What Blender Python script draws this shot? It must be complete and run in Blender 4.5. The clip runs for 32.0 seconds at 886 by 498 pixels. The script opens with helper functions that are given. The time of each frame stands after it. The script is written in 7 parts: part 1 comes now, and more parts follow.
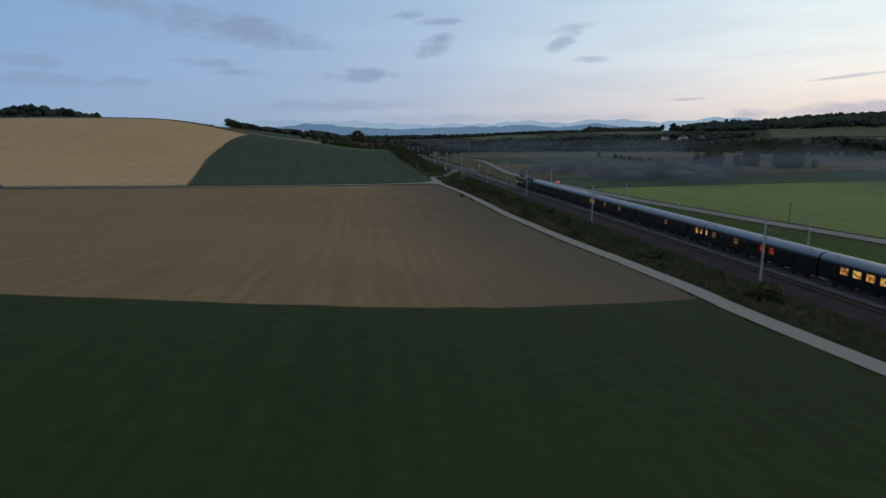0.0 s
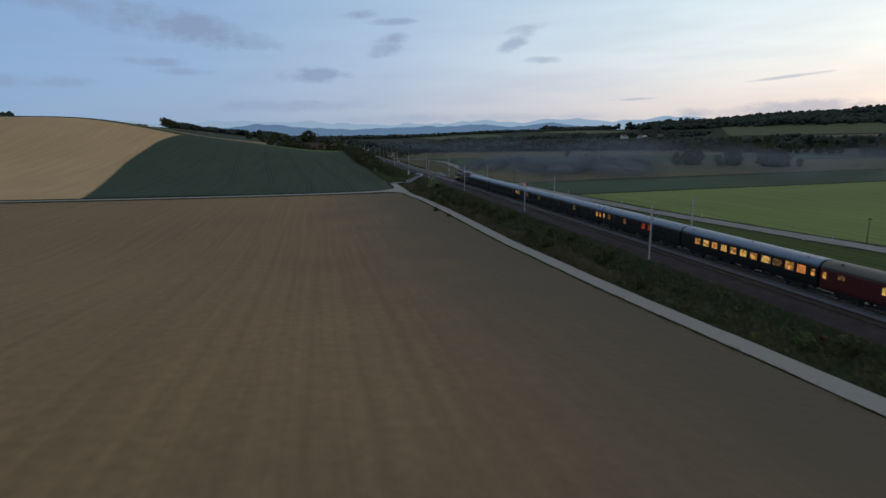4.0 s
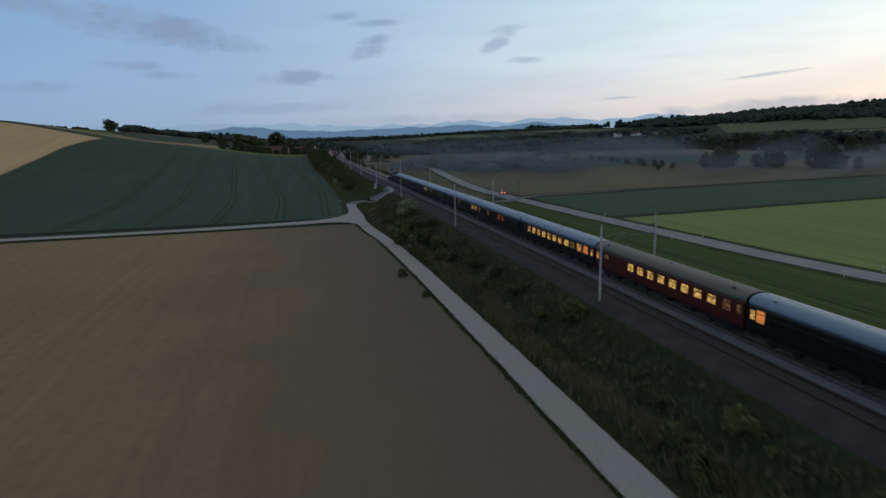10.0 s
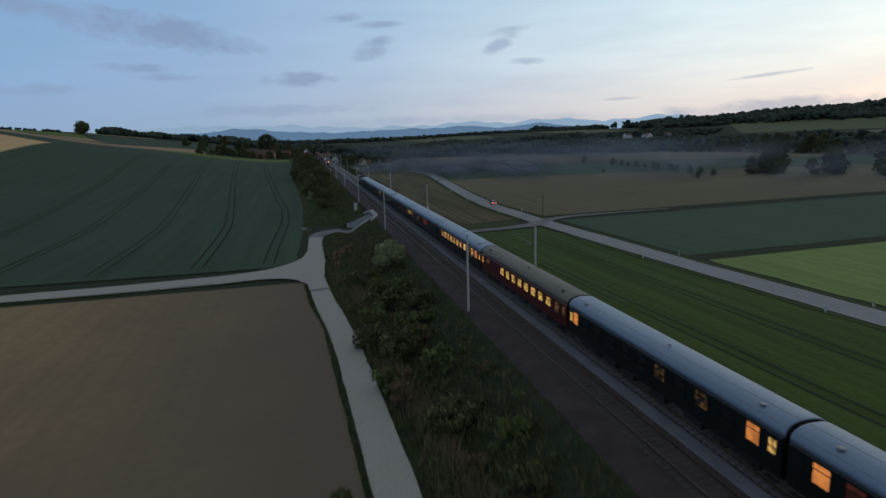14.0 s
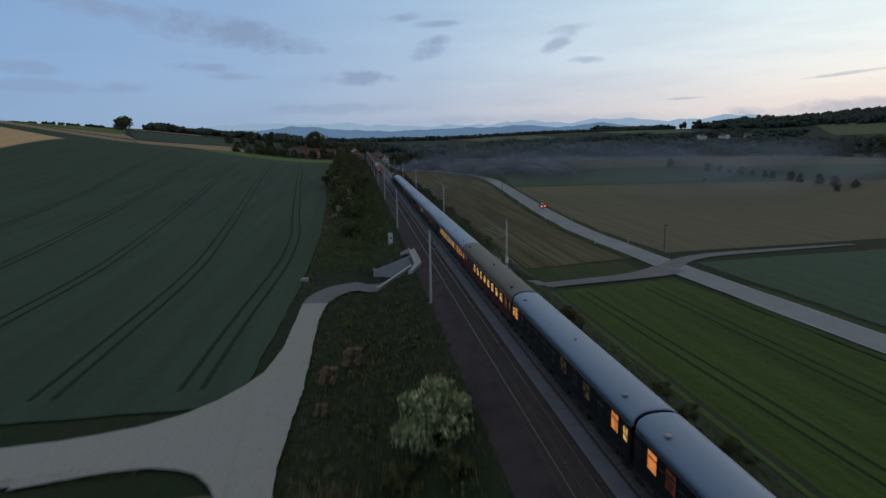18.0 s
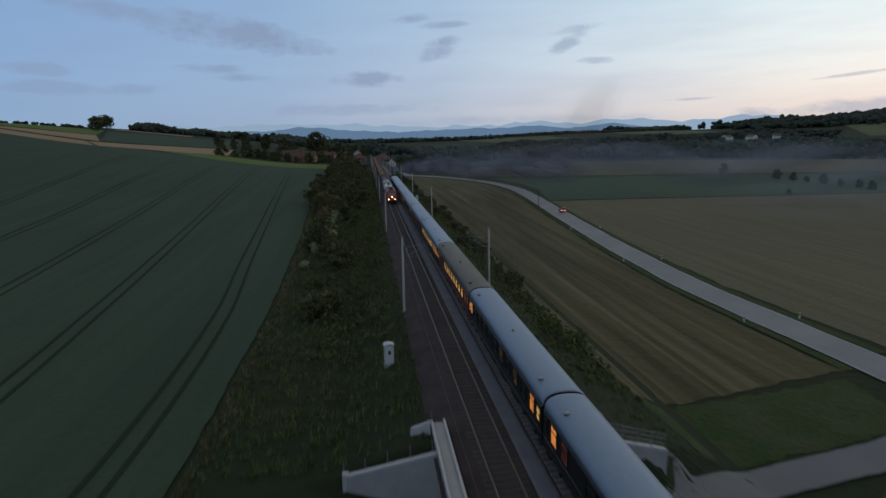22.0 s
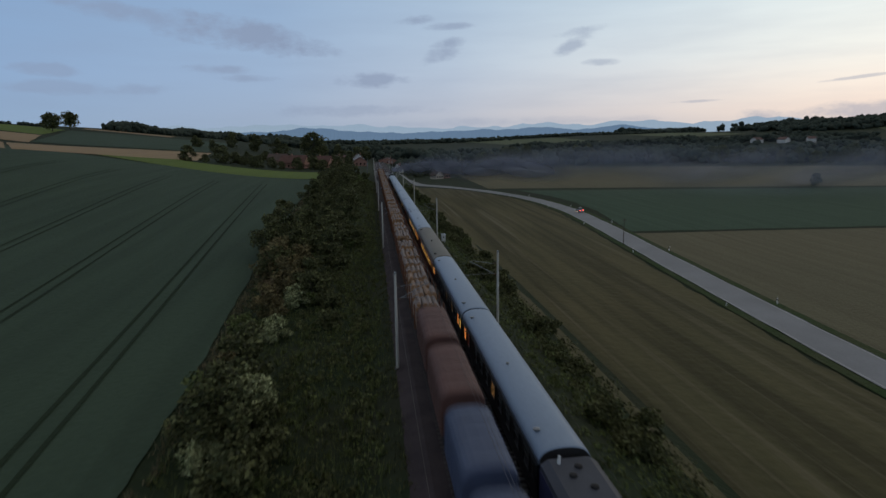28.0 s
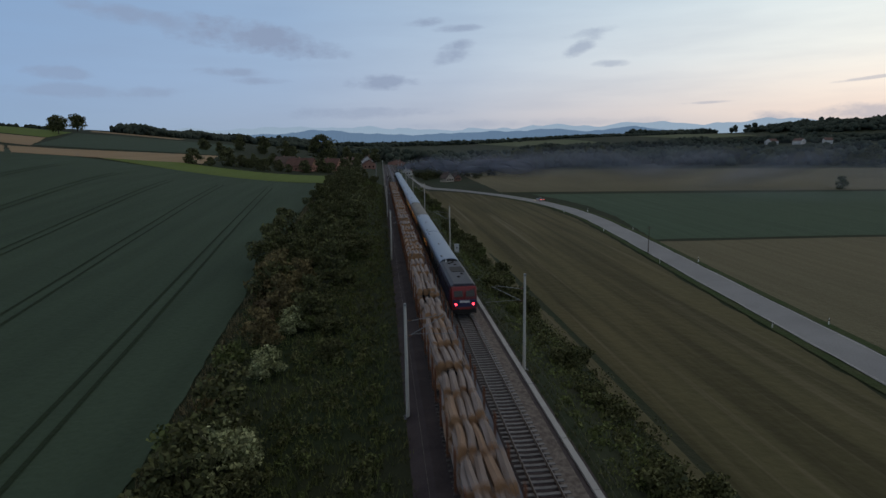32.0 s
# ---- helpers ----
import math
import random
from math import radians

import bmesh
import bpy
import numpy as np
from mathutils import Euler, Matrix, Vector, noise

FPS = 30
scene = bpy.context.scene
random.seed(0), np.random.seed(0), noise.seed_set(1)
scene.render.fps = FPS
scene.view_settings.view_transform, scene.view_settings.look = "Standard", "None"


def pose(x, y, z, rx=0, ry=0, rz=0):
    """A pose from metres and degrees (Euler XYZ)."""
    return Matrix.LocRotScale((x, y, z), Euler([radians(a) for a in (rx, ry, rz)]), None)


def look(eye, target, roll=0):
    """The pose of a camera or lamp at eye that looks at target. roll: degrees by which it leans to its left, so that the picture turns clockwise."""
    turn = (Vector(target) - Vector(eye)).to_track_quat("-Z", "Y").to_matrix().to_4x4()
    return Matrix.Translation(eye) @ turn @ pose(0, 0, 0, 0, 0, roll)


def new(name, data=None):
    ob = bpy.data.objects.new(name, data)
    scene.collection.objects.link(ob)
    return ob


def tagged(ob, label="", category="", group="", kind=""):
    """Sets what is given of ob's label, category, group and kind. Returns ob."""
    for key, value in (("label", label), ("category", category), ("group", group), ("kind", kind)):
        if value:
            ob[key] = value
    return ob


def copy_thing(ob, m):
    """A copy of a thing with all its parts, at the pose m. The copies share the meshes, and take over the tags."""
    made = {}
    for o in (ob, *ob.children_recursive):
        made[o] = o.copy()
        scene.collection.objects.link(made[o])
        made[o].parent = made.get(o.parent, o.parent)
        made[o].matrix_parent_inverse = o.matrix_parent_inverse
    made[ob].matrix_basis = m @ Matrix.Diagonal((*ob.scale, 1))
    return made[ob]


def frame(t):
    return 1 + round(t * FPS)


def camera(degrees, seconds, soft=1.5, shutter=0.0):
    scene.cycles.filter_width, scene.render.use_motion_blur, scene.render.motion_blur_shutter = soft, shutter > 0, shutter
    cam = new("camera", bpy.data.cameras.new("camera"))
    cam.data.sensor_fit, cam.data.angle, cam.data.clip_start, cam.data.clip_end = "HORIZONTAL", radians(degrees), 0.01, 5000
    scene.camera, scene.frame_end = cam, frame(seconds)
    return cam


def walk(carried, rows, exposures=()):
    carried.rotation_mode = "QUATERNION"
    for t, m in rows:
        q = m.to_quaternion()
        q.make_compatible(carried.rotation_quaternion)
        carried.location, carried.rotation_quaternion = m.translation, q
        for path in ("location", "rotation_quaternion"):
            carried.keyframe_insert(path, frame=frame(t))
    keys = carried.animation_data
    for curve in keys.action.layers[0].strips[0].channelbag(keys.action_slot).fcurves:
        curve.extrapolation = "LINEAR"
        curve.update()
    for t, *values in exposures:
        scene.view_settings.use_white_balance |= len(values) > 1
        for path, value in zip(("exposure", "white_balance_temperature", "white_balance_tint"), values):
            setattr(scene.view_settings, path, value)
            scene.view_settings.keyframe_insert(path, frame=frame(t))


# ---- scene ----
cam = camera(74.2, 32.0, soft=1.5, shutter=1.0)
PATH = [
    (0, look((-58.68, -30.52, 19.42), (-50.68, 27.84, 8.02), -0.39)),
    (0.5, look((-58.42, -24.21, 19.28), (-50.40, 34.15, 7.90), -0.42)),
    (1, look((-58.17, -18.14, 19.14), (-50.13, 40.23, 7.77), -0.47)),
    (1.5, look((-57.88, -11.93, 19.00), (-49.81, 46.43, 7.62), -0.52)),
    (2, look((-57.53, -5.69, 18.86), (-49.33, 52.64, 7.48), -0.56)),
    (2.5, look((-57.12, 0.60, 18.77), (-46.22, 58.49, 7.34), -0.60)),
    (3, look((-56.65, 6.86, 18.76), (-44.81, 64.55, 7.33), -0.63)),
    (3.5, look((-56.07, 13.37, 18.71), (-44.02, 71.03, 7.28), -0.66)),
    (5.5, look((-52.17, 38.67, 18.29), (-39.32, 96.15, 6.87), -0.88)),
    (6, look((-50.87, 45.27, 18.22), (-38.03, 102.76, 6.80), -0.91)),
    (6.5, look((-49.34, 51.72, 18.15), (-36.40, 109.18, 6.73), -0.93)),
    (7, look((-47.59, 58.54, 18.12), (-34.50, 115.97, 6.69), -0.97)),
    (7.5, look((-45.71, 65.60, 18.09), (-32.42, 122.98, 6.68), -1.02)),
    (8, look((-43.79, 72.86, 18.05), (-30.27, 130.20, 6.65), -1.08)),
    (8.5, look((-41.82, 80.29, 18.00), (-28.19, 137.60, 6.59), -1.16)),
    (9, look((-39.73, 87.80, 17.93), (-26.01, 145.09, 6.53), -1.24)),
    (9.5, look((-37.52, 95.32, 17.83), (-23.82, 152.62, 6.43), -1.33)),
    (10, look((-35.29, 102.83, 17.71), (-21.59, 160.12, 6.34), -1.42)),
    (10.5, look((-33.17, 110.28, 17.60), (-19.48, 167.57, 6.22), -1.50)),
    (11, look((-31.27, 117.62, 17.53), (-17.67, 174.94, 6.16), -1.55)),
    (11.5, look((-29.59, 124.77, 17.60), (-16.01, 182.10, 6.22), -1.58)),
    (12, look((-27.99, 131.65, 17.71), (-14.30, 188.96, 6.38), -1.60)),
    (12.5, look((-26.33, 138.22, 17.82), (-12.74, 195.56, 6.52), -1.61)),
    (13, look((-24.69, 144.70, 17.97), (-11.18, 202.06, 6.67), -1.62)),
    (13.5, look((-23.19, 151.27, 18.21), (-9.75, 208.65, 6.92), -1.62)),
    (14, look((-21.82, 157.82, 18.43), (-8.37, 215.21, 7.18), -1.60)),
    (14.5, look((-20.48, 164.68, 18.54), (-7.08, 222.06, 7.27), -1.55)),
    (16.5, look((-15.85, 192.26, 18.65), (-6.61, 250.48, 7.45), -1.12)),
    (17, look((-14.90, 199.96, 18.57), (-6.18, 258.26, 7.38), -1.09)),
    (17.5, look((-13.97, 207.61, 18.49), (-5.63, 265.96, 7.28), -1.09)),
    (18, look((-13.08, 215.65, 18.39), (-4.91, 274.02, 7.18), -1.08)),
    (18.5, look((-12.29, 223.80, 18.31), (-5.05, 282.29, 7.10), -1.08)),
    (19, look((-11.58, 231.87, 18.25), (-4.33, 290.37, 7.05), -1.07)),
    (19.5, look((-10.91, 239.79, 18.22), (-3.63, 298.29, 7.04), -1.08)),
    (20, look((-10.28, 247.60, 18.22), (-2.98, 306.10, 7.05), -1.08)),
    (20.5, look((-9.75, 255.30, 18.26), (-2.46, 313.80, 7.10), -1.09)),
    (21, look((-9.31, 262.66, 18.36), (-2.03, 321.16, 7.23), -1.10)),
    (21.5, look((-9.06, 269.60, 18.52), (-1.69, 328.10, 7.39), -1.10)),
    (22, look((-8.92, 276.21, 18.63), (-1.54, 334.71, 7.51), -1.10)),
    (22.5, look((-8.83, 282.64, 18.67), (-1.45, 341.14, 7.56), -1.09)),
    (23, look((-8.81, 289.16, 18.66), (-1.42, 347.66, 7.57), -1.08)),
    (23.5, look((-8.74, 295.83, 18.62), (-1.49, 354.35, 7.54), -1.06)),
    (24, look((-8.56, 302.58, 18.59), (-1.34, 361.10, 7.52), -1.03)),
    (24.5, look((-8.32, 309.26, 18.53), (-1.16, 367.80, 7.46), -1.01)),
    (25, look((-8.12, 315.71, 18.48), (-0.96, 374.24, 7.42), -0.98)),
    (25.5, look((-7.89, 322.20, 18.49), (-0.75, 380.74, 7.46), -0.96)),
    (27.5, look((-7.05, 346.12, 18.83), (-0.06, 404.68, 7.79), -0.88)),
    (28, look((-7.02, 351.12, 19.09), (-0.05, 409.69, 8.11), -0.88)),
    (28.5, look((-6.98, 354.90, 19.32), (-0.06, 413.48, 8.38), -0.88)),
    (29, look((-6.95, 357.50, 19.52), (-0.10, 416.11, 8.67), -0.89)),
    (29.5, look((-6.86, 358.91, 19.55), (-0.16, 417.54, 8.71), -0.91)),
    (30, look((-6.72, 359.48, 19.47), (-0.22, 418.14, 8.67), -0.92)),
    (30.5, look((-6.62, 359.69, 19.37), (-0.29, 418.38, 8.58), -0.94)),
    (31, look((-6.62, 359.79, 19.32), (-0.39, 418.48, 8.56), -0.95)),
    (31.5, look((-6.67, 359.81, 19.33), (-0.56, 418.51, 8.54), -0.96)),
    (32, look((-6.72, 359.78, 19.34), (-0.67, 418.49, 8.55), -0.97)),
]

walk(cam, PATH, [(0.0, 0.0, 6500, 10), (3.0, 0.0, 6460, 10), (7.0, 0.0, 6360, 7), (14.0, 0.0, 6340, 7), (18.0, 0.0, 6420, 9), (22.0, 0.0, 6560, 10), (25.0, 0.0, 6800, 10), (29.0, 0.0, 6900, 12), (32.0, 0.0, 6900, 12)])

# ------------------------------------------------------------------ world and light
SUN_AZ = radians(58)          # the glow lies to the right of the line, seen along +y
scene.view_settings.exposure = 0.0


def build_world():
    w = bpy.data.worlds.new("dusk_sky")
    scene.world = w
    w.use_nodes = True
    nt = w.node_tree
    N, L = nt.nodes, nt.links
    N.clear()

    def node(kind, **kw):
        n = N.new(kind)
        for k, v in kw.items():
            if k == "op":
                n.operation = v
            elif k == "blend":
                n.blend_type = v
        return n

    def val(sock, v):
        if isinstance(v, (int, float)):
            sock.default_value = v
        elif isinstance(v, tuple):
            sock.default_value = v
        else:
            L.new(v, sock)

    def m(op, a, b=0.0, c=0.0):
        n = node("ShaderNodeMath", op=op)
        val(n.inputs[0], a), val(n.inputs[1], b), val(n.inputs[2], c)
        return n.outputs[0]

    def dot(a, b):
        n = node("ShaderNodeVectorMath", op="DOT_PRODUCT")
        val(n.inputs[0], a), val(n.inputs[1], b)
        return n.outputs["Value"]

    def ramp(fac, stops):
        n = node("ShaderNodeValToRGB")
        el = n.color_ramp.elements
        while len(el) < len(stops):
            el.new(0.5)
        for e, (p, c) in zip(el, stops):
            e.position, e.color = p, (*c, 1)
        val(n.inputs[0], fac)
        return n.outputs["Color"]

    def mix(fac, a, b, blend="MIX"):
        n = node("ShaderNodeMixRGB", blend=blend)
        val(n.inputs[0], fac), val(n.inputs[1], a), val(n.inputs[2], b)
        return n.outputs["Color"]

    tc = node("ShaderNodeTexCoord").outputs["Generated"]
    sep = node("ShaderNodeSeparateXYZ")
    L.new(tc, sep.inputs[0])
    x, y, z = sep.outputs
    elev = m("MAXIMUM", z, 0.0)
    # how far the bearing lies towards the glow: 1 at it, 0 opposite
    flat = m("MAXIMUM", m("SQRT", m("ADD", m("MULTIPLY", x, x), m("MULTIPLY", y, y))), 1e-4)
    side = m("DIVIDE", dot(tc, (math.sin(SUN_AZ), math.cos(SUN_AZ), 0.0)), flat)
    side = m("MULTIPLY_ADD", side, 0.5, 0.5)
    away = ramp(elev, SKY_AWAY)
    near = ramp(elev, SKY_NEAR)
    pull = ramp(side, [(0.5, (0, 0, 0)), (0.70, (0.10,) * 3), (0.82, (0.29,) * 3), (0.92, (0.60,) * 3), (1.0, (1, 1, 1))])
    sky = mix(pull, away, near)
    # the clear dusk sky of the atmosphere itself, faintly
    nish = node("ShaderNodeTexSky")
    nish.sky_type = "NISHITA"
    nish.sun_disc = False
    nish.sun_elevation = radians(3)
    nish.sun_rotation = SUN_AZ
    sky = mix(0.006, sky, nish.outputs["Color"])
    # thin streaks of stratus
    mp = node("ShaderNodeMapping")
    L.new(tc, mp.inputs[0])
    mp.inputs["Scale"].default_value = (2.2, 2.2, 16.0)
    ns = node("ShaderNodeTexNoise")
    L.new(mp.outputs[0], ns.inputs["Vector"])
    ns.inputs["Scale"].default_value, ns.inputs["Detail"].default_value = 2.2, 5
    streak = ramp(ns.outputs[0], [(0.42, (0, 0, 0)), (0.75, (1, 1, 1))])
    hide = ramp(elev, [(0.0, (0.15,) * 3), (0.06, (1, 1, 1)), (0.35, (0.7,) * 3), (0.8, (0.3,) * 3)])
    sfac = m("MULTIPLY", m("MULTIPLY", streak, hide), 0.17)
    sky = mix(sfac, sky, CLOUD_RGB)
    # the separate clouds: bearing, elevation, half width, half height, tilt, weight (degrees)
    warp = node("ShaderNodeTexNoise")
    mp2 = node("ShaderNodeMapping")
    L.new(tc, mp2.inputs[0])
    mp2.inputs["Scale"].default_value = (1, 1, 2.2)
    L.new(mp2.outputs[0], warp.inputs["Vector"])
    warp.inputs["Scale"].default_value, warp.inputs["Detail"].default_value, warp.inputs["Roughness"].default_value = 14, 6, 0.62
    wob = m("SUBTRACT", warp.outputs[0], 0.5)
    total = None
    for az, el, hw, hh, tilt, weight in CLOUDS:
        a, e, ti = radians(az), radians(el), radians(tilt)
        c = Vector((math.sin(a) * math.cos(e), math.cos(a) * math.cos(e), math.sin(e)))
        r0 = Vector((math.cos(a), -math.sin(a), 0))
        u0 = r0.cross(c)
        r = r0 * math.cos(ti) + u0 * math.sin(ti)
        u = u0 * math.cos(ti) - r0 * math.sin(ti)
        du = m("DIVIDE", dot(tc, tuple(r)), math.tan(radians(hw)))
        dv = m("DIVIDE", dot(tc, tuple(u)), math.tan(radians(hh)))
        d = m("ADD", m("MULTIPLY", du, du), m("MULTIPLY", dv, dv))
        d = m("ADD", d, m("MULTIPLY", wob, 4.2))
        front = m("GREATER_THAN", dot(tc, tuple(c)), 0.5)
        f = m("MULTIPLY", m("MULTIPLY", m("SUBTRACT", 1.0, m("SMOOTH_MIN", m("MAXIMUM", d, 0.0), 1.0, 0.3)), weight), front)
        total = f if total is None else m("MAXIMUM", total, f)
    sky = mix(m("MINIMUM", total, 0.80), sky, CLOUD_RGB)
    bg = node("ShaderNodeBackground")
    L.new(sky, bg.inputs["Color"])
    bg.inputs["Strength"].default_value = SKY_STRENGTH
    out = node("ShaderNodeOutputWorld")
    L.new(bg.outputs[0], out.inputs[0])


SKY_STRENGTH = 1.0
CLOUD_RGB = (0.235, 0.305, 0.455, 1)
SKY_AWAY = [(0.0, (0.255, 0.385, 0.56)), (0.05, (0.245, 0.385, 0.60)), (0.10, (0.242, 0.392, 0.635)), (0.2, (0.22, 0.372, 0.62)), (0.6, (0.29, 0.32, 0.36)), (1.0, (0.30, 0.32, 0.34))]
SKY_NEAR = [(0.0, (0.62, 0.58, 0.58)), (0.04, (0.92, 0.81, 0.73)), (0.12, (0.92, 0.97, 0.94)), (0.22, (0.77, 0.91, 0.95)), (0.5, (0.48, 0.55, 0.62)), (1.0, (0.33, 0.32, 0.32))]
CLOUDS = [
    (-11.1, 9.3, 8.1, 1.35, -7, 0.75), (-18.1, 10.3, 6.5, 0.9, -8, 0.55), (-13.0, 6.4, 3.2, 0.45, -2, 0.55), (-10.5, 5.7, 2.6, 0.38, 0, 0.5),
    (0.0, 5.6, 3.8, 0.76, -1, 0.65), (7.0, 7.8, 2.2, 0.8, 14, 0.55), (7.8, 8.8, 1.8, 0.6, 8, 0.6), (8.0, 10.3, 2.7, 0.38, 3, 0.55), (4.3, 10.8, 1.9, 0.49, 5, 0.6),
    (19.2, 8.5, 2.0, 0.8, 26, 0.52), (19.0, 9.3, 2.4, 0.55, 8, 0.42), (21.6, 6.7, 1.8, 0.36, 0, 0.42), (42.1, 4.4, 3.0, 0.14, 5, 0.42), (29.4, 3.0, 2.2, 0.14, 1, 0.4),
    (41.7, 1.9, 9.6, 0.75, 1, 0.5), (-25.6, 5.9, 3.4, 0.5, -2, 0.45), (-23.8, 4.6, 6.5, 0.6, 0, 0.4), (-1.6, 2.8, 8.1, 0.6, 0, 0.35), (14.0, 1.6, 12.0, 0.5, 0, 0.25),
]
build_world()
sun = new("sun", bpy.data.lights.new("sun", "SUN"))
sun.data.energy, sun.data.angle, sun.data.color = 0.10, radians(30), (1.0, 0.86, 0.76)
sun.matrix_basis = look((0, 0, 0), (-math.sin(SUN_AZ), -math.cos(SUN_AZ), -0.22))


# ------------------------------------------------------------------ materials
def mat(name, base, rough=0.7, metal=0.0, vary=0.25, scale=3.0, fine=40.0, bump=0.0, second=None, island=0.0, emit=None, spec=0.4, stretch=None, alpha=None, patch=None, obj_rand=0.0):
    """Two scales of variation round a base colour, with bump; lengths in metres."""
    ma = bpy.data.materials.new(name)
    ma.use_nodes = True
    nt = ma.node_tree
    N, L = nt.nodes, nt.links
    b = N["Principled BSDF"]
    b.inputs["Roughness"].default_value = rough
    b.inputs["Metallic"].default_value = metal
    b.inputs["Specular IOR Level"].default_value = spec
    tc = N.new("ShaderNodeTexCoord").outputs["Object"]
    if stretch:
        mp = N.new("ShaderNodeMapping")
        mp.inputs["Scale"].default_value = stretch
        L.new(tc, mp.inputs[0])
        tc = mp.outputs[0]
    n1, n2 = N.new("ShaderNodeTexNoise"), N.new("ShaderNodeTexNoise")
    for n, s in ((n1, scale), (n2, fine)):
        n.inputs["Scale"].default_value = 1.0 / max(1e-6, 1.0 / s) if s else 1
        n.inputs["Detail"].default_value = 4
        L.new(tc, n.inputs["Vector"])
    second = second or tuple(c * 0.55 for c in base)
    mx = N.new("ShaderNodeMixRGB")
    mx.inputs[1].default_value, mx.inputs[2].default_value = (*base, 1), (*second, 1)
    rp = N.new("ShaderNodeValToRGB")
    rp.color_ramp.elements[0].position, rp.color_ramp.elements[1].position = 0.35, 0.68
    L.new(n1.outputs[0], rp.inputs[0])
    mul = N.new("ShaderNodeMath")
    mul.operation = "MULTIPLY"
    L.new(rp.outputs[0], mul.inputs[0])
    mul.inputs[1].default_value = min(1.0, vary * 2)
    L.new(mul.outputs[0], mx.inputs[0])
    hs = N.new("ShaderNodeHueSaturation")
    L.new(mx.outputs[0], hs.inputs["Color"])
    ma2 = N.new("ShaderNodeMath")
    ma2.operation = "MULTIPLY_ADD"
    L.new(n2.outputs[0], ma2.inputs[0])
    ma2.inputs[1].default_value, ma2.inputs[2].default_value = vary * 1.6, 1 - vary * 0.8
    v = ma2.outputs[0]
    if island or obj_rand:
        src = N.new("ShaderNodeNewGeometry").outputs["Random Per Island"] if island else N.new("ShaderNodeObjectInfo").outputs["Random"]
        k = island or obj_rand
        m3 = N.new("ShaderNodeMath")
        m3.operation = "MULTIPLY_ADD"
        L.new(src, m3.inputs[0])
        m3.inputs[1].default_value, m3.inputs[2].default_value = 2 * k, 1 - k
        m4 = N.new("ShaderNodeMath")
        m4.operation = "MULTIPLY"
        L.new(v, m4.inputs[0]), L.new(m3.outputs[0], m4.inputs[1])
        v = m4.outputs[0]
    L.new(v, hs.inputs["Value"])
    L.new(hs.outputs[0], b.inputs["Base Color"])
    if bump:
        bp = N.new("ShaderNodeBump")
        bp.inputs["Strength"].default_value, bp.inputs["Distance"].default_value = 0.6, bump
        L.new(n2.outputs[0], bp.inputs["Height"])
        L.new(bp.outputs[0], b.inputs["Normal"])
    if emit:
        b.inputs["Emission Color"].default_value = (*emit[0], 1)
        b.inputs["Emission Strength"].default_value = emit[1]
    return ma


def field_mat(name, base, second, rows=0.0, row_deg=0.0, row_dark=0.7, scale=0.02, fine=1.6, vary=0.2, bump=0.3, wisps=None):
    """A crop or soil: broad patches, fine grain, and drill rows that far off run into streaks."""
    ma = mat(name, base, rough=0.95, vary=vary, scale=scale, fine=fine, bump=bump, second=second, spec=0.1)
    N, L = ma.node_tree.nodes, ma.node_tree.links
    b = N["Principled BSDF"]
    src = b.inputs["Base Color"].links[0].from_socket
    if rows:
        tc = N.new("ShaderNodeTexCoord")
        mp = N.new("ShaderNodeMapping")
        mp.inputs["Rotation"].default_value = (0, 0, radians(row_deg))
        mp.inputs["Scale"].default_value = (1 / rows, 0.012, 0.0)
        L.new(tc.outputs["Object"], mp.inputs[0])
        ns = N.new("ShaderNodeTexNoise")
        ns.inputs["Scale"].default_value, ns.inputs["Detail"].default_value = 1.0, 5
        L.new(mp.outputs[0], ns.inputs["Vector"])
        rp = N.new("ShaderNodeValToRGB")
        rp.color_ramp.elements[0].position, rp.color_ramp.elements[1].position = 0.36, 0.62
        rp.color_ramp.elements[0].color = (row_dark, row_dark, row_dark, 1)
        L.new(ns.outputs[0], rp.inputs[0])
        mx = N.new("ShaderNodeMixRGB")
        mx.blend_type = "MULTIPLY"
        mx.inputs[0].default_value = 1
        L.new(src, mx.inputs[1]), L.new(rp.outputs[0], mx.inputs[2])
        L.new(mx.outputs[0], b.inputs["Base Color"])
        src = mx.outputs[0]
    if wisps:
        # loose straw left lying in short broken swathes
        tc = N.new("ShaderNodeTexCoord")
        mp = N.new("ShaderNodeMapping")
        mp.inputs["Rotation"].default_value = (0, 0, radians(row_deg))
        mp.inputs["Scale"].default_value = (0.55, 0.010, 0.0)
        L.new(tc.outputs["Object"], mp.inputs[0])
        ns = N.new("ShaderNodeTexNoise")
        ns.inputs["Scale"].default_value, ns.inputs["Detail"].default_value = 1.0, 4
        L.new(mp.outputs[0], ns.inputs["Vector"])
        rp = N.new("ShaderNodeValToRGB")
        rp.color_ramp.elements[0].position, rp.color_ramp.elements[1].position = 0.56, 0.70
        L.new(ns.outputs[0], rp.inputs[0])
        mx = N.new("ShaderNodeMixRGB")
        mx.inputs[2].default_value = (*wisps, 1)
        L.new(rp.outputs[0], mx.inputs[0]), L.new(src, mx.inputs[1])
        L.new(mx.outputs[0], b.inputs["Base Color"])
    return ma


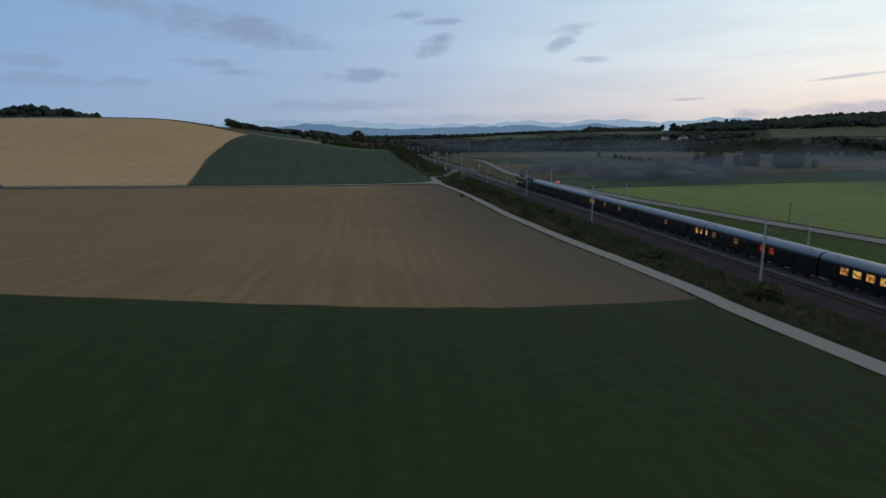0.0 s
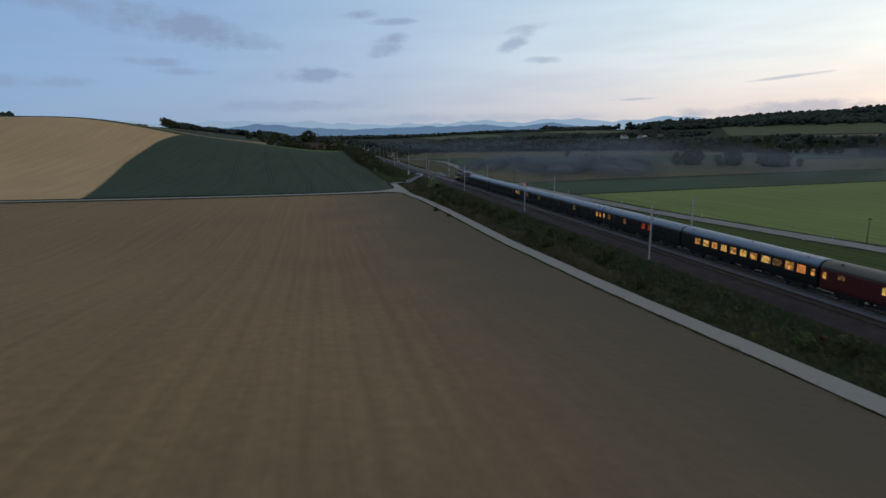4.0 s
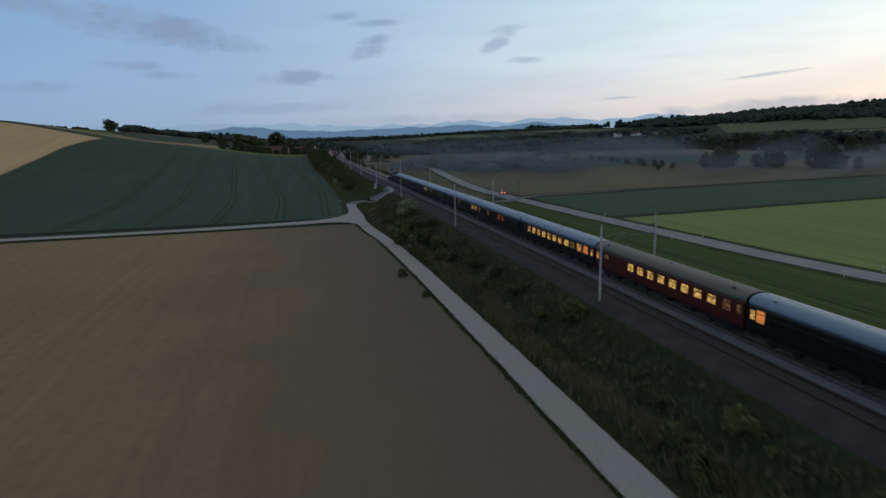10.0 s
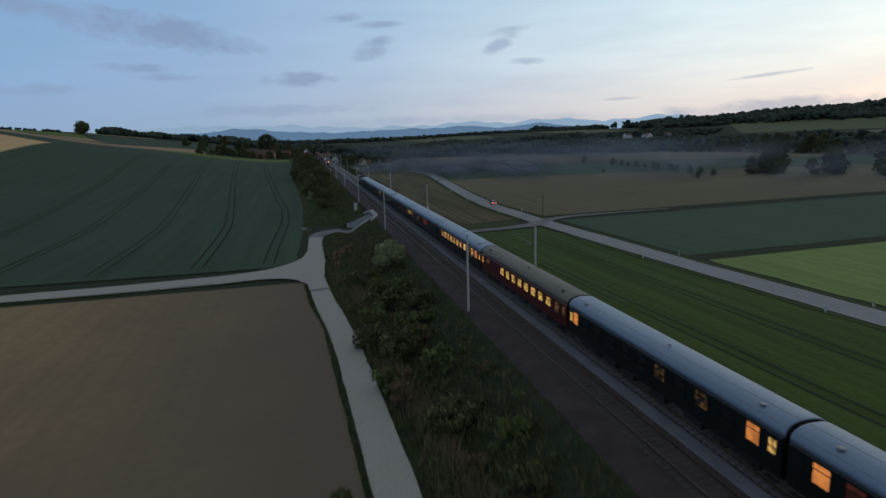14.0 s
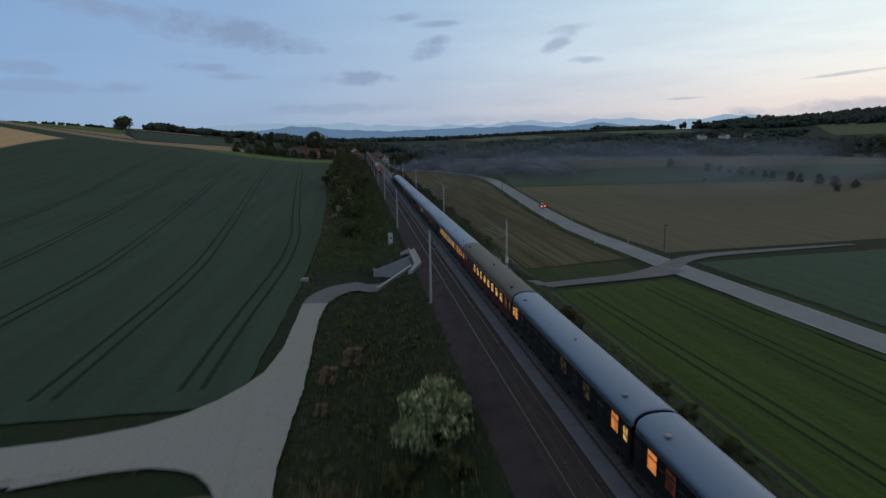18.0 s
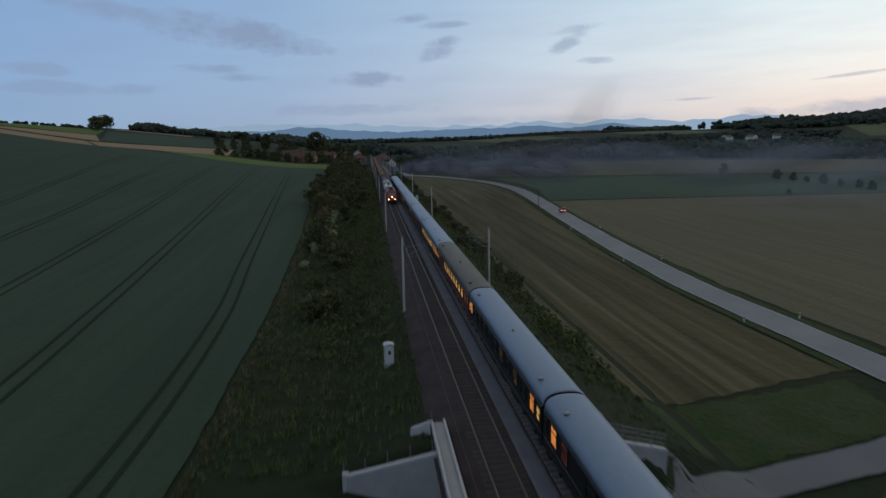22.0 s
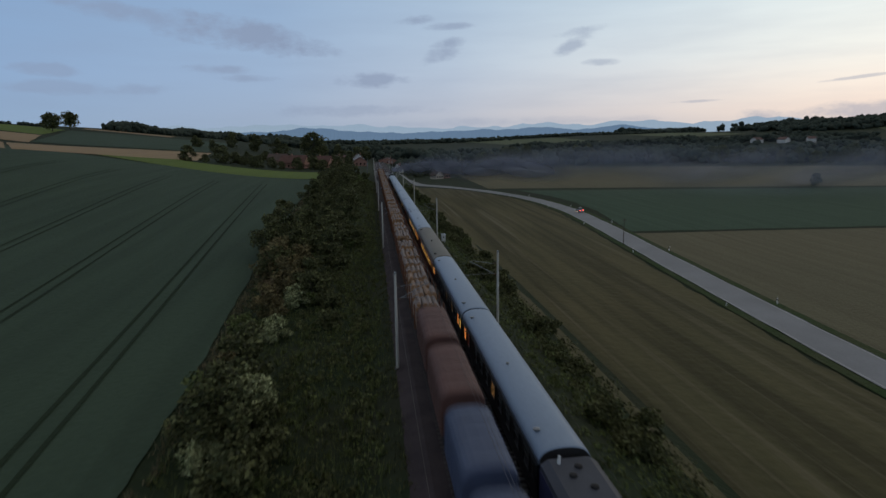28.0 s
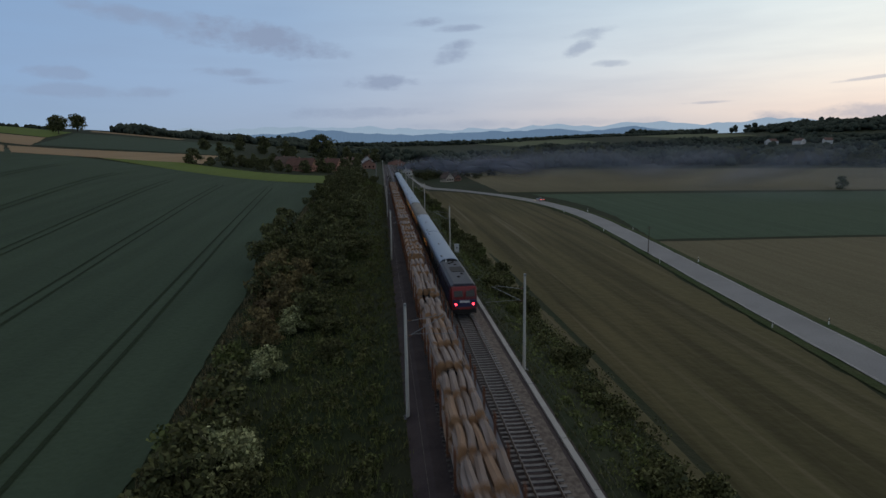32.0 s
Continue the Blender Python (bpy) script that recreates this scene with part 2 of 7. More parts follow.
def glow(name, rgb, strength, vary=0.0, scale=2.0):
    """What gives off light: a lamp, or a lit compartment seen through its pane."""
    ma = bpy.data.materials.new(name)
    ma.use_nodes = True
    N, L = ma.node_tree.nodes, ma.node_tree.links
    b = N["Principled BSDF"]
    b.inputs["Base Color"].default_value = (0.02, 0.02, 0.02, 1)
    b.inputs["Roughness"].default_value = 0.15
    b.inputs["Emission Strength"].default_value = strength
    b.inputs["Emission Color"].default_value = (*rgb, 1)
    if vary:
        tc = N.new("ShaderNodeTexCoord")
        ns = N.new("ShaderNodeTexNoise")
        ns.inputs["Scale"].default_value = scale
        L.new(tc.outputs["Object"], ns.inputs["Vector"])
        rp = N.new("ShaderNodeValToRGB")
        rp.color_ramp.elements[0].position, rp.color_ramp.elements[1].position = 0.42, 0.60
        rp.color_ramp.elements[0].color = (*[c * (1 - vary) for c in rgb], 1)
        rp.color_ramp.elements[1].color = (*rgb, 1)
        L.new(ns.outputs[0], rp.inputs[0])
        L.new(rp.outputs[0], b.inputs["Emission Color"])
    return ma


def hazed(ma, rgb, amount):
    """Puts the haze of distance into a far backdrop as an emission colour."""
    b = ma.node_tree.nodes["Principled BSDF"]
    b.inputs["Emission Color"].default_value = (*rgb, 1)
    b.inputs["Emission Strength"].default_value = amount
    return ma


def grey_towards(ma, rgb, x0, x1):
    """Greyer, darker soil towards the lane, with a torn edge."""
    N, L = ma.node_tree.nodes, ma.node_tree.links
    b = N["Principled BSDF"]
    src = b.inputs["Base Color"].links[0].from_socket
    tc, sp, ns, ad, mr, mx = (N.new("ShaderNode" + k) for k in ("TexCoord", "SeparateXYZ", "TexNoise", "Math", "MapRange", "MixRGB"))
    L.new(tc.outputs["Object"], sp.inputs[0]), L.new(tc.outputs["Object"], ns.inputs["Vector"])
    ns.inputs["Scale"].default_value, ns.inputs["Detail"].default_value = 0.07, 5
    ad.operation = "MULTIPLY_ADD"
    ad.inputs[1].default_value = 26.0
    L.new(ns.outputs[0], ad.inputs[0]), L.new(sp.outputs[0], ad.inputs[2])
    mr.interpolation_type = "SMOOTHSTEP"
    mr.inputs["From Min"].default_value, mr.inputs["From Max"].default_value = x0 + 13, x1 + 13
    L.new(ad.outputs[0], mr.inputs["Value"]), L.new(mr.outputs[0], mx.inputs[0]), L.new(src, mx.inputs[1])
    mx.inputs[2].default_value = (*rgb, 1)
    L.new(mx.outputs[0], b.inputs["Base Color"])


M = {}
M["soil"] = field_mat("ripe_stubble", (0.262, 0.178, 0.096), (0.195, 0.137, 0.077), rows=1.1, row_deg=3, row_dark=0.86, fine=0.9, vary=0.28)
grey_towards(M["soil"], (0.124, 0.100, 0.072), -66, -18)
M["soil_up"] = field_mat("ripe_barley", (0.53, 0.36, 0.19), (0.45, 0.30, 0.155), rows=2.0, row_deg=-10, row_dark=0.88, fine=0.8)
M["tan"] = field_mat("pale_grain", (0.29, 0.21, 0.125), (0.24, 0.17, 0.10), rows=2.5, row_deg=80, row_dark=0.9)
M["green_dark"] = field_mat("dark_clover", (0.033, 0.050, 0.018), (0.024, 0.039, 0.015), rows=1.5, row_deg=5, row_dark=0.88, fine=0.7, vary=0.3)
M["wheat"] = field_mat("green_wheat", (0.051, 0.076, 0.049), (0.038, 0.059, 0.039), rows=3.0, row_deg=8, row_dark=0.85)
M["barley"] = field_mat("light_green_barley", (0.180, 0.235, 0.072), (0.145, 0.198, 0.060), rows=2.0, row_deg=6, row_dark=0.82)
M["meadow"] = field_mat("meadow_grass", (0.056, 0.088, 0.018), (0.035, 0.062, 0.013), rows=1.6, row_deg=4, row_dark=0.72)
M["hay"] = field_mat("mown_hay", (0.106, 0.092, 0.046), (0.060, 0.063, 0.031), rows=2.6, row_deg=3.5, row_dark=0.62, fine=0.8, wisps=(0.128, 0.112, 0.068))
M["grey_crop"] = field_mat("brownish_crop", (0.135, 0.120, 0.072), (0.108, 0.102, 0.064), rows=2.0, row_deg=85, row_dark=0.85)
M["teal_crop"] = field_mat("dull_green_crop", (0.056, 0.090, 0.056), (0.046, 0.076, 0.048), rows=2.0, row_deg=85, row_dark=0.85)
M["pale_pasture"] = field_mat("pale_pasture", (0.098, 0.115, 0.060), (0.080, 0.098, 0.052), rows=3.0, row_deg=70, row_dark=0.9)
M["bright_green"] = field_mat("bright_green_crop", (0.11, 0.15, 0.035), (0.09, 0.13, 0.03), rows=2.0, row_deg=80, row_dark=0.9)
M["ground"] = field_mat("rough_grass", (0.021, 0.032, 0.015), (0.031, 0.032, 0.018), scale=0.08, fine=1.5, vary=0.35, bump=0.2)
M["verge"] = field_mat("long_grass", (0.030, 0.052, 0.016), (0.055, 0.060, 0.028), scale=0.25, fine=2.0, vary=0.4, bump=0.25)
M["track_soil"] = field_mat("wheel_track", (0.022, 0.034, 0.018), (0.018, 0.029, 0.015), fine=2.0)
M["gravel"] = mat("pale_gravel", (0.285, 0.275, 0.255), rough=0.95, vary=0.28, scale=0.22, fine=4, bump=0.03, second=(0.29, 0.275, 0.24), spec=0.2)
M["concrete_pale"] = mat("pale_concrete", (0.43, 0.43, 0.43), rough=0.85, vary=0.16, scale=1.1, fine=16, bump=0.008, second=(0.33, 0.33, 0.33))
M["asphalt_old"] = mat("dark_old_asphalt", (0.145, 0.141, 0.146), rough=0.9, vary=0.2, scale=0.3, fine=10, bump=0.01, second=(0.112, 0.112, 0.118), spec=0.3)
M["edge_line"] = mat("worn_line_paint", (0.42, 0.42, 0.40), rough=0.8, vary=0.35, scale=0.6, fine=3, second=(0.22, 0.22, 0.22))
M["ballast_stone"] = mat("pale_stony_ballast", (0.17, 0.145, 0.128), rough=0.95, vary=0.5, scale=3.0, fine=14, bump=0.06, second=(0.085, 0.070, 0.062), spec=0.2)
M["ballast_grey"] = mat("bluish_grey_ballast", (0.135, 0.14, 0.165), rough=0.95, vary=0.35, scale=0.6, fine=12, bump=0.05, second=(0.095, 0.095, 0.11), spec=0.2)
M["asphalt"] = mat("worn_asphalt", (0.228, 0.231, 0.236), rough=0.88, vary=0.22, scale=0.12, fine=5, bump=0.01, second=(0.15, 0.15, 0.155), spec=0.25)
M["ballast"] = mat("rusty_ballast", (0.056, 0.044, 0.045), rough=0.95, vary=0.5, scale=0.5, fine=11, bump=0.06, second=(0.034, 0.027, 0.029), spec=0.2)
M["rail"] = mat("rail_steel", (0.12, 0.085, 0.065), rough=0.45, metal=0.8, vary=0.2, scale=2, fine=30)
M["rail_top"] = mat("polished_rail_head", (0.17, 0.155, 0.15), rough=0.42, metal=1.0, vary=0.1, scale=2, fine=30)
M["sleeper"] = mat("concrete_sleeper", (0.075, 0.066, 0.062), rough=0.9, vary=0.25, scale=2, fine=25, obj_rand=0.15)
M["sleeper_pale"] = mat("pale_concrete_sleeper", (0.185, 0.18, 0.178), rough=0.9, vary=0.25, scale=2, fine=25, obj_rand=0.15)
M["concrete"] = mat("weathered_concrete", (0.34, 0.335, 0.325), rough=0.88, vary=0.22, scale=0.9, fine=14, bump=0.01, second=(0.24, 0.237, 0.23))
M["mast"] = mat("spun_concrete", (0.46, 0.44, 0.39), rough=0.85, vary=0.15, scale=0.8, fine=12)
M["steel"] = mat("galvanised_steel", (0.24, 0.245, 0.25), rough=0.45, metal=0.7, vary=0.15, scale=3, fine=30)
M["insulator"] = mat("brown_porcelain", (0.11, 0.055, 0.03), rough=0.25, vary=0.1)
M["wire"] = mat("copper_wire", (0.10, 0.085, 0.07), rough=0.5, metal=0.8)
M["coach_green"] = mat("dark_green_coach_paint", (0.009, 0.011, 0.011), rough=0.38, vary=0.3, scale=0.6, fine=9, spec=0.35)
M["coach_red"] = mat("maroon_coach_paint", (0.085, 0.014, 0.013), rough=0.38, vary=0.25, scale=0.6, fine=9, spec=0.35)
M["roof_blue"] = mat("grey_roof_paint", (0.180, 0.236, 0.315), rough=0.42, vary=0.12, scale=0.5, fine=6, second=(0.15, 0.19, 0.245), stretch=(1, 0.25, 1), spec=0.35)
M["roof_brown"] = mat("sooty_roof_paint", (0.150, 0.135, 0.105), rough=0.62, vary=0.25, scale=0.5, fine=6, stretch=(1, 0.25, 1))
M["under"] = mat("sooty_underframe", (0.018, 0.016, 0.015), rough=0.8, vary=0.3, scale=2, fine=14)
M["rubber"] = mat("black_rubber", (0.012, 0.012, 0.012), rough=0.75, vary=0.2)
M["frame_al"] = mat("window_frame_metal", (0.20, 0.19, 0.17), rough=0.4, metal=0.6, vary=0.1)
M["pane_dark"] = mat("dark_pane", (0.012, 0.013, 0.015), rough=0.08, vary=0.1, spec=0.6)
# The sky's reflection is put into this pane's pale base colour.
M["pane_pale"] = mat("pane_with_painted_reflection", (0.16, 0.18, 0.165), rough=0.06, vary=0.2, scale=2, fine=8, spec=0.8)
M["log_fresh"] = mat("fresh_stripped_log", (0.27, 0.175, 0.115), rough=0.85, vary=0.35, scale=1.5, fine=8, second=(0.15, 0.095, 0.065), stretch=(1, 0.2, 1))
M["pane_amber"] = glow("lit_amber_pane", (1.0, 0.45, 0.10), 0.68, 0.80, 2.6)
M["pane_yellow"] = glow("lit_yellow_pane", (1.0, 0.58, 0.15), 0.78, 0.80, 2.8)
M["pane_patch"] = glow("dim_window_with_lamp_light", (0.75, 0.42, 0.10), 0.075, 0.97, 3.2)
M["pane_orange"] = glow("lit_orange_pane", (1.0, 0.33, 0.08), 0.6, 0.4, 1.6)
M["pane_red"] = glow("red_curtain_pane", (0.9, 0.16, 0.07), 0.05, 0.7, 2.0)
M["pane_curtain"] = glow("lit_red_curtain_pane", (0.9, 0.10, 0.04), 0.22, 0.5, 2.0)
M["pane_dim"] = glow("dim_lit_pane", (0.8, 0.42, 0.14), 0.18, 0.9, 3.5)
M["loco_black"] = mat("black_loco_paint", (0.012, 0.012, 0.013), rough=0.42, vary=0.3, scale=1, fine=12)
M["coal"] = mat("coal", (0.010, 0.010, 0.010), rough=0.55, vary=0.4, scale=2, fine=12, bump=0.05)
M["loco_red"] = mat("red_loco_paint", (0.31, 0.018, 0.020), rough=0.38, vary=0.15, scale=0.8, fine=8)
M["loco_red_dark"] = mat("dark_red_loco_paint", (0.22, 0.022, 0.020), rough=0.42, vary=0.2, scale=0.8, fine=8)
M["roof_dark"] = mat("dark_loco_roof", (0.040, 0.038, 0.042), rough=0.6, vary=0.3, scale=1, fine=8)
M["roof_slab"] = mat("dark_grey_engine_roof", (0.036, 0.039, 0.052), rough=0.6, vary=0.25, scale=0.7, fine=7)
M["white_paint"] = mat("off_white_paint", (0.62, 0.62, 0.60), rough=0.5, vary=0.12, scale=0.8, fine=8)
M["lamp_white"] = glow("warm_headlamp", (1.0, 0.66, 0.34), 9.0)
M["lamp_beam"] = glow("car_headlamp", (1.0, 0.72, 0.42), 90.0)
M["lamp_red"] = glow("red_tail_lamp", (1.0, 0.03, 0.05), 9.0)
M["lamp_red_soft"] = glow("red_car_lamp", (1.0, 0.06, 0.03), 7.0)
M["tank_white"] = mat("white_tank_steel", (0.60, 0.60, 0.58), rough=0.45, vary=0.2, scale=0.7, fine=8)
M["wagon_brown"] = mat("oxide_brown_wagon", (0.115, 0.052, 0.040), rough=0.68, vary=0.3, scale=0.8, fine=10)
M["wagon_blue"] = mat("blue_grey_tarpaulin", (0.062, 0.080, 0.135), rough=0.6, vary=0.2, scale=0.8, fine=7)
M["wagon_grey"] = mat("grey_cream_wagon", (0.36, 0.33, 0.28), rough=0.6, vary=0.2, scale=0.8, fine=7)
M["bark"] = mat("log_bark", (0.225, 0.185, 0.168), rough=0.9, vary=0.4, scale=1.5, fine=8, bump=0.02, second=(0.11, 0.075, 0.055), island=0.45, stretch=(1, 0.2, 1))
M["log_end"] = mat("cut_log_end", (0.36, 0.20, 0.10), rough=0.85, vary=0.3, scale=3, fine=20, island=0.2)
M["loco_blue"] = mat("navy_loco_paint", (0.030, 0.034, 0.085), rough=0.42, vary=0.2, scale=0.8, fine=8)
M["rust"] = mat("rusty_stanchion", (0.17, 0.065, 0.03), rough=0.85, vary=0.3, scale=3, fine=20)
M["trunk"] = mat("tree_bark", (0.075, 0.058, 0.045), rough=0.95, vary=0.35, scale=3, fine=16, bump=0.02)
M["leaf"] = mat("tree_leaf", (0.098, 0.102, 0.038), rough=0.8, vary=0.35, scale=0.3, fine=2, second=(0.052, 0.058, 0.025), island=0.62, spec=0.25)
M["leaf_warm"] = mat("warm_brownish_leaf", (0.165, 0.128, 0.058), rough=0.85, vary=0.35, scale=0.4, fine=2, second=(0.085, 0.080, 0.034), island=0.4, spec=0.2)
M["leaf_light"] = mat("light_leaf", (0.116, 0.132, 0.042), rough=0.8, vary=0.3, scale=0.5, fine=2, second=(0.055, 0.082, 0.026), island=0.45, spec=0.25)
M["leaf_elder"] = mat("flowering_elder_leaf", (0.38, 0.39, 0.20), rough=0.85, vary=0.4, scale=1.5, fine=4, second=(0.07, 0.098, 0.04), island=0.5, spec=0.2)
M["leaf_dry"] = mat("dry_brown_leaf", (0.16, 0.118, 0.066), rough=0.9, vary=0.3, scale=0.8, fine=3, second=(0.06, 0.045, 0.025), island=0.35, spec=0.15)
M["plume"] = mat("tall_dry_grass", (0.30, 0.20, 0.125), rough=0.9, vary=0.3, scale=0.8, fine=3, second=(0.15, 0.105, 0.065), island=0.35, spec=0.15)
M["straw"] = mat("dry_grass_stem", (0.175, 0.140, 0.080), rough=0.9, vary=0.3, scale=0.4, fine=3, second=(0.08, 0.085, 0.038), island=0.4, spec=0.15)
M["far_leaf"] = mat("distant_wood", (0.050, 0.062, 0.046), rough=0.95, vary=0.4, scale=0.03, fine=0.25, second=(0.034, 0.044, 0.034), island=0.2, spec=0.1)
M["wall_white"] = mat("white_render", (0.62, 0.60, 0.56), rough=0.9, vary=0.12, scale=0.4, fine=4)
M["wall_cream"] = mat("warm_cream_render", (0.52, 0.44, 0.36), rough=0.9, vary=0.12, scale=0.4, fine=4)
M["wall_brick"] = mat("brick_red_wall", (0.33, 0.17, 0.125), rough=0.9, vary=0.2, scale=0.5, fine=5)
M["wall_tan"] = mat("ochre_render", (0.30, 0.20, 0.14), rough=0.9, vary=0.15, scale=0.5, fine=5)
M["roof_tile"] = mat("red_roof_tile", (0.115, 0.055, 0.042), rough=0.85, vary=0.3, scale=0.6, fine=5)
M["roof_slate"] = mat("brown_roof_tile", (0.10, 0.070, 0.055), rough=0.85, vary=0.3, scale=0.6, fine=5)
M["car_silver"] = mat("silver_car_paint", (0.35, 0.36, 0.40), rough=0.3, metal=0.4, vary=0.1)
M["car_blue"] = mat("blue_car_paint", (0.03, 0.05, 0.22), rough=0.3, vary=0.1)
M["signal_grey"] = mat("pale_cabinet_paint", (0.50, 0.52, 0.52), rough=0.55, vary=0.2, scale=1.2, fine=9)
M["post_white"] = mat("white_plastic_post", (0.70, 0.70, 0.68), rough=0.5, vary=0.1)


# ------------------------------------------------------------------ mesh helpers
class Geo:
    """Collects vertices and faces; g.mi is the material slot of what follows."""

    def __init__(self):
        self.v, self.f, self.m, self.mi = [], [], [], 0

    def add(self, verts, faces):
        o = len(self.v)
        self.v += [tuple(p) for p in verts]
        self.f += [tuple(i + o for i in fc) for fc in faces]
        self.m += [self.mi] * len(faces)
        return self

    def box(self, x0, x1, y0, y1, z0, z1, c=0.0):
        """A box, with its upright and lengthwise edges cut by c."""
        if c:
            return self.prism([(x0 + c, z0), (x1 - c, z0), (x1, z0 + c), (x1, z1 - c), (x1 - c, z1), (x0 + c, z1), (x0, z1 - c), (x0, z0 + c)], y0, y1)
        v = [(x, y, z) for x in (x0, x1) for y in (y0, y1) for z in (z0, z1)]
        return self.add(v, [(0, 1, 3, 2), (4, 6, 7, 5), (0, 4, 5, 1), (2, 3, 7, 6), (0, 2, 6, 4), (1, 5, 7, 3)])

    def prism(self, prof, y0, y1, closed=True, caps=True, shrink=None):
        """A profile of (x, z) drawn out along y."""
        n = len(prof)
        v = [(x, y0, z) for x, z in prof] + [(x, y1, z) for x, z in prof]
        fc = [(i, (i + 1) % n, n + (i + 1) % n, n + i) for i in range(n if closed else n - 1)]
        if caps and closed:
            fc += [tuple(range(n))[::-1], tuple(range(n, 2 * n))]
        return self.add(v, fc)

    def loft(self, rings, caps=True):
        n = len(rings[0])
        v = [p for r in rings for p in r]
        fc = [(k * n + i, k * n + (i + 1) % n, (k + 1) * n + (i + 1) % n, (k + 1) * n + i) for k in range(len(rings) - 1) for i in range(n)]
        if caps:
            fc += [tuple(range(n))[::-1], tuple(range((len(rings) - 1) * n, len(rings) * n))]
        return self.add(v, fc)

    def tube(self, p0, p1, r0, r1=None, n=8, caps=True):
        p0, p1 = Vector(p0), Vector(p1)
        r1 = r0 if r1 is None else r1
        d = (p1 - p0).normalized()
        a = d.cross(Vector((0, 0, 1)) if abs(d.z) < 0.9 else Vector((1, 0, 0))).normalized()
        b = d.cross(a)
        ring = lambda p, r: [tuple(p + (a * math.cos(2 * math.pi * i / n) + b * math.sin(2 * math.pi * i / n)) * r) for i in range(n)]
        return self.loft([ring(p0, r0), ring(p1, r1)], caps)

    def lathe(self, prof, axis="y", n=16, at=(0, 0, 0)):
        """Rings of (along, radius) round an axis."""
        rings = []
        for s, r in prof:
            ring = []
            for i in range(n):
                c, q = math.cos(2 * math.pi * i / n) * r, math.sin(2 * math.pi * i / n) * r
                p = (c, s, q) if axis == "y" else (c, q, s) if axis == "z" else (s, c, q)
                ring.append((p[0] + at[0], p[1] + at[1], p[2] + at[2]))
            rings.append(ring)
        return self.loft(rings)

    def mesh(self, name, mats, smooth=False):
        me = bpy.data.meshes.new(name)
        me.from_pydata(self.v, [], self.f)
        for ma in mats if isinstance(mats, (list, tuple)) else [mats]:
            me.materials.append(ma)
        if max(self.m, default=0):
            me.polygons.foreach_set("material_index", self.m)
        if smooth:
            me.shade_smooth()
        me.update()
        return me


def part(name, geo, material, parent=None, label="", smooth=False, at=None):
    """Links geometry (or a ready mesh) as one object, under a thing if given."""
    me = geo if isinstance(geo, bpy.types.Mesh) else geo.mesh(name, material, smooth)
    ob = new(name, me)
    if parent:
        ob.parent = parent
    if at:
        ob.location = at
    if label:
        ob["label"] = label
    return ob


def thing(name, label, category, group="", kind="", at=None):
    ob = new(name)
    ob.empty_display_size = 0.2
    if at is not None:
        ob.matrix_basis = at if isinstance(at, Matrix) else pose(*at)
    return tagged(ob, label, category, group, kind)


# ------------------------------------------------------------------ the lie of the land
def ss(t):
    t = np.clip(t, 0.0, 1.0)
    return t * t * (3 - 2 * t)


def path_x(y):
    """Middle of the gravel lane that runs beside the line."""
    return np.interp(y, [-200, 0, 11, 25, 35, 42, 50, 58, 83, 94, 105, 119, 129, 144, 152, 161, 175, 190, 203, 212, 225, 236, 245, 258, 280], [-12.5, -14.4, -15.3, -16.3, -16.2, -15.4, -15.9, -15.8, -16.3, -16.3, -16.3, -16.2, -16.6, -16.7, -16.7, -16.9, -17.1, -17.4, -17.8, -18.1, -18.6, -20.0, -20.5, -21.0, -21.2])


def road_x(y):
    """Middle of the country road in the valley."""
    return np.interp(y, [-300, 60, 130, 200, 260, 320, 370, 410, 460, 510, 545, 575, 600, 630, 660, 700, 780], [97, 79, 67.0, 56.0, 51.5, 48.2, 47.2, 49.7, 54.2, 59.0, 61.8, 61.0, 57.5, 49.0, 36.0, 20.0, 14.0])


def land(x, y):
    """Height of the land, without the railway's own bank."""
    x, y = np.asarray(x, float), np.asarray(y, float)
    left = -3.7 + 32.0 * ss((-x - 20) / 330) * ss((y - 245) / 330) + 7.0 * ss((y - 300) / 320) + 1.8 * ss((-x - 26) / 260) * (1 - ss((y - 245) / 200))
    left = left + 4.2 * ss((-x - 35) / 110) * ss((y - 430) / 130)
    left = left + 6.4 * np.exp(-((x + 225) / 62) ** 2 - ((y - 545) / 95) ** 2)
    left = left + ss((150 - y) / 150) * (3.3 + 16 * ss((-x - 10) / 160))
    left = left - 3.0 * ss((y - 640) / 300) * ss((x + 160) / 120)
    right = -7.9 + 2.0 * ss((y - 360) / 220) * ss((x - 0) / 40) - 1.2 * ss((y - 620) / 250)
    k = ss((x + 8) / 16)
    z = left * (1 - k) + right * k
    far = ss((y - 950) / 1500)
    z = z * (1 - far) + far * (11 + 22 * ss((x - 200) / 900) + 3 * np.sin(x * 0.0031 + 1.0) * np.cos(y * 0.0023) + 18 * ss((-x - 250) / 500))
    return z + 70 * np.exp(-((x - 1950) / 850) ** 2 - ((y - 1500) / 480) ** 2)


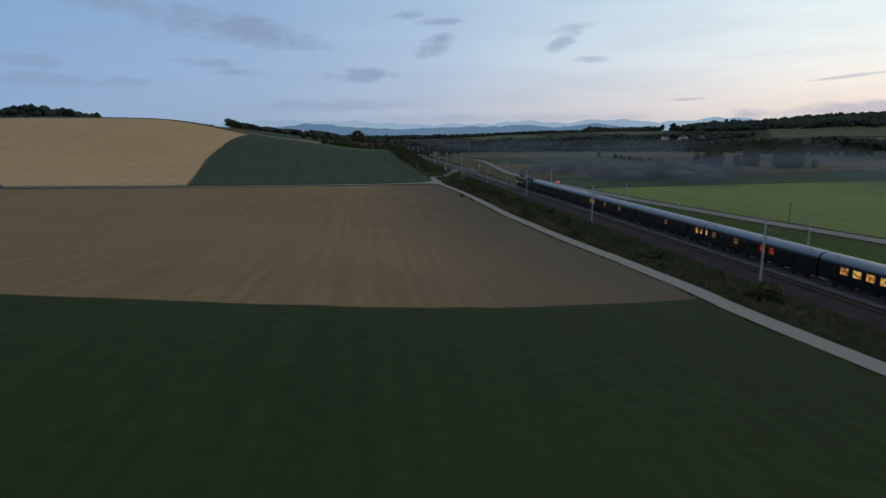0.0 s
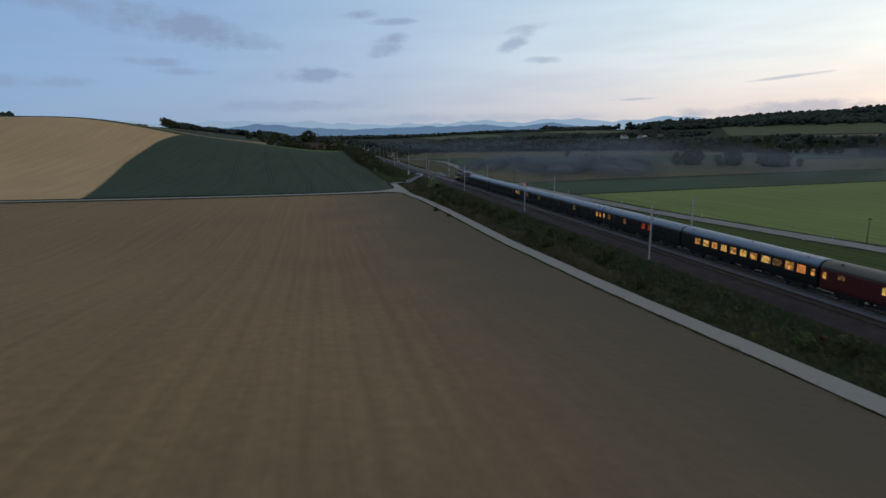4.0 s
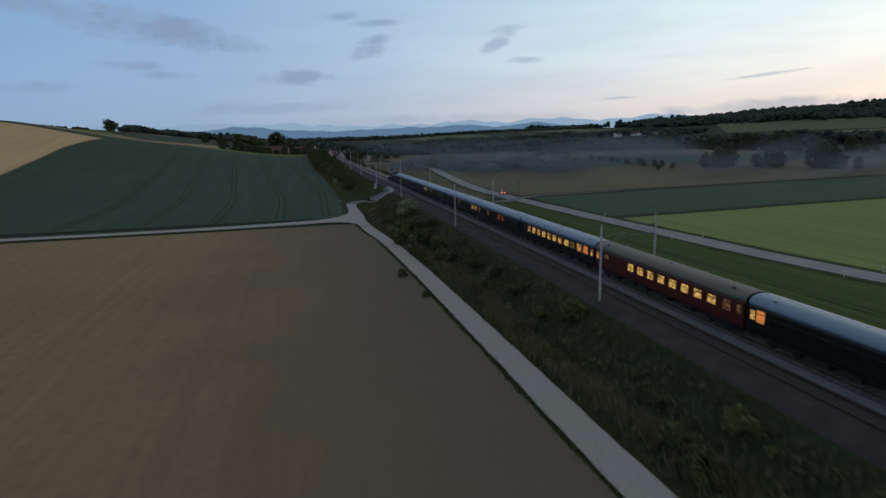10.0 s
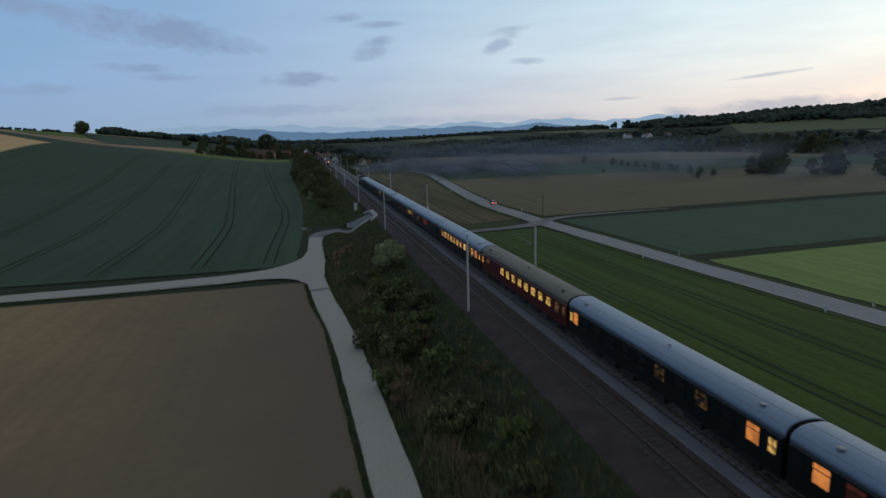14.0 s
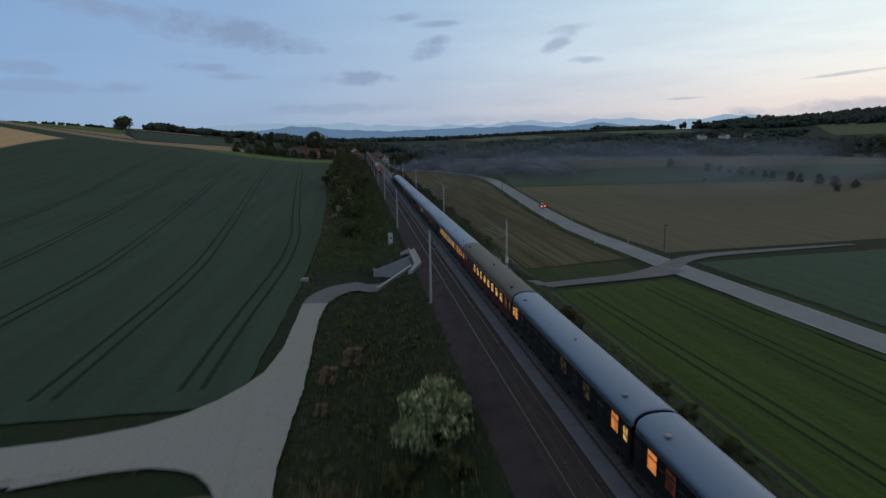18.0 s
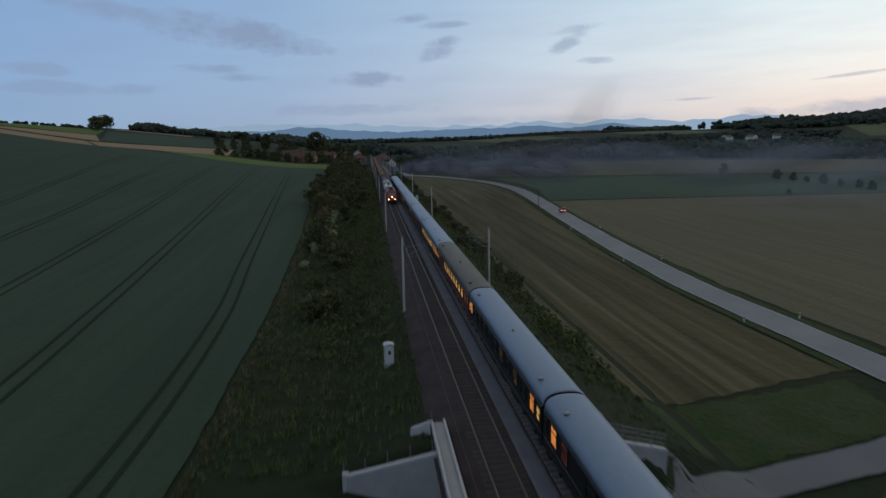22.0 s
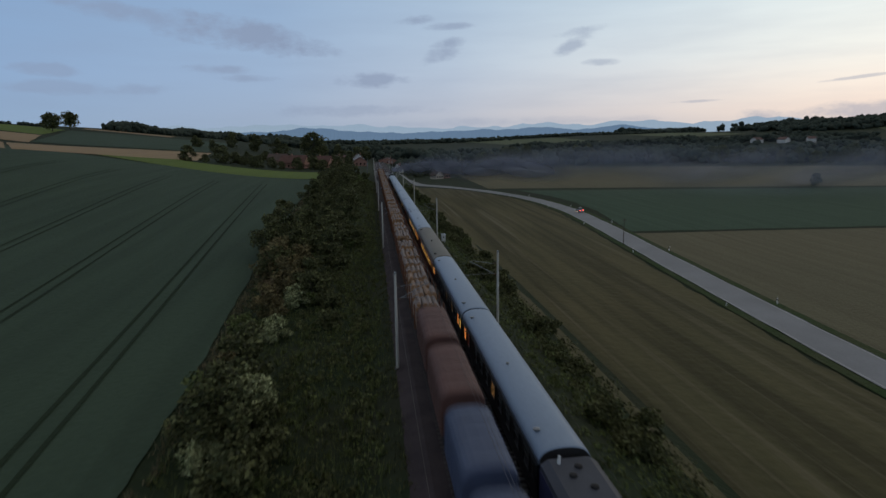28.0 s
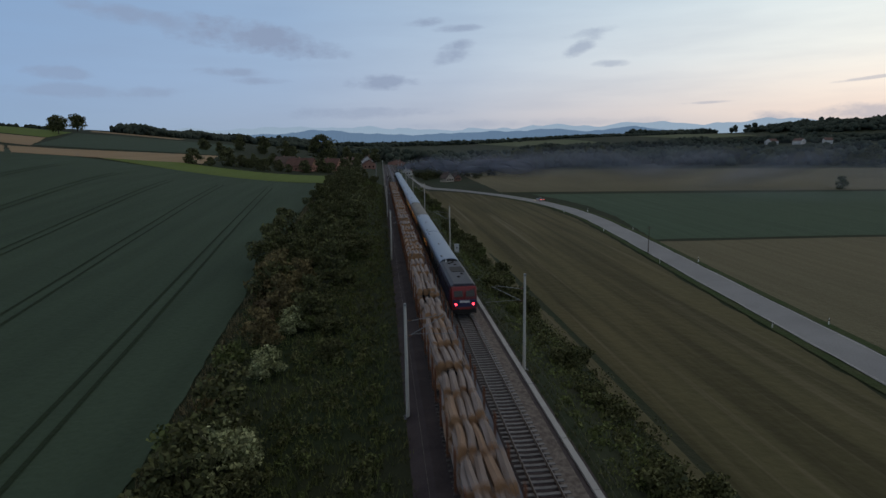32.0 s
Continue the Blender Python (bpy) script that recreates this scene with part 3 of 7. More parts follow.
def ground_z(x, y):
    """The land with the railway bank on it."""
    x, y = np.asarray(x, float), np.asarray(y, float)
    z = land(x, y)
    lo, hi = -6.2, 6.2
    d = np.maximum(np.maximum(lo - x, x - hi), 0.0)
    bank = -0.75 - d * 0.55
    line = (y > -400) & (y < 1000)
    cut = np.where(d <= 0, -0.75, np.where(z < -0.75, np.maximum(z, bank), np.minimum(z, -0.75 + d * 0.45)))
    # the hollows on both sides of the underpass, between its wing walls
    n0 = np.interp(x, [-14, -11.1, -6], [298.0, 299.1, 301.3])
    n1 = np.interp(x, [-14, -11.2, -5.4], [310.5, 313.0, 310.1])
    deep = ss((y - n0 + 0.1) / 0.5) * ss((n1 - y + 0.1) / 0.5) * ss((x + 14.5) / 2.5) * (x < -3.2)
    cut = cut * (1 - deep) + np.minimum(cut, -4.3) * deep
    v0 = np.interp(x, [5.4, 8, 14, 18], [303.2, 303.6, 305.4, 308.4])
    v1 = np.interp(x, [5.4, 9.8, 13, 18], [308.3, 309.2, 313.2, 317.0])
    deep = ss((y - v0 + 0.2) / 0.9) * ss((v1 - y + 0.2) / 0.9) * (x > 3.2)
    cut = cut * (1 - deep) + np.minimum(cut, np.interp(x, [5.4, 13.5, 20], [-5.0, -6.7, -7.6])) * deep
    return np.where(line, cut, z)


def gz(x, y):
    return float(ground_z(x, y))


def lines(*runs):
    out = []
    for a, b, step in runs:
        out += list(np.arange(a, b, step))
    return np.array(out + [runs[-1][1]])


def drape(name, u, v, fx, fy, lift, material, label, category="field", kind="structure"):
    """A sheet laid on the land: fx, fy give the plan from the grid u, v in 0..1."""
    U, V = np.meshgrid(np.asarray(u), np.asarray(v))
    X, Y = fx(U, V), fy(U, V)
    Z = ground_z(X, Y) + lift
    n, k = U.shape[1], U.shape[0]
    verts = np.stack([X.ravel(), Y.ravel(), Z.ravel()], 1)
    I = np.arange(n * k).reshape(k, n)
    faces = np.stack([I[:-1, :-1].ravel(), I[:-1, 1:].ravel(), I[1:, 1:].ravel(), I[1:, :-1].ravel()], 1)
    me = bpy.data.meshes.new(name)
    me.from_pydata(verts.tolist(), [], faces.tolist())
    me.materials.append(material)
    me.shade_smooth()
    ob = new(name, me)
    return tagged(ob, label, category, kind=kind)


def patch(name, corners, material, label, nu=60, nv=60, lift=0.14, bow=None, category="field", ragged=0.4):
    """A field between four corners (a, b along the near edge, d, c along the far one)."""
    a, b, c, d = [np.array(p, float) for p in corners]

    def at(i):
        def f(U, V):
            q = (a[i] * (1 - U) + b[i] * U) * (1 - V) + (d[i] * (1 - U) + c[i] * U) * V
            if bow:
                q = q + bow[i](U, V)
            rim = (U <= 0) | (U >= 1) | (V <= 0) | (V >= 1)
            return q + np.random.RandomState(i + len(name) + int(abs(a[0]))).uniform(-ragged, ragged, U.shape) * rim
        return f
    return drape(name, np.linspace(0, 1, nu), np.linspace(0, 1, nv), at(0), at(1), lift, material, label, category)


def ribbon(name, pts, width, material, label, lift=0.2, step=4.0, category="road", cross=4, kind="structure", taper=None):
    """A lane or strip along a smooth line through the points, which may carry widths of their own."""
    P = np.array(pts, float)
    s = np.r_[0, np.cumsum(np.hypot(*np.diff(P[:, :2], axis=0).T))]
    t = np.linspace(0, s[-1], max(4, int(s[-1] / step)))
    x, y = np.interp(t, s, P[:, 0]), np.interp(t, s, P[:, 1])
    for _ in range(3):
        x[1:-1], y[1:-1] = (x[:-2] + 2 * x[1:-1] + x[2:]) / 4, (y[:-2] + 2 * y[1:-1] + y[2:]) / 4
    dx, dy = np.gradient(x), np.gradient(y)
    l = np.hypot(dx, dy)
    nx, ny = dy / l, -dx / l
    rng = np.random.RandomState(len(name) + int(abs(P[0, 0])))
    wob = rng.uniform(-1, 1, len(t)) * 0.04 * width
    if P.shape[1] > 2:
        w = np.interp(t, s, P[:, 2])
    else:
        w = np.interp(t / s[-1], np.linspace(0, 1, len(taper)), taper) if taper else np.full(len(t), width)
    k = np.linspace(0, 1, len(t))
    w = w + wob
    fx = lambda U, V: np.interp(V, k, x) + (U - 0.5) * np.interp(V, k, w) * np.interp(V, k, nx)
    fy = lambda U, V: np.interp(V, k, y) + (U - 0.5) * np.interp(V, k, w) * np.interp(V, k, ny)
    return drape(name, np.linspace(0, 1, cross), np.linspace(0, 1, len(t)), fx, fy, lift, material, label, category, kind)


def build_ground():
    gx = lines((-4600, -900, 150), (-900, -260, 20), (-260, -40, 8), (-40, -12, 2), (-12, 12, 0.6), (12, 40, 2), (40, 300, 8), (300, 900, 20), (900, 4600, 150))
    gy = lines((-1500, -200, 100), (-200, 290, 6), (290, 318, 0.5), (318, 330, 1.0), (330, 700, 6), (700, 1300, 20), (1300, 4700, 100))
    X, Y = np.meshgrid(gx, gy)
    Z = ground_z(X, Y)
    n, k = X.shape[1], X.shape[0]
    I = np.arange(n * k).reshape(k, n)
    faces = np.stack([I[:-1, :-1].ravel(), I[:-1, 1:].ravel(), I[1:, 1:].ravel(), I[1:, :-1].ravel()], 1)
    me = bpy.data.meshes.new("ground")
    me.from_pydata(np.stack([X.ravel(), Y.ravel(), Z.ravel()], 1).tolist(), [], faces.tolist())
    me.materials.append(M["ground"])
    me.shade_smooth()
    tagged(new("ground", me), "rough dark grass between the fields and along the banks", "ground", kind="structure")


def build_fields():
    px = lambda y: float(path_x(y)) - 1.62
    # left of the line, south of the cross lane
    patch("field_dark_crop", [(-420, -300), (px(-300), -300), (px(44), 34.7), (-420, -51.5)], M["green_dark"], "low dark green clover crop in a broad level field", 80, 60,
          bow=(lambda U, V: (np.vectorize(px)(-300 + 334.7 * V) - (px(-300) * (1 - V) + px(44) * V)) * U, lambda U, V: 0 * U))
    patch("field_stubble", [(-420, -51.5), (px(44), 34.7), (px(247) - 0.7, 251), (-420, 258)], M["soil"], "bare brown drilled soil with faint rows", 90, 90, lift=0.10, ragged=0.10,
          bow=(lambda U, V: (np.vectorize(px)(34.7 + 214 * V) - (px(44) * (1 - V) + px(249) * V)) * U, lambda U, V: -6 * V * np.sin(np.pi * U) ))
    # north of it
    patch("field_wheat", [(-205, 262), (-24.4, 264), (-28.5, 602), (-205, 572)], M["wheat"], "green wheat with paired wheel tracks on a rising slope", 80, 160, ragged=0.16,
          bow=(lambda U, V: U ** 8 * (np.interp(V, [0, 0.06, 0.12, 0.26, 0.41, 0.6, 0.84, 1], [-24.4, -23.4, -22.6, -22.4, -23.8, -27, -29, -28.5]) - (-24.4 * (1 - V) - 28.5 * V)), lambda U, V: 30 * V ** 4 * np.sin(np.pi * U)))
    edge = ([259, 300, 343, 400, 440, 490, 535, 548], [-141.0, -149.0, -157.0, -166.0, -169.0, -169.0, -164.5, -163.0])
    patch("field_barley_hill", [(-420, 262), (-141, 259), (-163, 548), (-420, 530)], M["soil_up"], "ripe tan barley on the hillside", 50, 80, lift=0.24, ragged=0.15,
          bow=(lambda U, V: U ** 3 * (np.interp(259 + 289 * V, *edge) - (-141 * (1 - V) - 163 * V)), lambda U, V: 0 * U))
    ribbon("field_border", [(x + 0.5, y) for y, x in zip(*edge)], 0.9, M["tan"], "pale dry grass border between barley and wheat", 0.27, 4.0, "field border", 2)
    patch("field_wheat_top", [(-420, 532), (-163, 550), (-146, 588), (-420, 565)], M["wheat"], "green wheat over the brow of the hill", 40, 30, lift=0.19)
    patch("field_strip_green", [(-126, 624), (-29, 605), (-33, 660), (-106, 661)], M["bright_green"], "bright green strip of young crop", 50, 14, lift=0.22)
    patch("field_strip_tan", [(-142, 594), (-97, 672), (-113, 765), (-158, 620)], M["tan"], "pale tan strip of ripe grain", 40, 20, lift=0.24)
    patch("field_strip_tan", [(-212, 556), (-143, 592), (-159, 619), (-214, 583)], M["tan"], "pale tan strip of ripe grain", 40, 16, lift=0.26)
    patch("field_tan_hill", [(-226, 590), (-160, 640), (-196, 722), (-262, 664)], M["tan"], "ripe tan grain below the lone trees", 40, 30, lift=0.20)
    patch("field_dull_hill", [(-162, 646), (-117, 772), (-150, 1000), (-232, 832)], M["wheat"], "dull green crop on the far slope", 40, 40, lift=0.20)
    patch("field_strip_far", [(-250, 893), (-197, 950), (-203, 988), (-262, 926)], M["tan"], "narrow pale strip below the wood", 40, 16, lift=0.24)
    patch("field_far_green", [(-420, 640), (-198, 727), (-236, 835), (-420, 800)], M["bright_green"], "light green crop on the hilltop", 40, 20, lift=0.24)
    # the valley to the right
    rx = lambda y, o: float(road_x(y)) + o
    rbow = lambda y0, y1, o, side: (lambda U, V: (np.vectorize(lambda q: rx(q, o))(y0 + (y1 - y0) * V) - (rx(y0, o) * (1 - V) + rx(y1, o) * V)) * (U if side else 1 - U), lambda U, V: 0 * U)
    patch("field_meadow_strip", [(15, -200), (rx(-200, -4.5), -200), (rx(312, -5), 313.6), (16.5, 309)], M["meadow"], "bright green long grass between line and road", 24, 120, bow=rbow(-200, 314, -4.5, True), lift=0.06)
    patch("field_mown", [(15.4, 326.2), (rx(332, -5), 332), (rx(650, -6), 650), (15.4, 690)], M["hay"], "mown hay meadow with swathes along the line", 24, 110, bow=rbow(332, 650, -5, True), lift=0.06)
    patch("field_corner_meadow", [(16.2, 315.2), (40, 319.6), (41.6, 330), (15.6, 325.8)], M["verge"], "green grass corner between hay and farm lane", 30, 14, lift=0.05)
    patch("field_barley", [(rx(-200, 5), -200), (460, -200), (460, 285), (rx(258, 6), 260)], M["barley"], "light green barley in the valley", 60, 80, bow=rbow(-200, 260, 5, False), lift=0.06)
    patch("field_clover", [(rx(265, 6), 265), (460, 290), (460, 360), (rx(325, 7), 325)], M["teal_crop"], "dark green root crop beside the farm track", 60, 24, bow=rbow(265, 325, 6, False), lift=0.06)
    patch("field_grey", [(rx(336, 6), 336), (460, 366), (460, 470), (rx(482, 5), 500)], M["grey_crop"], "brownish green fallow field", 60, 40, bow=rbow(336, 500, 5.5, False), lift=0.06)
    patch("field_teal", [(rx(500, 5), 503), (460, 474), (440, 560), (64, 632)], M["teal_crop"], "dull green crop in the valley", 60, 40, bow=rbow(503, 632, 3, False), lift=0.06)
    patch("field_far_brown", [(52, 648), (430, 566), (428, 770), (60, 930)], M["grey_crop"], "brownish pasture before the trees", 50, 40, lift=0.06)
    patch("field_slope_a", [(900, 1250), (1500, 1000), (1900, 1500), (1200, 1700)], M["pale_pasture"], "light green pasture on a far slope", 30, 30, lift=0.6)
    patch("field_slope_b", [(330, 1720), (540, 1690), (600, 2250), (280, 2250)], M["pale_pasture"], "light green pasture on a far slope", 30, 30, lift=0.6)
    patch("field_slope_d", [(720, 1680), (860, 1640), (960, 2200), (800, 2200)], M["pale_pasture"], "light green pasture on a far slope", 30, 30, lift=0.6)
    patch("field_slope_c", [(900, 900), (1500, 750), (1700, 1000), (1000, 1150)], M["grey_crop"], "brownish pasture on a far slope", 30, 30, lift=0.6)


def build_roads():
    ribbon("road_lane", [(path_x(y), y) for y in np.arange(-200, 259, 10)], 2.9, M["gravel"], "pale gravel field lane beside the railway", 0.16, 2.0, "lane")
    ribbon("road_lane_cross", [(-470, 268, 3.4), (-326, 261.5, 3.4), (-226, 255.0, 3.6), (-176, 254.0, 3.8), (-126, 253.6, 4.0), (-76, 254.6, 4.4), (-52, 255.6, 5.2), (-41, 256.5, 5.8), (-35, 257.2, 5.8)], 3.8, M["gravel"], "pale gravel lane across the fields", 0.20, 2.5, "lane")
    # the broad corner where the lanes meet: between its curved north and south edges
    k = np.linspace(0, 1, 8)
    nx, ny = [-36.5, -33.5, -30.8, -28.2, -25.9, -24.2, -22.9, -20.8], [259.8, 260.5, 261.3, 262.8, 265.2, 268.0, 271.0, 275.0]
    sx, sy = [-36.5, -33.5, -30.8, -28.2, -26.2, -24.8, -23.7, -20.8], [253.6, 254.2, 254.7, 254.8, 254.2, 253.4, 252.0, 246.0]
    drape("road_lane_junction", np.linspace(0, 1, 40), np.linspace(0, 1, 16), lambda U, V: np.interp(U, k, sx) * (1 - V) + np.interp(U, k, nx) * V, lambda U, V: np.interp(U, k, sy) * (1 - V) + np.interp(U, k, ny) * V,
          0.25, M["gravel"], "broad worn gravel corner where the lanes meet", "lane")
    ribbon("road_lane_down", [(-20.6, 245, 2.9), (-21.0, 254, 3.0), (-21.0, 260, 3.6), (-21.3, 266, 4.9), (-20.8, 271.5, 3.9), (-20.4, 277, 3.1), (-20.2, 287, 2.9), (-19.9, 292, 3.2), (-19.75, 294.2, 3.4)], 3.2, M["gravel"], "gravel lane that leads down towards the underpass", 0.29, 0.8, "lane")
    ribbon("road_lane_dip", [(-19.77, 294.0, 3.4), (-19.2, 296.8, 3.9), (-18.0, 299.6, 4.4), (-16.2, 301.7, 4.8), (-13.5, 303.0, 4.9), (-10.0, 303.6, 4.5), (-6.0, 303.9, 4.2), (-3.5, 304.0, 4.0)], 4.2, M["asphalt_old"], "worn asphalt lane that bends down into the underpass", 0.285, 0.6, "lane", cross=6)
    ribbon("road_country", [(road_x(y), y) for y in np.arange(-290, 781, 10)], 6.2, M["asphalt"], "grey asphalt country road through the valley", 0.15, 4.0, "road")
    for o in (-2.85, 2.85):
        ribbon("road_edge_line", [(float(road_x(y)) + o, y) for y in np.arange(60, 660, 10)], 0.16, M["edge_line"], "thin worn pale line along the road edge", 0.165, 4.0, "road marking", 2)
    ribbon("road_farm_mouth", [(4.0, 305.2, 3.4), (8, 306.4, 3.4), (11, 309.2, 3.8), (14.5, 311.8, 3.6), (20, 313.4, 3.4), (27, 314.7, 3.5), (34, 315.8, 3.9), (39, 317, 5.0), (43, 318.5, 6.2), (47, 321, 6.5)], 4.2, M["asphalt_old"], "asphalt lane from the underpass to the road", 0.19, 1.0, "lane")
    ribbon("road_farm_track", [(47, 322), (54, 328.5), (62, 331.5), (76, 333), (100, 335)], 3.4, M["asphalt_old"], "pale farm track between the fields", 0.17, 2.0, "lane", taper=(4.2, 1.2))
    # wheel tracks in the crops
    ty = [268, 290, 314, 330, 357, 372, 407, 470, 578]
    ta = [-29.0, -28.6, -27.5, -27.3, -28.3, -30.2, -33.2, -38.5, -47.0]
    tb = [-41.5, -41.5, -41.8, -42.6, -45.2, -46.5, -49.8, -55.5, -64.0]
    for xs, shift, wide in ((ta, 0, 0.44), (tb, 0, 0.44), (tb, -17, 0.40), (tb, -35, 0.36), (tb, -54, 0.34)):
        for o in (-0.95, 0.95):
            ribbon("wheel_track", [(x + shift + o, y) for x, y in zip(xs, ty)], wide, M["track_soil"], "dark wheel track worn into green wheat", 0.20, 5.0, "wheel track", 2)
    for x0, x1 in ((24.5, 23.5), (36.5, 36.0)):
        for o in (-0.9, 0.9):
            ribbon("wheel_track", [(x0 + o + 6, 120), (x0 + o + 3, 200), (x0 + o + 1, 260), (x1 + o, 308)], 0.38, M["track_soil"], "dark wheel track worn into long grass", 0.09, 6.0, "wheel track", 2)
    # dark strips of rank grass along the road's edges
    for y0, y1, o in ((130, 312, 4.1), (130, 306, -4.1), (336, 640, 4.0), (332, 640, -4.0)):
        ribbon("road_verge", [(float(road_x(y)) + o, y) for y in np.arange(y0, y1, 8)], 1.5, M["verge"], "dark strip of rank grass along the road", 0.11, 3.0, "verge", 3)


build_ground()
build_fields()
build_roads()


# ------------------------------------------------------------------ the railway
TRACKS = {"east": 2.0, "west": -2.0}
Y0, Y1 = -260.0, 900.0


def build_track():
    g = Geo()
    top, toe = -0.22, -0.78
    g.prism([(-5.6, toe), (5.6, toe), (4.2, top), (0.55, top), (0, top - 0.12), (-0.55, top), (-4.2, top)], Y0, Y1)
    tagged(part("ballast_bed", g, M["ballast"]), "rust-brown stone ballast under two tracks", "ballast", kind="structure")
    g = Geo()
    g.prism([(-0.62, top - 0.02), (0.62, top - 0.02), (0.42, top + 0.05), (-0.42, top + 0.05)], Y0, Y1)
    tagged(part("ballast_middle", g, M["ballast_grey"]), "bluish grey ballast between the tracks", "ballast", kind="structure")
    for side, xc in TRACKS.items():
        for s in (-1, 1):
            g = Geo()
            x = xc + s * 0.7525
            g.prism([(x - 0.065, -0.17), (x + 0.065, -0.17), (x + 0.06, -0.15), (x + 0.012, -0.135), (x + 0.012, -0.045), (x + 0.034, -0.035), (x + 0.034, -0.004), (x + 0.028, 0), (x - 0.028, 0), (x - 0.034, -0.004), (x - 0.034, -0.035), (x - 0.012, -0.045), (x - 0.012, -0.135), (x - 0.06, -0.15)], Y0, Y1)
            r = tagged(part("rail", g, M["rail"]), "brown rolled steel running rail", "rail", "running rails", "structure")
            h = Geo()
            h.box(x - 0.022, x + 0.022, Y0, Y1, 0.0, 0.003)
            part("running_face", h, M["rail_top"], r, "polished top of the rail")
    g = Geo()
    g.prism([(2.98, -0.235), (4.15, -0.235), (4.15, -0.205), (3.0, -0.205)], 290, 700)
    g.prism([(4.15, -0.30), (4.6, -0.42), (4.6, -0.38), (4.15, -0.205)], 290, 700)
    tagged(part("ballast_shoulder", g, M["ballast_stone"]), "pale brown stony ballast beside the rails", "ballast", kind="structure")
    # the cable duct along the right-hand shoulder
    g = Geo()
    d = thing("cable_duct", "pale concrete cable trough along the ballast shoulder", "cable duct")
    for k in range(60):
        y = 296 + k * 3.0
        g = Geo()
        g.box(4.62, 5.06, y + 0.012, y + 2.988, -0.52, -0.24 + 0.012 * math.sin(k * 2.3), 0.02)
        part("lid", g, M["concrete"], d)


def build_sleepers():
    """Sleepers one by one where the line is seen from near; the rest in one mesh for each track."""
    def shape(g, x, y):
        g.prism([(x - 1.3, -0.22), (x + 1.3, -0.22), (x + 1.27, -0.155), (x + 0.45, -0.155), (x + 0.3, -0.175), (x - 0.3, -0.175), (x - 0.45, -0.155), (x - 1.27, -0.155)], y - 0.12, y + 0.12)
    base = Geo()
    shape(base, 0, 0)
    for side, xc in TRACKS.items():
        tone = M["sleeper_pale" if side == "east" else "sleeper"]
        me = base.mesh("sleeper", tone)
        row = thing("sleeper_row", "weathered concrete sleepers under the running track", "sleepers", "sleeper rows", "structure")
        lo, hi = (380, 470) if side == "east" else (320, 350)
        rest = Geo()
        y = Y0 + 0.3
        while y < 720:
            if lo <= y <= hi:
                part("sleeper", me, None, row, at=(xc, y, 0))
            elif y > -80:
                shape(rest, xc, y)
            y += 0.6
        tagged(part("far_sleepers", rest, tone, row), kind="stuff")


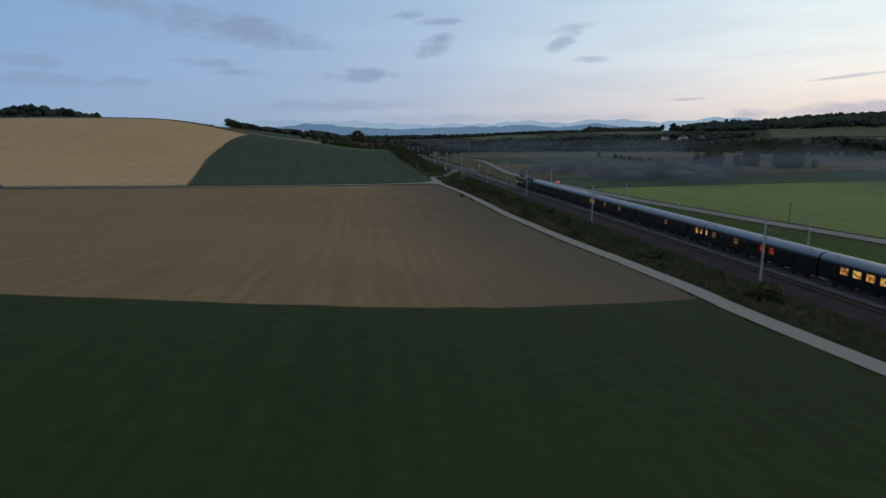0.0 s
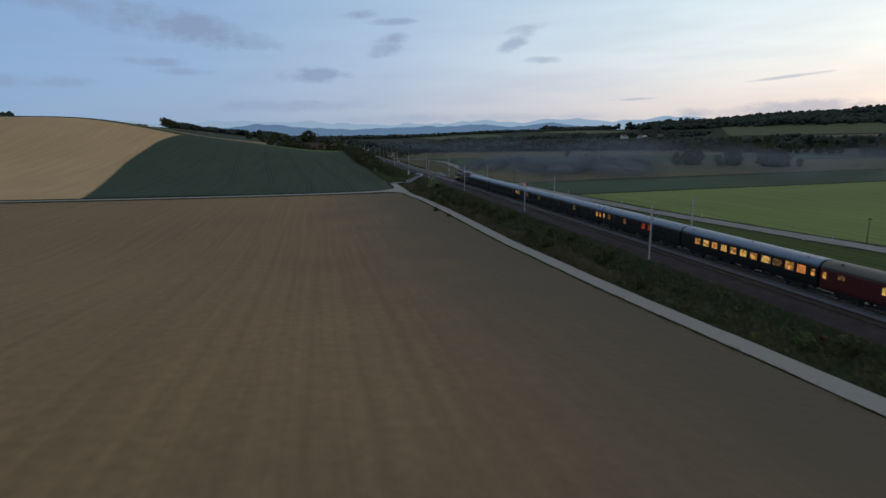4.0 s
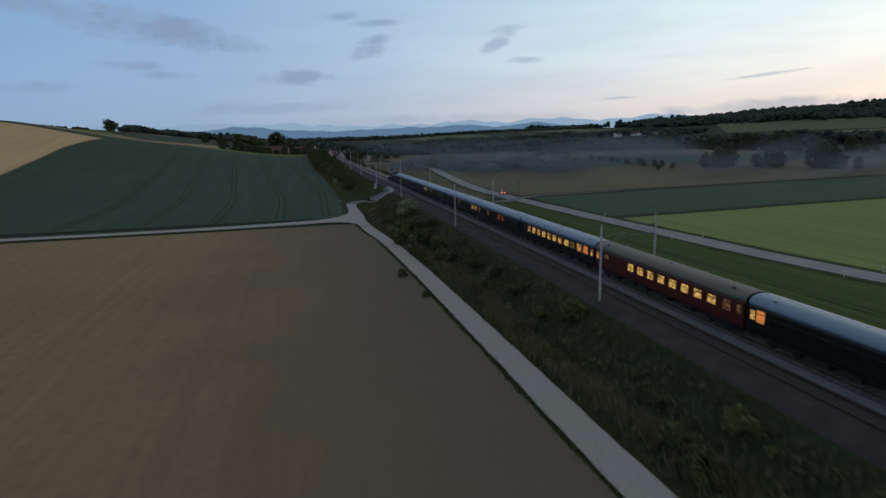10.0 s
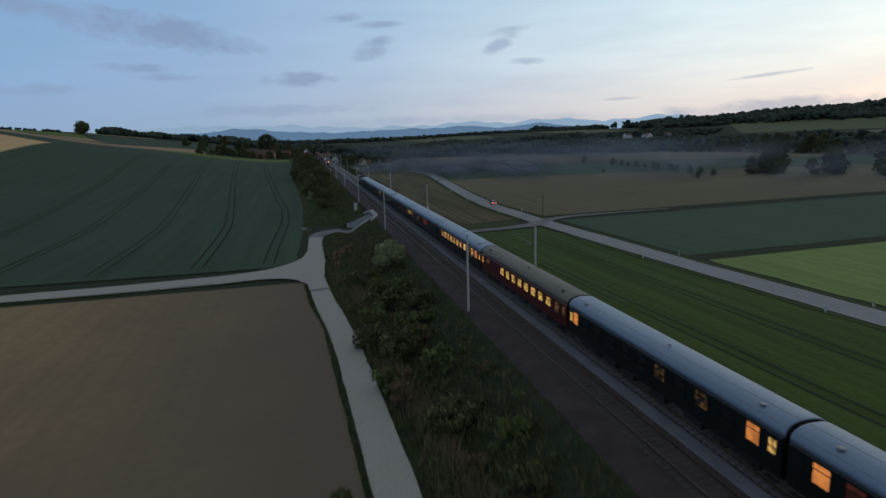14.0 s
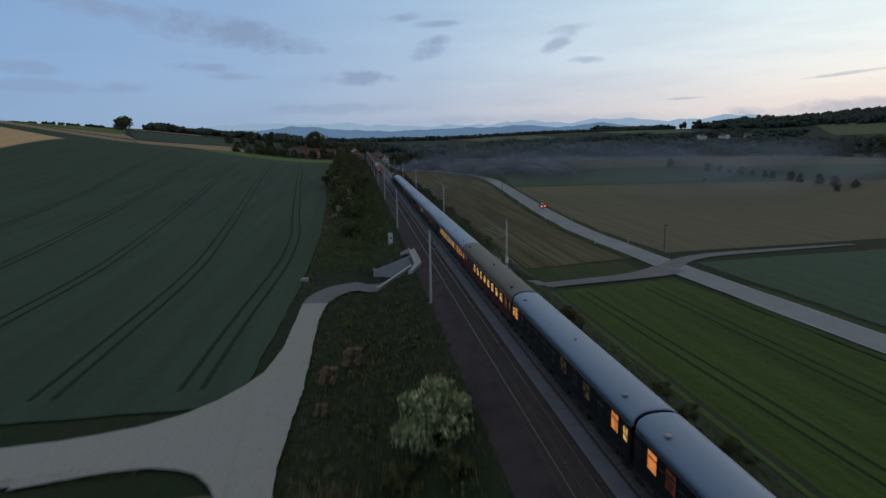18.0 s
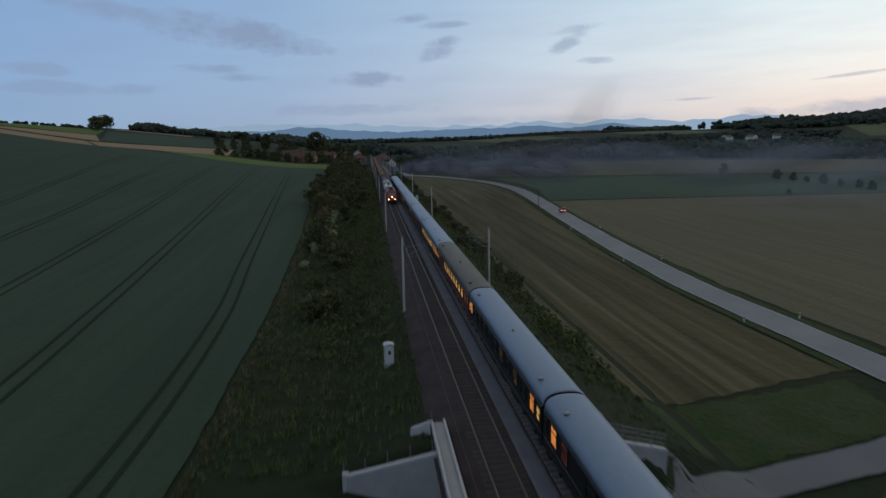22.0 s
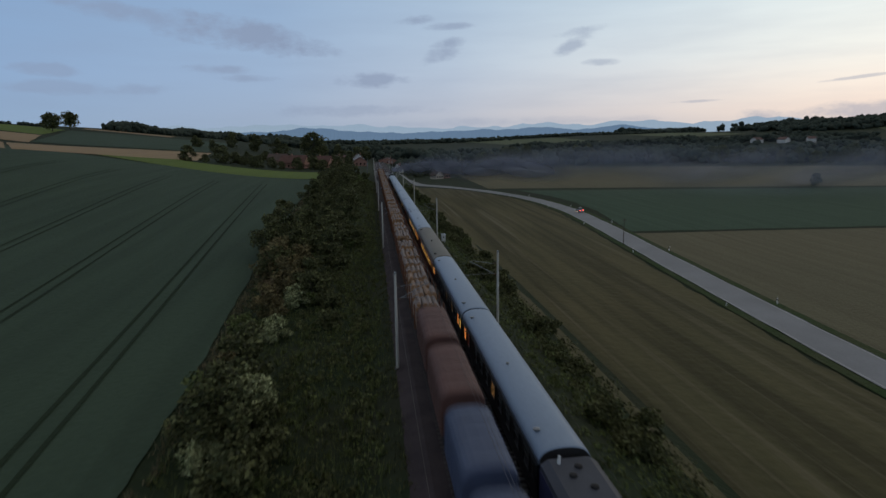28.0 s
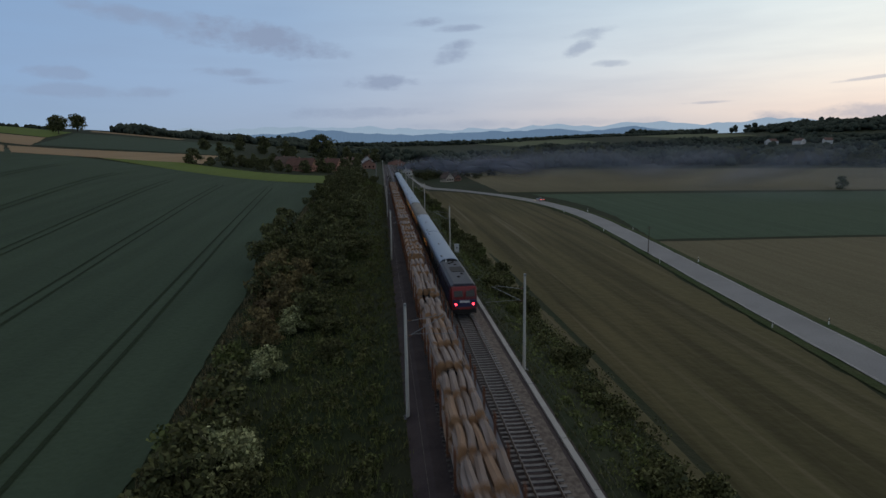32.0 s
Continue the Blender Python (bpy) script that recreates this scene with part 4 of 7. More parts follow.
def build_masts():
    def mast(name_label, flip, y, lift=0.0):
        x = 5.35 * flip
        m = thing("catenary_mast", name_label, "mast", "catenary masts", at=(x, y, -0.7))
        g = Geo()
        g.lathe([(-0.9, 0.15), (0.0, 0.145), (5.0, 0.12), (8.6, 0.10), (8.62, 0.05)], "z", 12)
        part("pole", g, M["mast"], m, smooth=False)
        g = Geo()
        g.box(-0.34, 0.34, -0.34, 0.34, -0.9, 0.0, 0.04)
        part("footing", g, M["ballast_grey"], m)
        a = -flip
        g = Geo()
        g.tube((0.1 * a, 0, 7.35), (2.55 * a, 0, 7.75), 0.026)
        part("top_tube", g, M["steel"], m)
        g = Geo()
        g.tube((0.1 * a, 0, 6.2), (2.9 * a, 0, 7.72), 0.03)
        part("bracket_tube", g, M["steel"], m)
        g = Geo()
        g.tube((0.5 * a, 0, 6.42), (3.5 * a, 0, 6.30), 0.02)
        part("registration_arm", g, M["steel"], m)
        for z0, z1, xx in ((6.24, 6.36, 0.3), (7.38, 7.44, 0.3)):
            g = Geo()
            g.lathe([(0, 0.03), (0.05, 0.075), (0.1, 0.045), (0.15, 0.075), (0.2, 0.045), (0.25, 0.075), (0.32, 0.03)], "x", 8, (xx * a - 0.16, 0, z0 + 0.05))
            part("insulator", g, M["insulator"], m)
        g = Geo()
        g.box(-0.09, 0.09, -0.16, 0.16, 8.55, 8.7, 0.02)
        part("cap", g, M["steel"], m)
        return m
    a = mast("tapered pale concrete catenary mast beside the gravel lane side", -1, 40.4)
    for k in range(-3, 13):
        if k:
            copy_thing(a, pose({2: -4.5, 3: -5.0}.get(k, -5.35), 40.4 + 60 * k + {1: -0.2, 2: -1.6, 3: -2.4, 4: 1.4, 5: 0.4, 7: -0.4}.get(k, 0.0), -0.7))
    b = mast("tapered pale concrete catenary mast on the valley side", 1, 45.3)
    for k in range(-3, 13):
        if k:
            c = copy_thing(b, pose({2: 5.8, 3: 4.6}.get(k, 5.35), 45.3 + 60 * k + {1: 0.1, 2: -0.8, 3: -3.1, 4: 2.8, 5: -0.5, 6: 2.9, 7: -1.0}.get(k, 0.0), -0.7))
            if k == 4:
                g = Geo()
                g.box(-0.2, 0.2, -0.36, -0.12, 3.05, 3.75, 0.02)
                part("switch_box", g, M["post_white"], c, "small white box clamped to the mast")
    for x, z, label in ((-2.0, 5.55, "contact wire"), (-2.0, 6.9, "messenger wire"), (2.0, 5.55, "contact wire"), (2.0, 6.9, "messenger wire"), (-5.2, 5.3, "return wire")):
        g = Geo()
        for k in range(-4, 14):
            y0 = 42 + 60 * k
            dip = 0.9 if label == "messenger wire" else 0.25 if label == "return wire" else 0.0
            pts = [(x, y0 + 60 * s / 6, z - dip * 4 * (s / 6) * (1 - s / 6)) for s in range(7)]
            for p, q in zip(pts, pts[1:]):
                g.tube(p, q, 0.008, n=4, caps=False)
        tagged(part(label.replace(" ", "_"), g, M["wire"]), "thin %s strung over the line" % label, "wire")


build_track()
build_masts()


# ------------------------------------------------------------------ the evening train
COACH, TAIL = 26.4, 24.8           # length of the coaches, and of the two last
R0, SPEED = -15.3, 15.8            # rear of the dining car at the start, and its pace
F0, F_SPEED = 928.0, -21.84        # front of the goods train
MOVING = []                        # thing, x, y at the start, metres a second


def bogie(name, parent, y, wheels=0.46, base=2.5):
    g = Geo()
    for s in (-1, 1):
        g.box(s * 1.0 - 0.09, s * 1.0 + 0.09, y - base / 2 - 0.55, y + base / 2 + 0.55, 0.42, 0.78, 0.04)
    g.box(-1.0, 1.0, y - 0.35, y + 0.35, 0.5, 0.85, 0.05)
    for s in (-1, 1):
        for a in (-1, 1):
            g.box(s * 1.13 - 0.07, s * 1.13 + 0.07, y + a * base / 2 - 0.17, y + a * base / 2 + 0.17, 0.33, 0.62, 0.03)
    b = part(name, g, M["under"], parent)
    for a in (-1, 1):
        g = Geo()
        for s in (-1, 1):
            g.lathe([(s * 0.7525 - 0.065, wheels), (s * 0.7525 + 0.065, wheels), (s * 0.7525 + 0.066, wheels * 0.35), (s * 0.7525 - 0.066, wheels * 0.35)], "x", 18, (0, y + a * base / 2, wheels))
        g.tube((-0.7, y + a * base / 2, wheels), (0.7, y + a * base / 2, wheels), 0.08)
        part("wheelset", g, M["under"], b)
    return b


def body_ring(w, z0, z1, roof, n=10, y=0.0):
    """Half-round roofed cross-section: sides up to z1, roof to the height roof."""
    pts = [(-w + 0.06, z0), (w - 0.06, z0), (w, z0 + 0.3), (w, z1)]
    for i in range(1, n):
        a = math.pi * i / n
        pts.append((w * math.copysign(abs(math.cos(a)) ** 0.78, math.cos(a)), z1 + (roof - z1) * math.sin(a) ** 0.72))
    pts += [(-w, z1), (-w, z0 + 0.3)]
    return pts


def coach(label, paint, roof, windows, ends=("pane_dark", "pane_dark"), group="coaches of the evening train", doors=True, category="railway coach", hl=13.0):
    """A coach, 26.4 m over buffers unless shorter, its middle at the origin; windows: (y, width, height, sill, pane) on the lane side."""
    c = thing("railway_coach", label, category, group)
    g = Geo()
    z1, rw = 3.20, 1.35
    prof = [(-1.36, 1.0), (1.36, 1.0), (1.41, 1.3), (1.41, 3.10), (rw - 0.01, z1), (0.01 - rw, z1), (-1.41, 3.10), (-1.41, 1.3)]
    g.prism(prof, -hl, hl)
    part("body", g, paint, c)
    g = Geo()
    n = 14
    arc = [(rw * math.copysign(abs(math.cos(math.pi * i / n)) ** 0.80, math.cos(math.pi * i / n)), z1 + 0.004 + (4.05 - z1) * math.sin(math.pi * i / n) ** 0.80) for i in range(n + 1)]
    arc2 = [(x * 0.992, z1 + 0.004 + (z - z1) * 0.97) for x, z in arc]
    g.loft([[(x, y, z) for x, z in p] for y, p in ((-hl - 0.03, arc2), (-hl + 0.06, arc), (-hl + 0.4, arc), (hl - 0.4, arc), (hl - 0.06, arc), (hl + 0.03, arc2))])
    rf = part("roof", g, roof, c, smooth=True)
    for s in (-1, 1):
        # the dark end wall under the roof's lip
        e = Geo()
        e.prism([(x * 0.96, z1 + (z - z1) * 0.93) for x, z in arc], min(s * (hl + 0.032), s * (hl + 0.06)), max(s * (hl + 0.032), s * (hl + 0.06)))
        part("end_panel", e, M["under"], rf, "dark arched end panel")
    for x, y, k in ((-0.88, 2.0 - hl, 0.8), (-0.88, hl - 2.3, 0.8), (-0.35, -1.2, 0.5)):
        z = z1 + (4.05 - z1) * (1 - (abs(x) / rw) ** 2.5) ** 0.40 - 0.03
        v = Geo()
        v.lathe([(0, 0.13 * k), (0.09, 0.12 * k), (0.11, 0.24 * k), (0.17, 0.23 * k), (0.20, 0.12 * k), (0.21, 0.02)], "z", 12, (x, y, z))
        part("roof_vent", v, M["roof_dark"] if roof is M["roof_brown"] else M["steel"], rf)
    g = Geo()
    g.box(-rw - 0.02, rw + 0.02, -hl + 0.3, hl - 0.3, z1 - 0.05, z1 + 0.012, 0.012)
    part("cantrail", g, M["under"], c)
    g = Geo()
    g.box(-1.25, 1.25, -hl, hl, 0.82, 1.02, 0.03)
    for y in (-5.0, -1.2, 2.6, 5.2):
        g.box(-1.22, -0.4, y - 0.9, y + 0.8, 0.38, 0.84, 0.05)
        g.box(0.4, 1.22, y - 0.7, y + 0.9, 0.40, 0.84, 0.05)
    part("underframe", g, M["under"], c)
    for s in (-1, 1):
        bogie("bogie", c, s * (hl - 3.5))
        g = Geo()
        g.box(-0.55, 0.55, min(s * hl, s * (hl + 0.19)), max(s * hl, s * (hl + 0.19)), 1.05, 3.45, 0.12)
        part("gangway", g, M["rubber"], c, "folded black rubber gangway")
        g = Geo()
        for b in (-0.875, 0.875):
            g.tube((b, s * hl, 1.06), (b, s * (hl + 0.1), 1.06), 0.09)
            g.tube((b, s * (hl + 0.1), 1.06), (b, s * (hl + 0.17), 1.06), 0.25)
        part("buffer_pair", g, M["under"], c)
        for q in (-1, 1):
            if not doors:
                continue
            x0, x1 = sorted((q * 1.405, q * 1.428))
            g = Geo()
            g.box(x0, x1, min(s * (hl - 1.0), s * (hl - 0.2)), max(s * (hl - 1.0), s * (hl - 0.2)), 1.12, 3.05, 0.004)
            d = part("door", g, paint, c)
            g = Geo()
            x0, x1 = sorted((q * 1.426, q * 1.436))
            g.box(x0, x1, min(s * (hl - 0.85), s * (hl - 0.35)), max(s * (hl - 0.85), s * (hl - 0.35)), 2.05, 2.85)
            part("door_pane", g, M[ends[0 if s < 0 else 1] if q < 0 else "pane_dark"], d)
            g = Geo()
            g.box(min(q * 1.15, q * 1.42), max(q * 1.15, q * 1.42), min(s * (hl - 1.0), s * (hl - 0.2)), max(s * (hl - 1.0), s * (hl - 0.2)), 0.55, 0.6)
            part("step", g, M["under"], c)
    for y, w, h, sill, pane in windows:
        for q in (-1, 1):
            x0, x1 = sorted((q * 1.406, q * 1.448))
            g = Geo()
            t = 0.05
            g.box(x0, x1, y - w / 2 - t, y + w / 2 + t, sill - t, sill)
            g.box(x0, x1, y - w / 2 - t, y + w / 2 + t, sill + h, sill + h + t)
            g.box(x0, x1, y - w / 2 - t, y - w / 2, sill, sill + h)
            g.box(x0, x1, y + w / 2, y + w / 2 + t, sill, sill + h)
            if h > 0.7 and w > 0.6:
                g.box(x0, x1, y - w / 2, y + w / 2, sill + h * 0.68, sill + h * 0.68 + 0.035)
            fr = part("window_frame", g, M["frame_al"] if pane in ("pane_yellow", "pane_amber") and paint is not M["coach_red"] else paint, c)
            g = Geo()
            x0, x1 = sorted((q * 1.404, q * 1.412))
            g.box(x0, x1, y - w / 2, y + w / 2, sill, sill + h)
            part("pane", g, M[pane if q < 0 else "pane_dark"], fr)
    return c


def row_of(n, y0, step, w=1.1, h=0.85, sill=2.02, panes=("pane_dark",)):
    return [(y0 + k * step, w, h, sill, panes[k % len(panes)]) for k in range(n)]


def build_evening_train():
    G, Rd = M["coach_green"], M["coach_red"]
    D = "pane_dark"
    lit = row_of(7, 8.9 - 6 * 1.95, 1.95, 1.2, 0.88, 2.02, ("pane_amber", "pane_yellow")) + [(-5.0, 1.5, 0.85, 2.05, "pane_yellow"), (-6.9, 1.5, 0.85, 2.05, "pane_dim"), (-8.9, 1.3, 1.0, 1.98, "pane_amber"), (-10.7, 1.3, 1.0, 1.98, "pane_orange")]
    dining = [(10.2, 0.9, 0.5, 2.4, "pane_dim")] + row_of(8, -8.9, 1.95, 1.15, 0.85, 2.02, ("pane_yellow",)) + [(-10.9, 0.9, 0.95, 1.98, "pane_dim")]
    curtain = row_of(5, -8.2, 2.0, 1.1, 0.95, 1.98, (D, D, "pane_curtain", "pane_curtain", D)) + row_of(5, 2.2, 2.0, 1.1, 0.95, 1.98, (D, "pane_dim", D))
    dim_a = row_of(9, -9.2, 2.1, 1.15, 0.95, 1.98, (D, D, "pane_dim", D)) + [(10.6, 1.1, 0.95, 1.98, "pane_amber")]
    dim_b = row_of(9, -8.4, 2.1, 1.15, 0.95, 1.98, (D, D, D, D, "pane_dim")) + [(-11.0, 0.8, 1.0, 1.95, "pane_amber")]
    dark = row_of(10, -9.5, 2.1, 1.15, 0.95, 1.98, (D,))
    tail_a = [(10.75, 0.95, 1.05, 1.95, "pane_orange")] + row_of(9, -8.2, 2.15, 1.15, 0.95, 1.98, (D, "pane_patch", D, "pane_patch", D, D, D, D, D)) + [(-10.25, 0.95, 1.05, 1.95, "pane_orange")]
    tail_b = [(10.25, 0.95, 1.05, 1.95, "pane_orange"), (8.5, 0.95, 1.05, 1.95, "pane_red")] + row_of(8, -10.2, 2.15, 1.15, 0.95, 1.98, (D, D, D, D, "pane_dim"))
    plan = [
        (-1.5, "dark green coach with grey roof and two orange lit windows", G, "roof_blue", tail_b, (D, D)),
        (-0.5, "dark green coach with grey roof, lit vestibules at both ends", G, "roof_blue", tail_a, ("pane_yellow", "pane_yellow")),
        (0.5, "maroon dining car with sooty brown roof and lit saloon windows", Rd, "roof_brown", dining, ("pane_dim", "pane_amber")),
        (1.5, "dark green coach with grey roof and a row of amber windows", G, "roof_blue", lit, ("pane_amber", D)),
        (2.5, "dark green coach with grey roof and red-curtained windows", G, "roof_blue", curtain, (D, "pane_yellow")),
        (3.5, "dark green coach with grey roof and a few lit windows", G, "roof_blue", dim_b, ("pane_amber", D)),
        (4.5, "dark green coach with grey roof, lit at its front end", G, "roof_blue", dim_a, (D, "pane_yellow")),
        (5.5, "unlit dark green coach with grey roof", G, "roof_blue", dark, (D, D)),
        (6.5, "unlit dark green coach with grey roof behind the tender", G, "roof_blue", dark, (D, D)),
    ]
    for k, label, paint, roof, win, ends in plan:
        short = k < 0
        c = coach(label, paint, M[roof], win, ends, hl=12.2 if short else 13.0)
        MOVING.append((c, TRACKS["east"], R0 + (TAIL if short else COACH) * k, SPEED))


def build_steam_engine():
    y0 = R0 + COACH * 7
    t = thing("engine_tender", "black coal tender behind the steam engine", "tender")
    g = Geo()
    g.box(-1.45, 1.45, -4.0, 4.0, 1.15, 3.1, 0.12)
    part("tank", g, M["loco_black"], t)
    g = Geo()
    rng = random.Random(5)
    g.loft([[(-1.2, -3.2, 3.1), (1.2, -3.2, 3.1), (1.2, 3.6, 3.1), (-1.2, 3.6, 3.1)], [(-0.9, -2.4, 3.5), (0.9, -2.4, 3.5), (0.9, 3.2, 3.75), (-0.9, 3.2, 3.75)]])
    for _ in range(60):
        x, y = rng.uniform(-1, 1), rng.uniform(-2.6, 3.2)
        s = rng.uniform(0.1, 0.25)
        g.box(x - s, x + s, y - s, y + s, 3.3, 3.5 + rng.uniform(0, 0.35), s * 0.3)
    part("coal", g, M["coal"], t)
    g = Geo()
    g.box(-1.2, 1.2, -4.2, 4.2, 0.8, 1.15, 0.04)
    part("frame", g, M["under"], t)
    for s in (-1, 1):
        bogie("bogie", t, s * 2.3, 0.5, 1.9)
    MOVING.append((t, TRACKS["east"], y0 + 4.4, SPEED))

    e = thing("steam_engine", "black steam locomotive under dark smoke", "locomotive")
    g = Geo()
    g.lathe([(-3.2, 0.95), (4.8, 0.9), (5.0, 0.93), (6.8, 0.93), (6.95, 0.8), (7.05, 0.3)], "y", 22, (0, 0, 2.95))
    part("boiler", g, M["loco_black"], e, smooth=False)
    g = Geo()
    g.lathe([(3.8, 0.34), (4.3, 0.30), (4.5, 0.38), (4.55, 0.30)], "z", 14, (0, 6.0, 0))
    part("chimney", g, M["loco_black"], e)
    for y in (1.0, 3.2):
        g = Geo()
        g.lathe([(3.7, 0.42), (4.15, 0.38), (4.32, 0.2)], "z", 12, (0, y, 0))
        part("dome", g, M["loco_black"], e)
    g = Geo()
    g.prism([(-1.45, 1.5), (1.45, 1.5), (1.45, 3.5), (1.0, 4.0), (0.0, 4.2), (-1.0, 4.0), (-1.45, 3.5)], -6.2, -3.2)
    cab = part("cab", g, M["loco_black"], e)
    for q in (-1, 1):
        g = Geo()
        g.box(min(q * 1.45, q * 1.47), max(q * 1.45, q * 1.47), -5.4, -4.1, 2.6, 3.35)
        part("cab_window", g, M["pane_dim"], cab)
        g = Geo()
        g.box(q * 1.35 - 0.02, q * 1.35 + 0.02, 5.2, 7.4, 2.5, 4.0, 0.01)
        part("smoke_deflector", g, M["loco_black"], e)
        g = Geo()
        g.box(q * 1.3 - 0.3, q * 1.3 + 0.3, 5.2, 6.6, 0.7, 1.35, 0.12)
        part("cylinder", g, M["loco_black"], e)
        g = Geo()
        g.box(q * 1.2 - 0.35, q * 1.2 + 0.35, -3.2, 7.2, 1.62, 1.70)
        part("running_board", g, M["loco_black"], e)
        for k, y in enumerate((-1.6, 0.4, 2.4)):
            g = Geo()
            g.lathe([(q * 0.7525 - 0.07, 0.86), (q * 0.7525 + 0.07, 0.86), (q * 0.7525 + 0.071, 0.25), (q * 0.7525 - 0.071, 0.25)], "x", 20, (0, y, 0.86))
            part("driving_wheel", g, M["under"], e)
        g = Geo()
        g.tube((q * 0.95, -1.6, 0.75), (q * 0.95, 2.4, 0.75), 0.06)
        part("coupling_rod", g, M["steel"], e)
    g = Geo()
    g.box(-0.6, 0.6, -6.2, 7.6, 0.7, 1.6, 0.05)
    g.box(-1.4, 1.4, 7.3, 7.6, 0.85, 1.3, 0.03)
    part("frame", g, M["under"], e)
    bogie("leading_bogie", e, 5.6, 0.45, 1.9)
    for q in (-0.85, 0.85):
        g = Geo()
        g.lathe([(7.6, 0.14), (7.8, 0.16), (7.82, 0.1)], "y", 12, (q, 0, 1.75))
        part("headlamp", g, M["pane_yellow"], e)
    MOVING.append((e, TRACKS["east"], y0 + 15.2, SPEED))


def electric_engine(name, label, length, paint, roof, front, tail=False, pans=True):
    """A two-cab electric engine; front: +1 or -1, the end that leads along y; lamps on the end that shows."""
    e = thing(name, label, "locomotive")
    h = length / 2 - 0.6
    g = Geo()
    lo = [(-1.38, 1.0), (1.38, 1.0), (1.48, 1.35), (1.48, 2.75), (1.36, 3.45), (1.05, 3.72), (-1.05, 3.72), (-1.36, 3.45), (-1.48, 2.75), (-1.48, 1.35)]
    nose = [(x * 0.88, 1.02 + (z - 1.0) * 0.55) for x, z in lo]
    top = [(x * 0.86, z * 0.985) for x, z in lo]
    def ring(prof, y, slant=0.0):
        return [(x, y - slant * max(0.0, z - 2.2), z) for x, z in prof]
    g.loft([ring(top, -h, -0.45), ring(lo, -h + 0.35, -0.35), ring(lo, h - 0.35, 0.35), ring(top, h, 0.45)])
    part("body", g, paint, e)
    g = Geo()
    g.prism([(-1.1, 3.70), (1.1, 3.70), (0.95, 3.86), (-0.95, 3.86)], -h + 1.5, h - 1.5)
    rf = part("roof", g, roof, e)
    if tail:
        g = Geo()
        cove = [(1.36, 3.02), (1.47, 2.98), (1.40, 3.47), (1.07, 3.745), (-1.07, 3.745), (-1.40, 3.47), (-1.47, 2.98), (-1.36, 3.02)]
        g.prism(cove, -h + 0.75, h - 0.75)
        part("roof_cove", g, roof, rf)
    rng = random.Random(7)
    for y in (-h * 0.45, -h * 0.1, h * 0.3):
        g = Geo()
        g.box(-0.6, 0.6, y - 0.7, y + 0.6, 3.86, 4.02, 0.06)
        part("roof_box", g, M["under"], rf)
    for s in ((-1, 1) if pans else ()):
        g = Geo()
        y = s * (h - 2.6)
        for q in (-0.45, 0.45):
            g.tube((q, y, 3.9), (q * 0.7, y - s * 1.3, 4.25), 0.03, n=6)
            g.tube((q * 0.7, y - s * 1.3, 4.25), (q * 0.9, y + s * 0.2, 4.42), 0.025, n=6)
        g.tube((-0.8, y + s * 0.2, 4.44), (0.8, y + s * 0.2, 4.44), 0.035, n=6)
        part("pantograph", g, M["steel"], rf)
    for s in (-1, 1):
        bogie("bogie", e, s * h * 0.56, 0.6, 2.9)
        g = Geo()
        for b in (-0.875, 0.875):
            g.tube((b, s * h, 1.06), (b, s * (h + 0.5), 1.06), 0.1)
            g.tube((b, s * (h + 0.5), 1.06), (b, s * (h + 0.58), 1.06), 0.28)
        part("buffer_pair", g, M["under"], e)
        for q in (-0.52, 0.52):
            g = Geo()
            ya, yb = s * (h - 0.10), s * (h - 0.42)
            g.add([(q - 0.42, ya, 2.42), (q + 0.42, ya, 2.42), (q + 0.40, yb, 3.25), (q - 0.40, yb, 3.25), (q - 0.42, ya + s * 0.05, 2.42), (q + 0.42, ya + s * 0.05, 2.42), (q + 0.40, yb + s * 0.05, 3.25), (q - 0.40, yb + s * 0.05, 3.25)], [(0, 1, 2, 3), (7, 6, 5, 4), (0, 4, 5, 1), (2, 6, 7, 3), (0, 3, 7, 4), (1, 5, 6, 2)])
            part("windscreen", g, M["pane_pale"], e, "glossy cab windscreen with reflected sky painted into its pale colour")
        g = Geo()
        g.box(-1.3, 1.3, min(s * (h - 0.05), s * (h + 0.08)), max(s * (h - 0.05), s * (h + 0.08)), 0.55, 1.0, 0.03)
        part("buffer_beam", g, M["under"], e)
    g = Geo()
    g.box(-1.2, 1.2, -h * 0.28, h * 0.28, 0.45, 1.0, 0.05)
    part("underframe", g, M["under"], e)
    s = front
    spots = [(-0.98, 1.32), (0.98, 1.32)] + ([] if tail else [(0.0, 2.12)])
    for x, z in spots:
        g = Geo()
        y = s * (h + 0.02)
        r = 0.15 if tail else 0.14
        g.lathe([(y, r), (y + s * 0.05, r), (y + s * 0.08, r * 0.6)], "y", 14, (x, 0, z))
        part("tail_lamp" if tail else "headlamp", g, M["lamp_red"] if tail else M["lamp_white"], e, "glowing red tail lamp" if tail else "glowing warm white headlamp")
    if tail:
        g = Geo()
        g.box(-0.62, 0.62, min(s * h, s * (h + 0.05)), max(s * h, s * (h + 0.05)), 1.92, 2.14)
        part("nose_plate", g, M["white_paint"], e, "pale plate with unreadable marks")
    return e


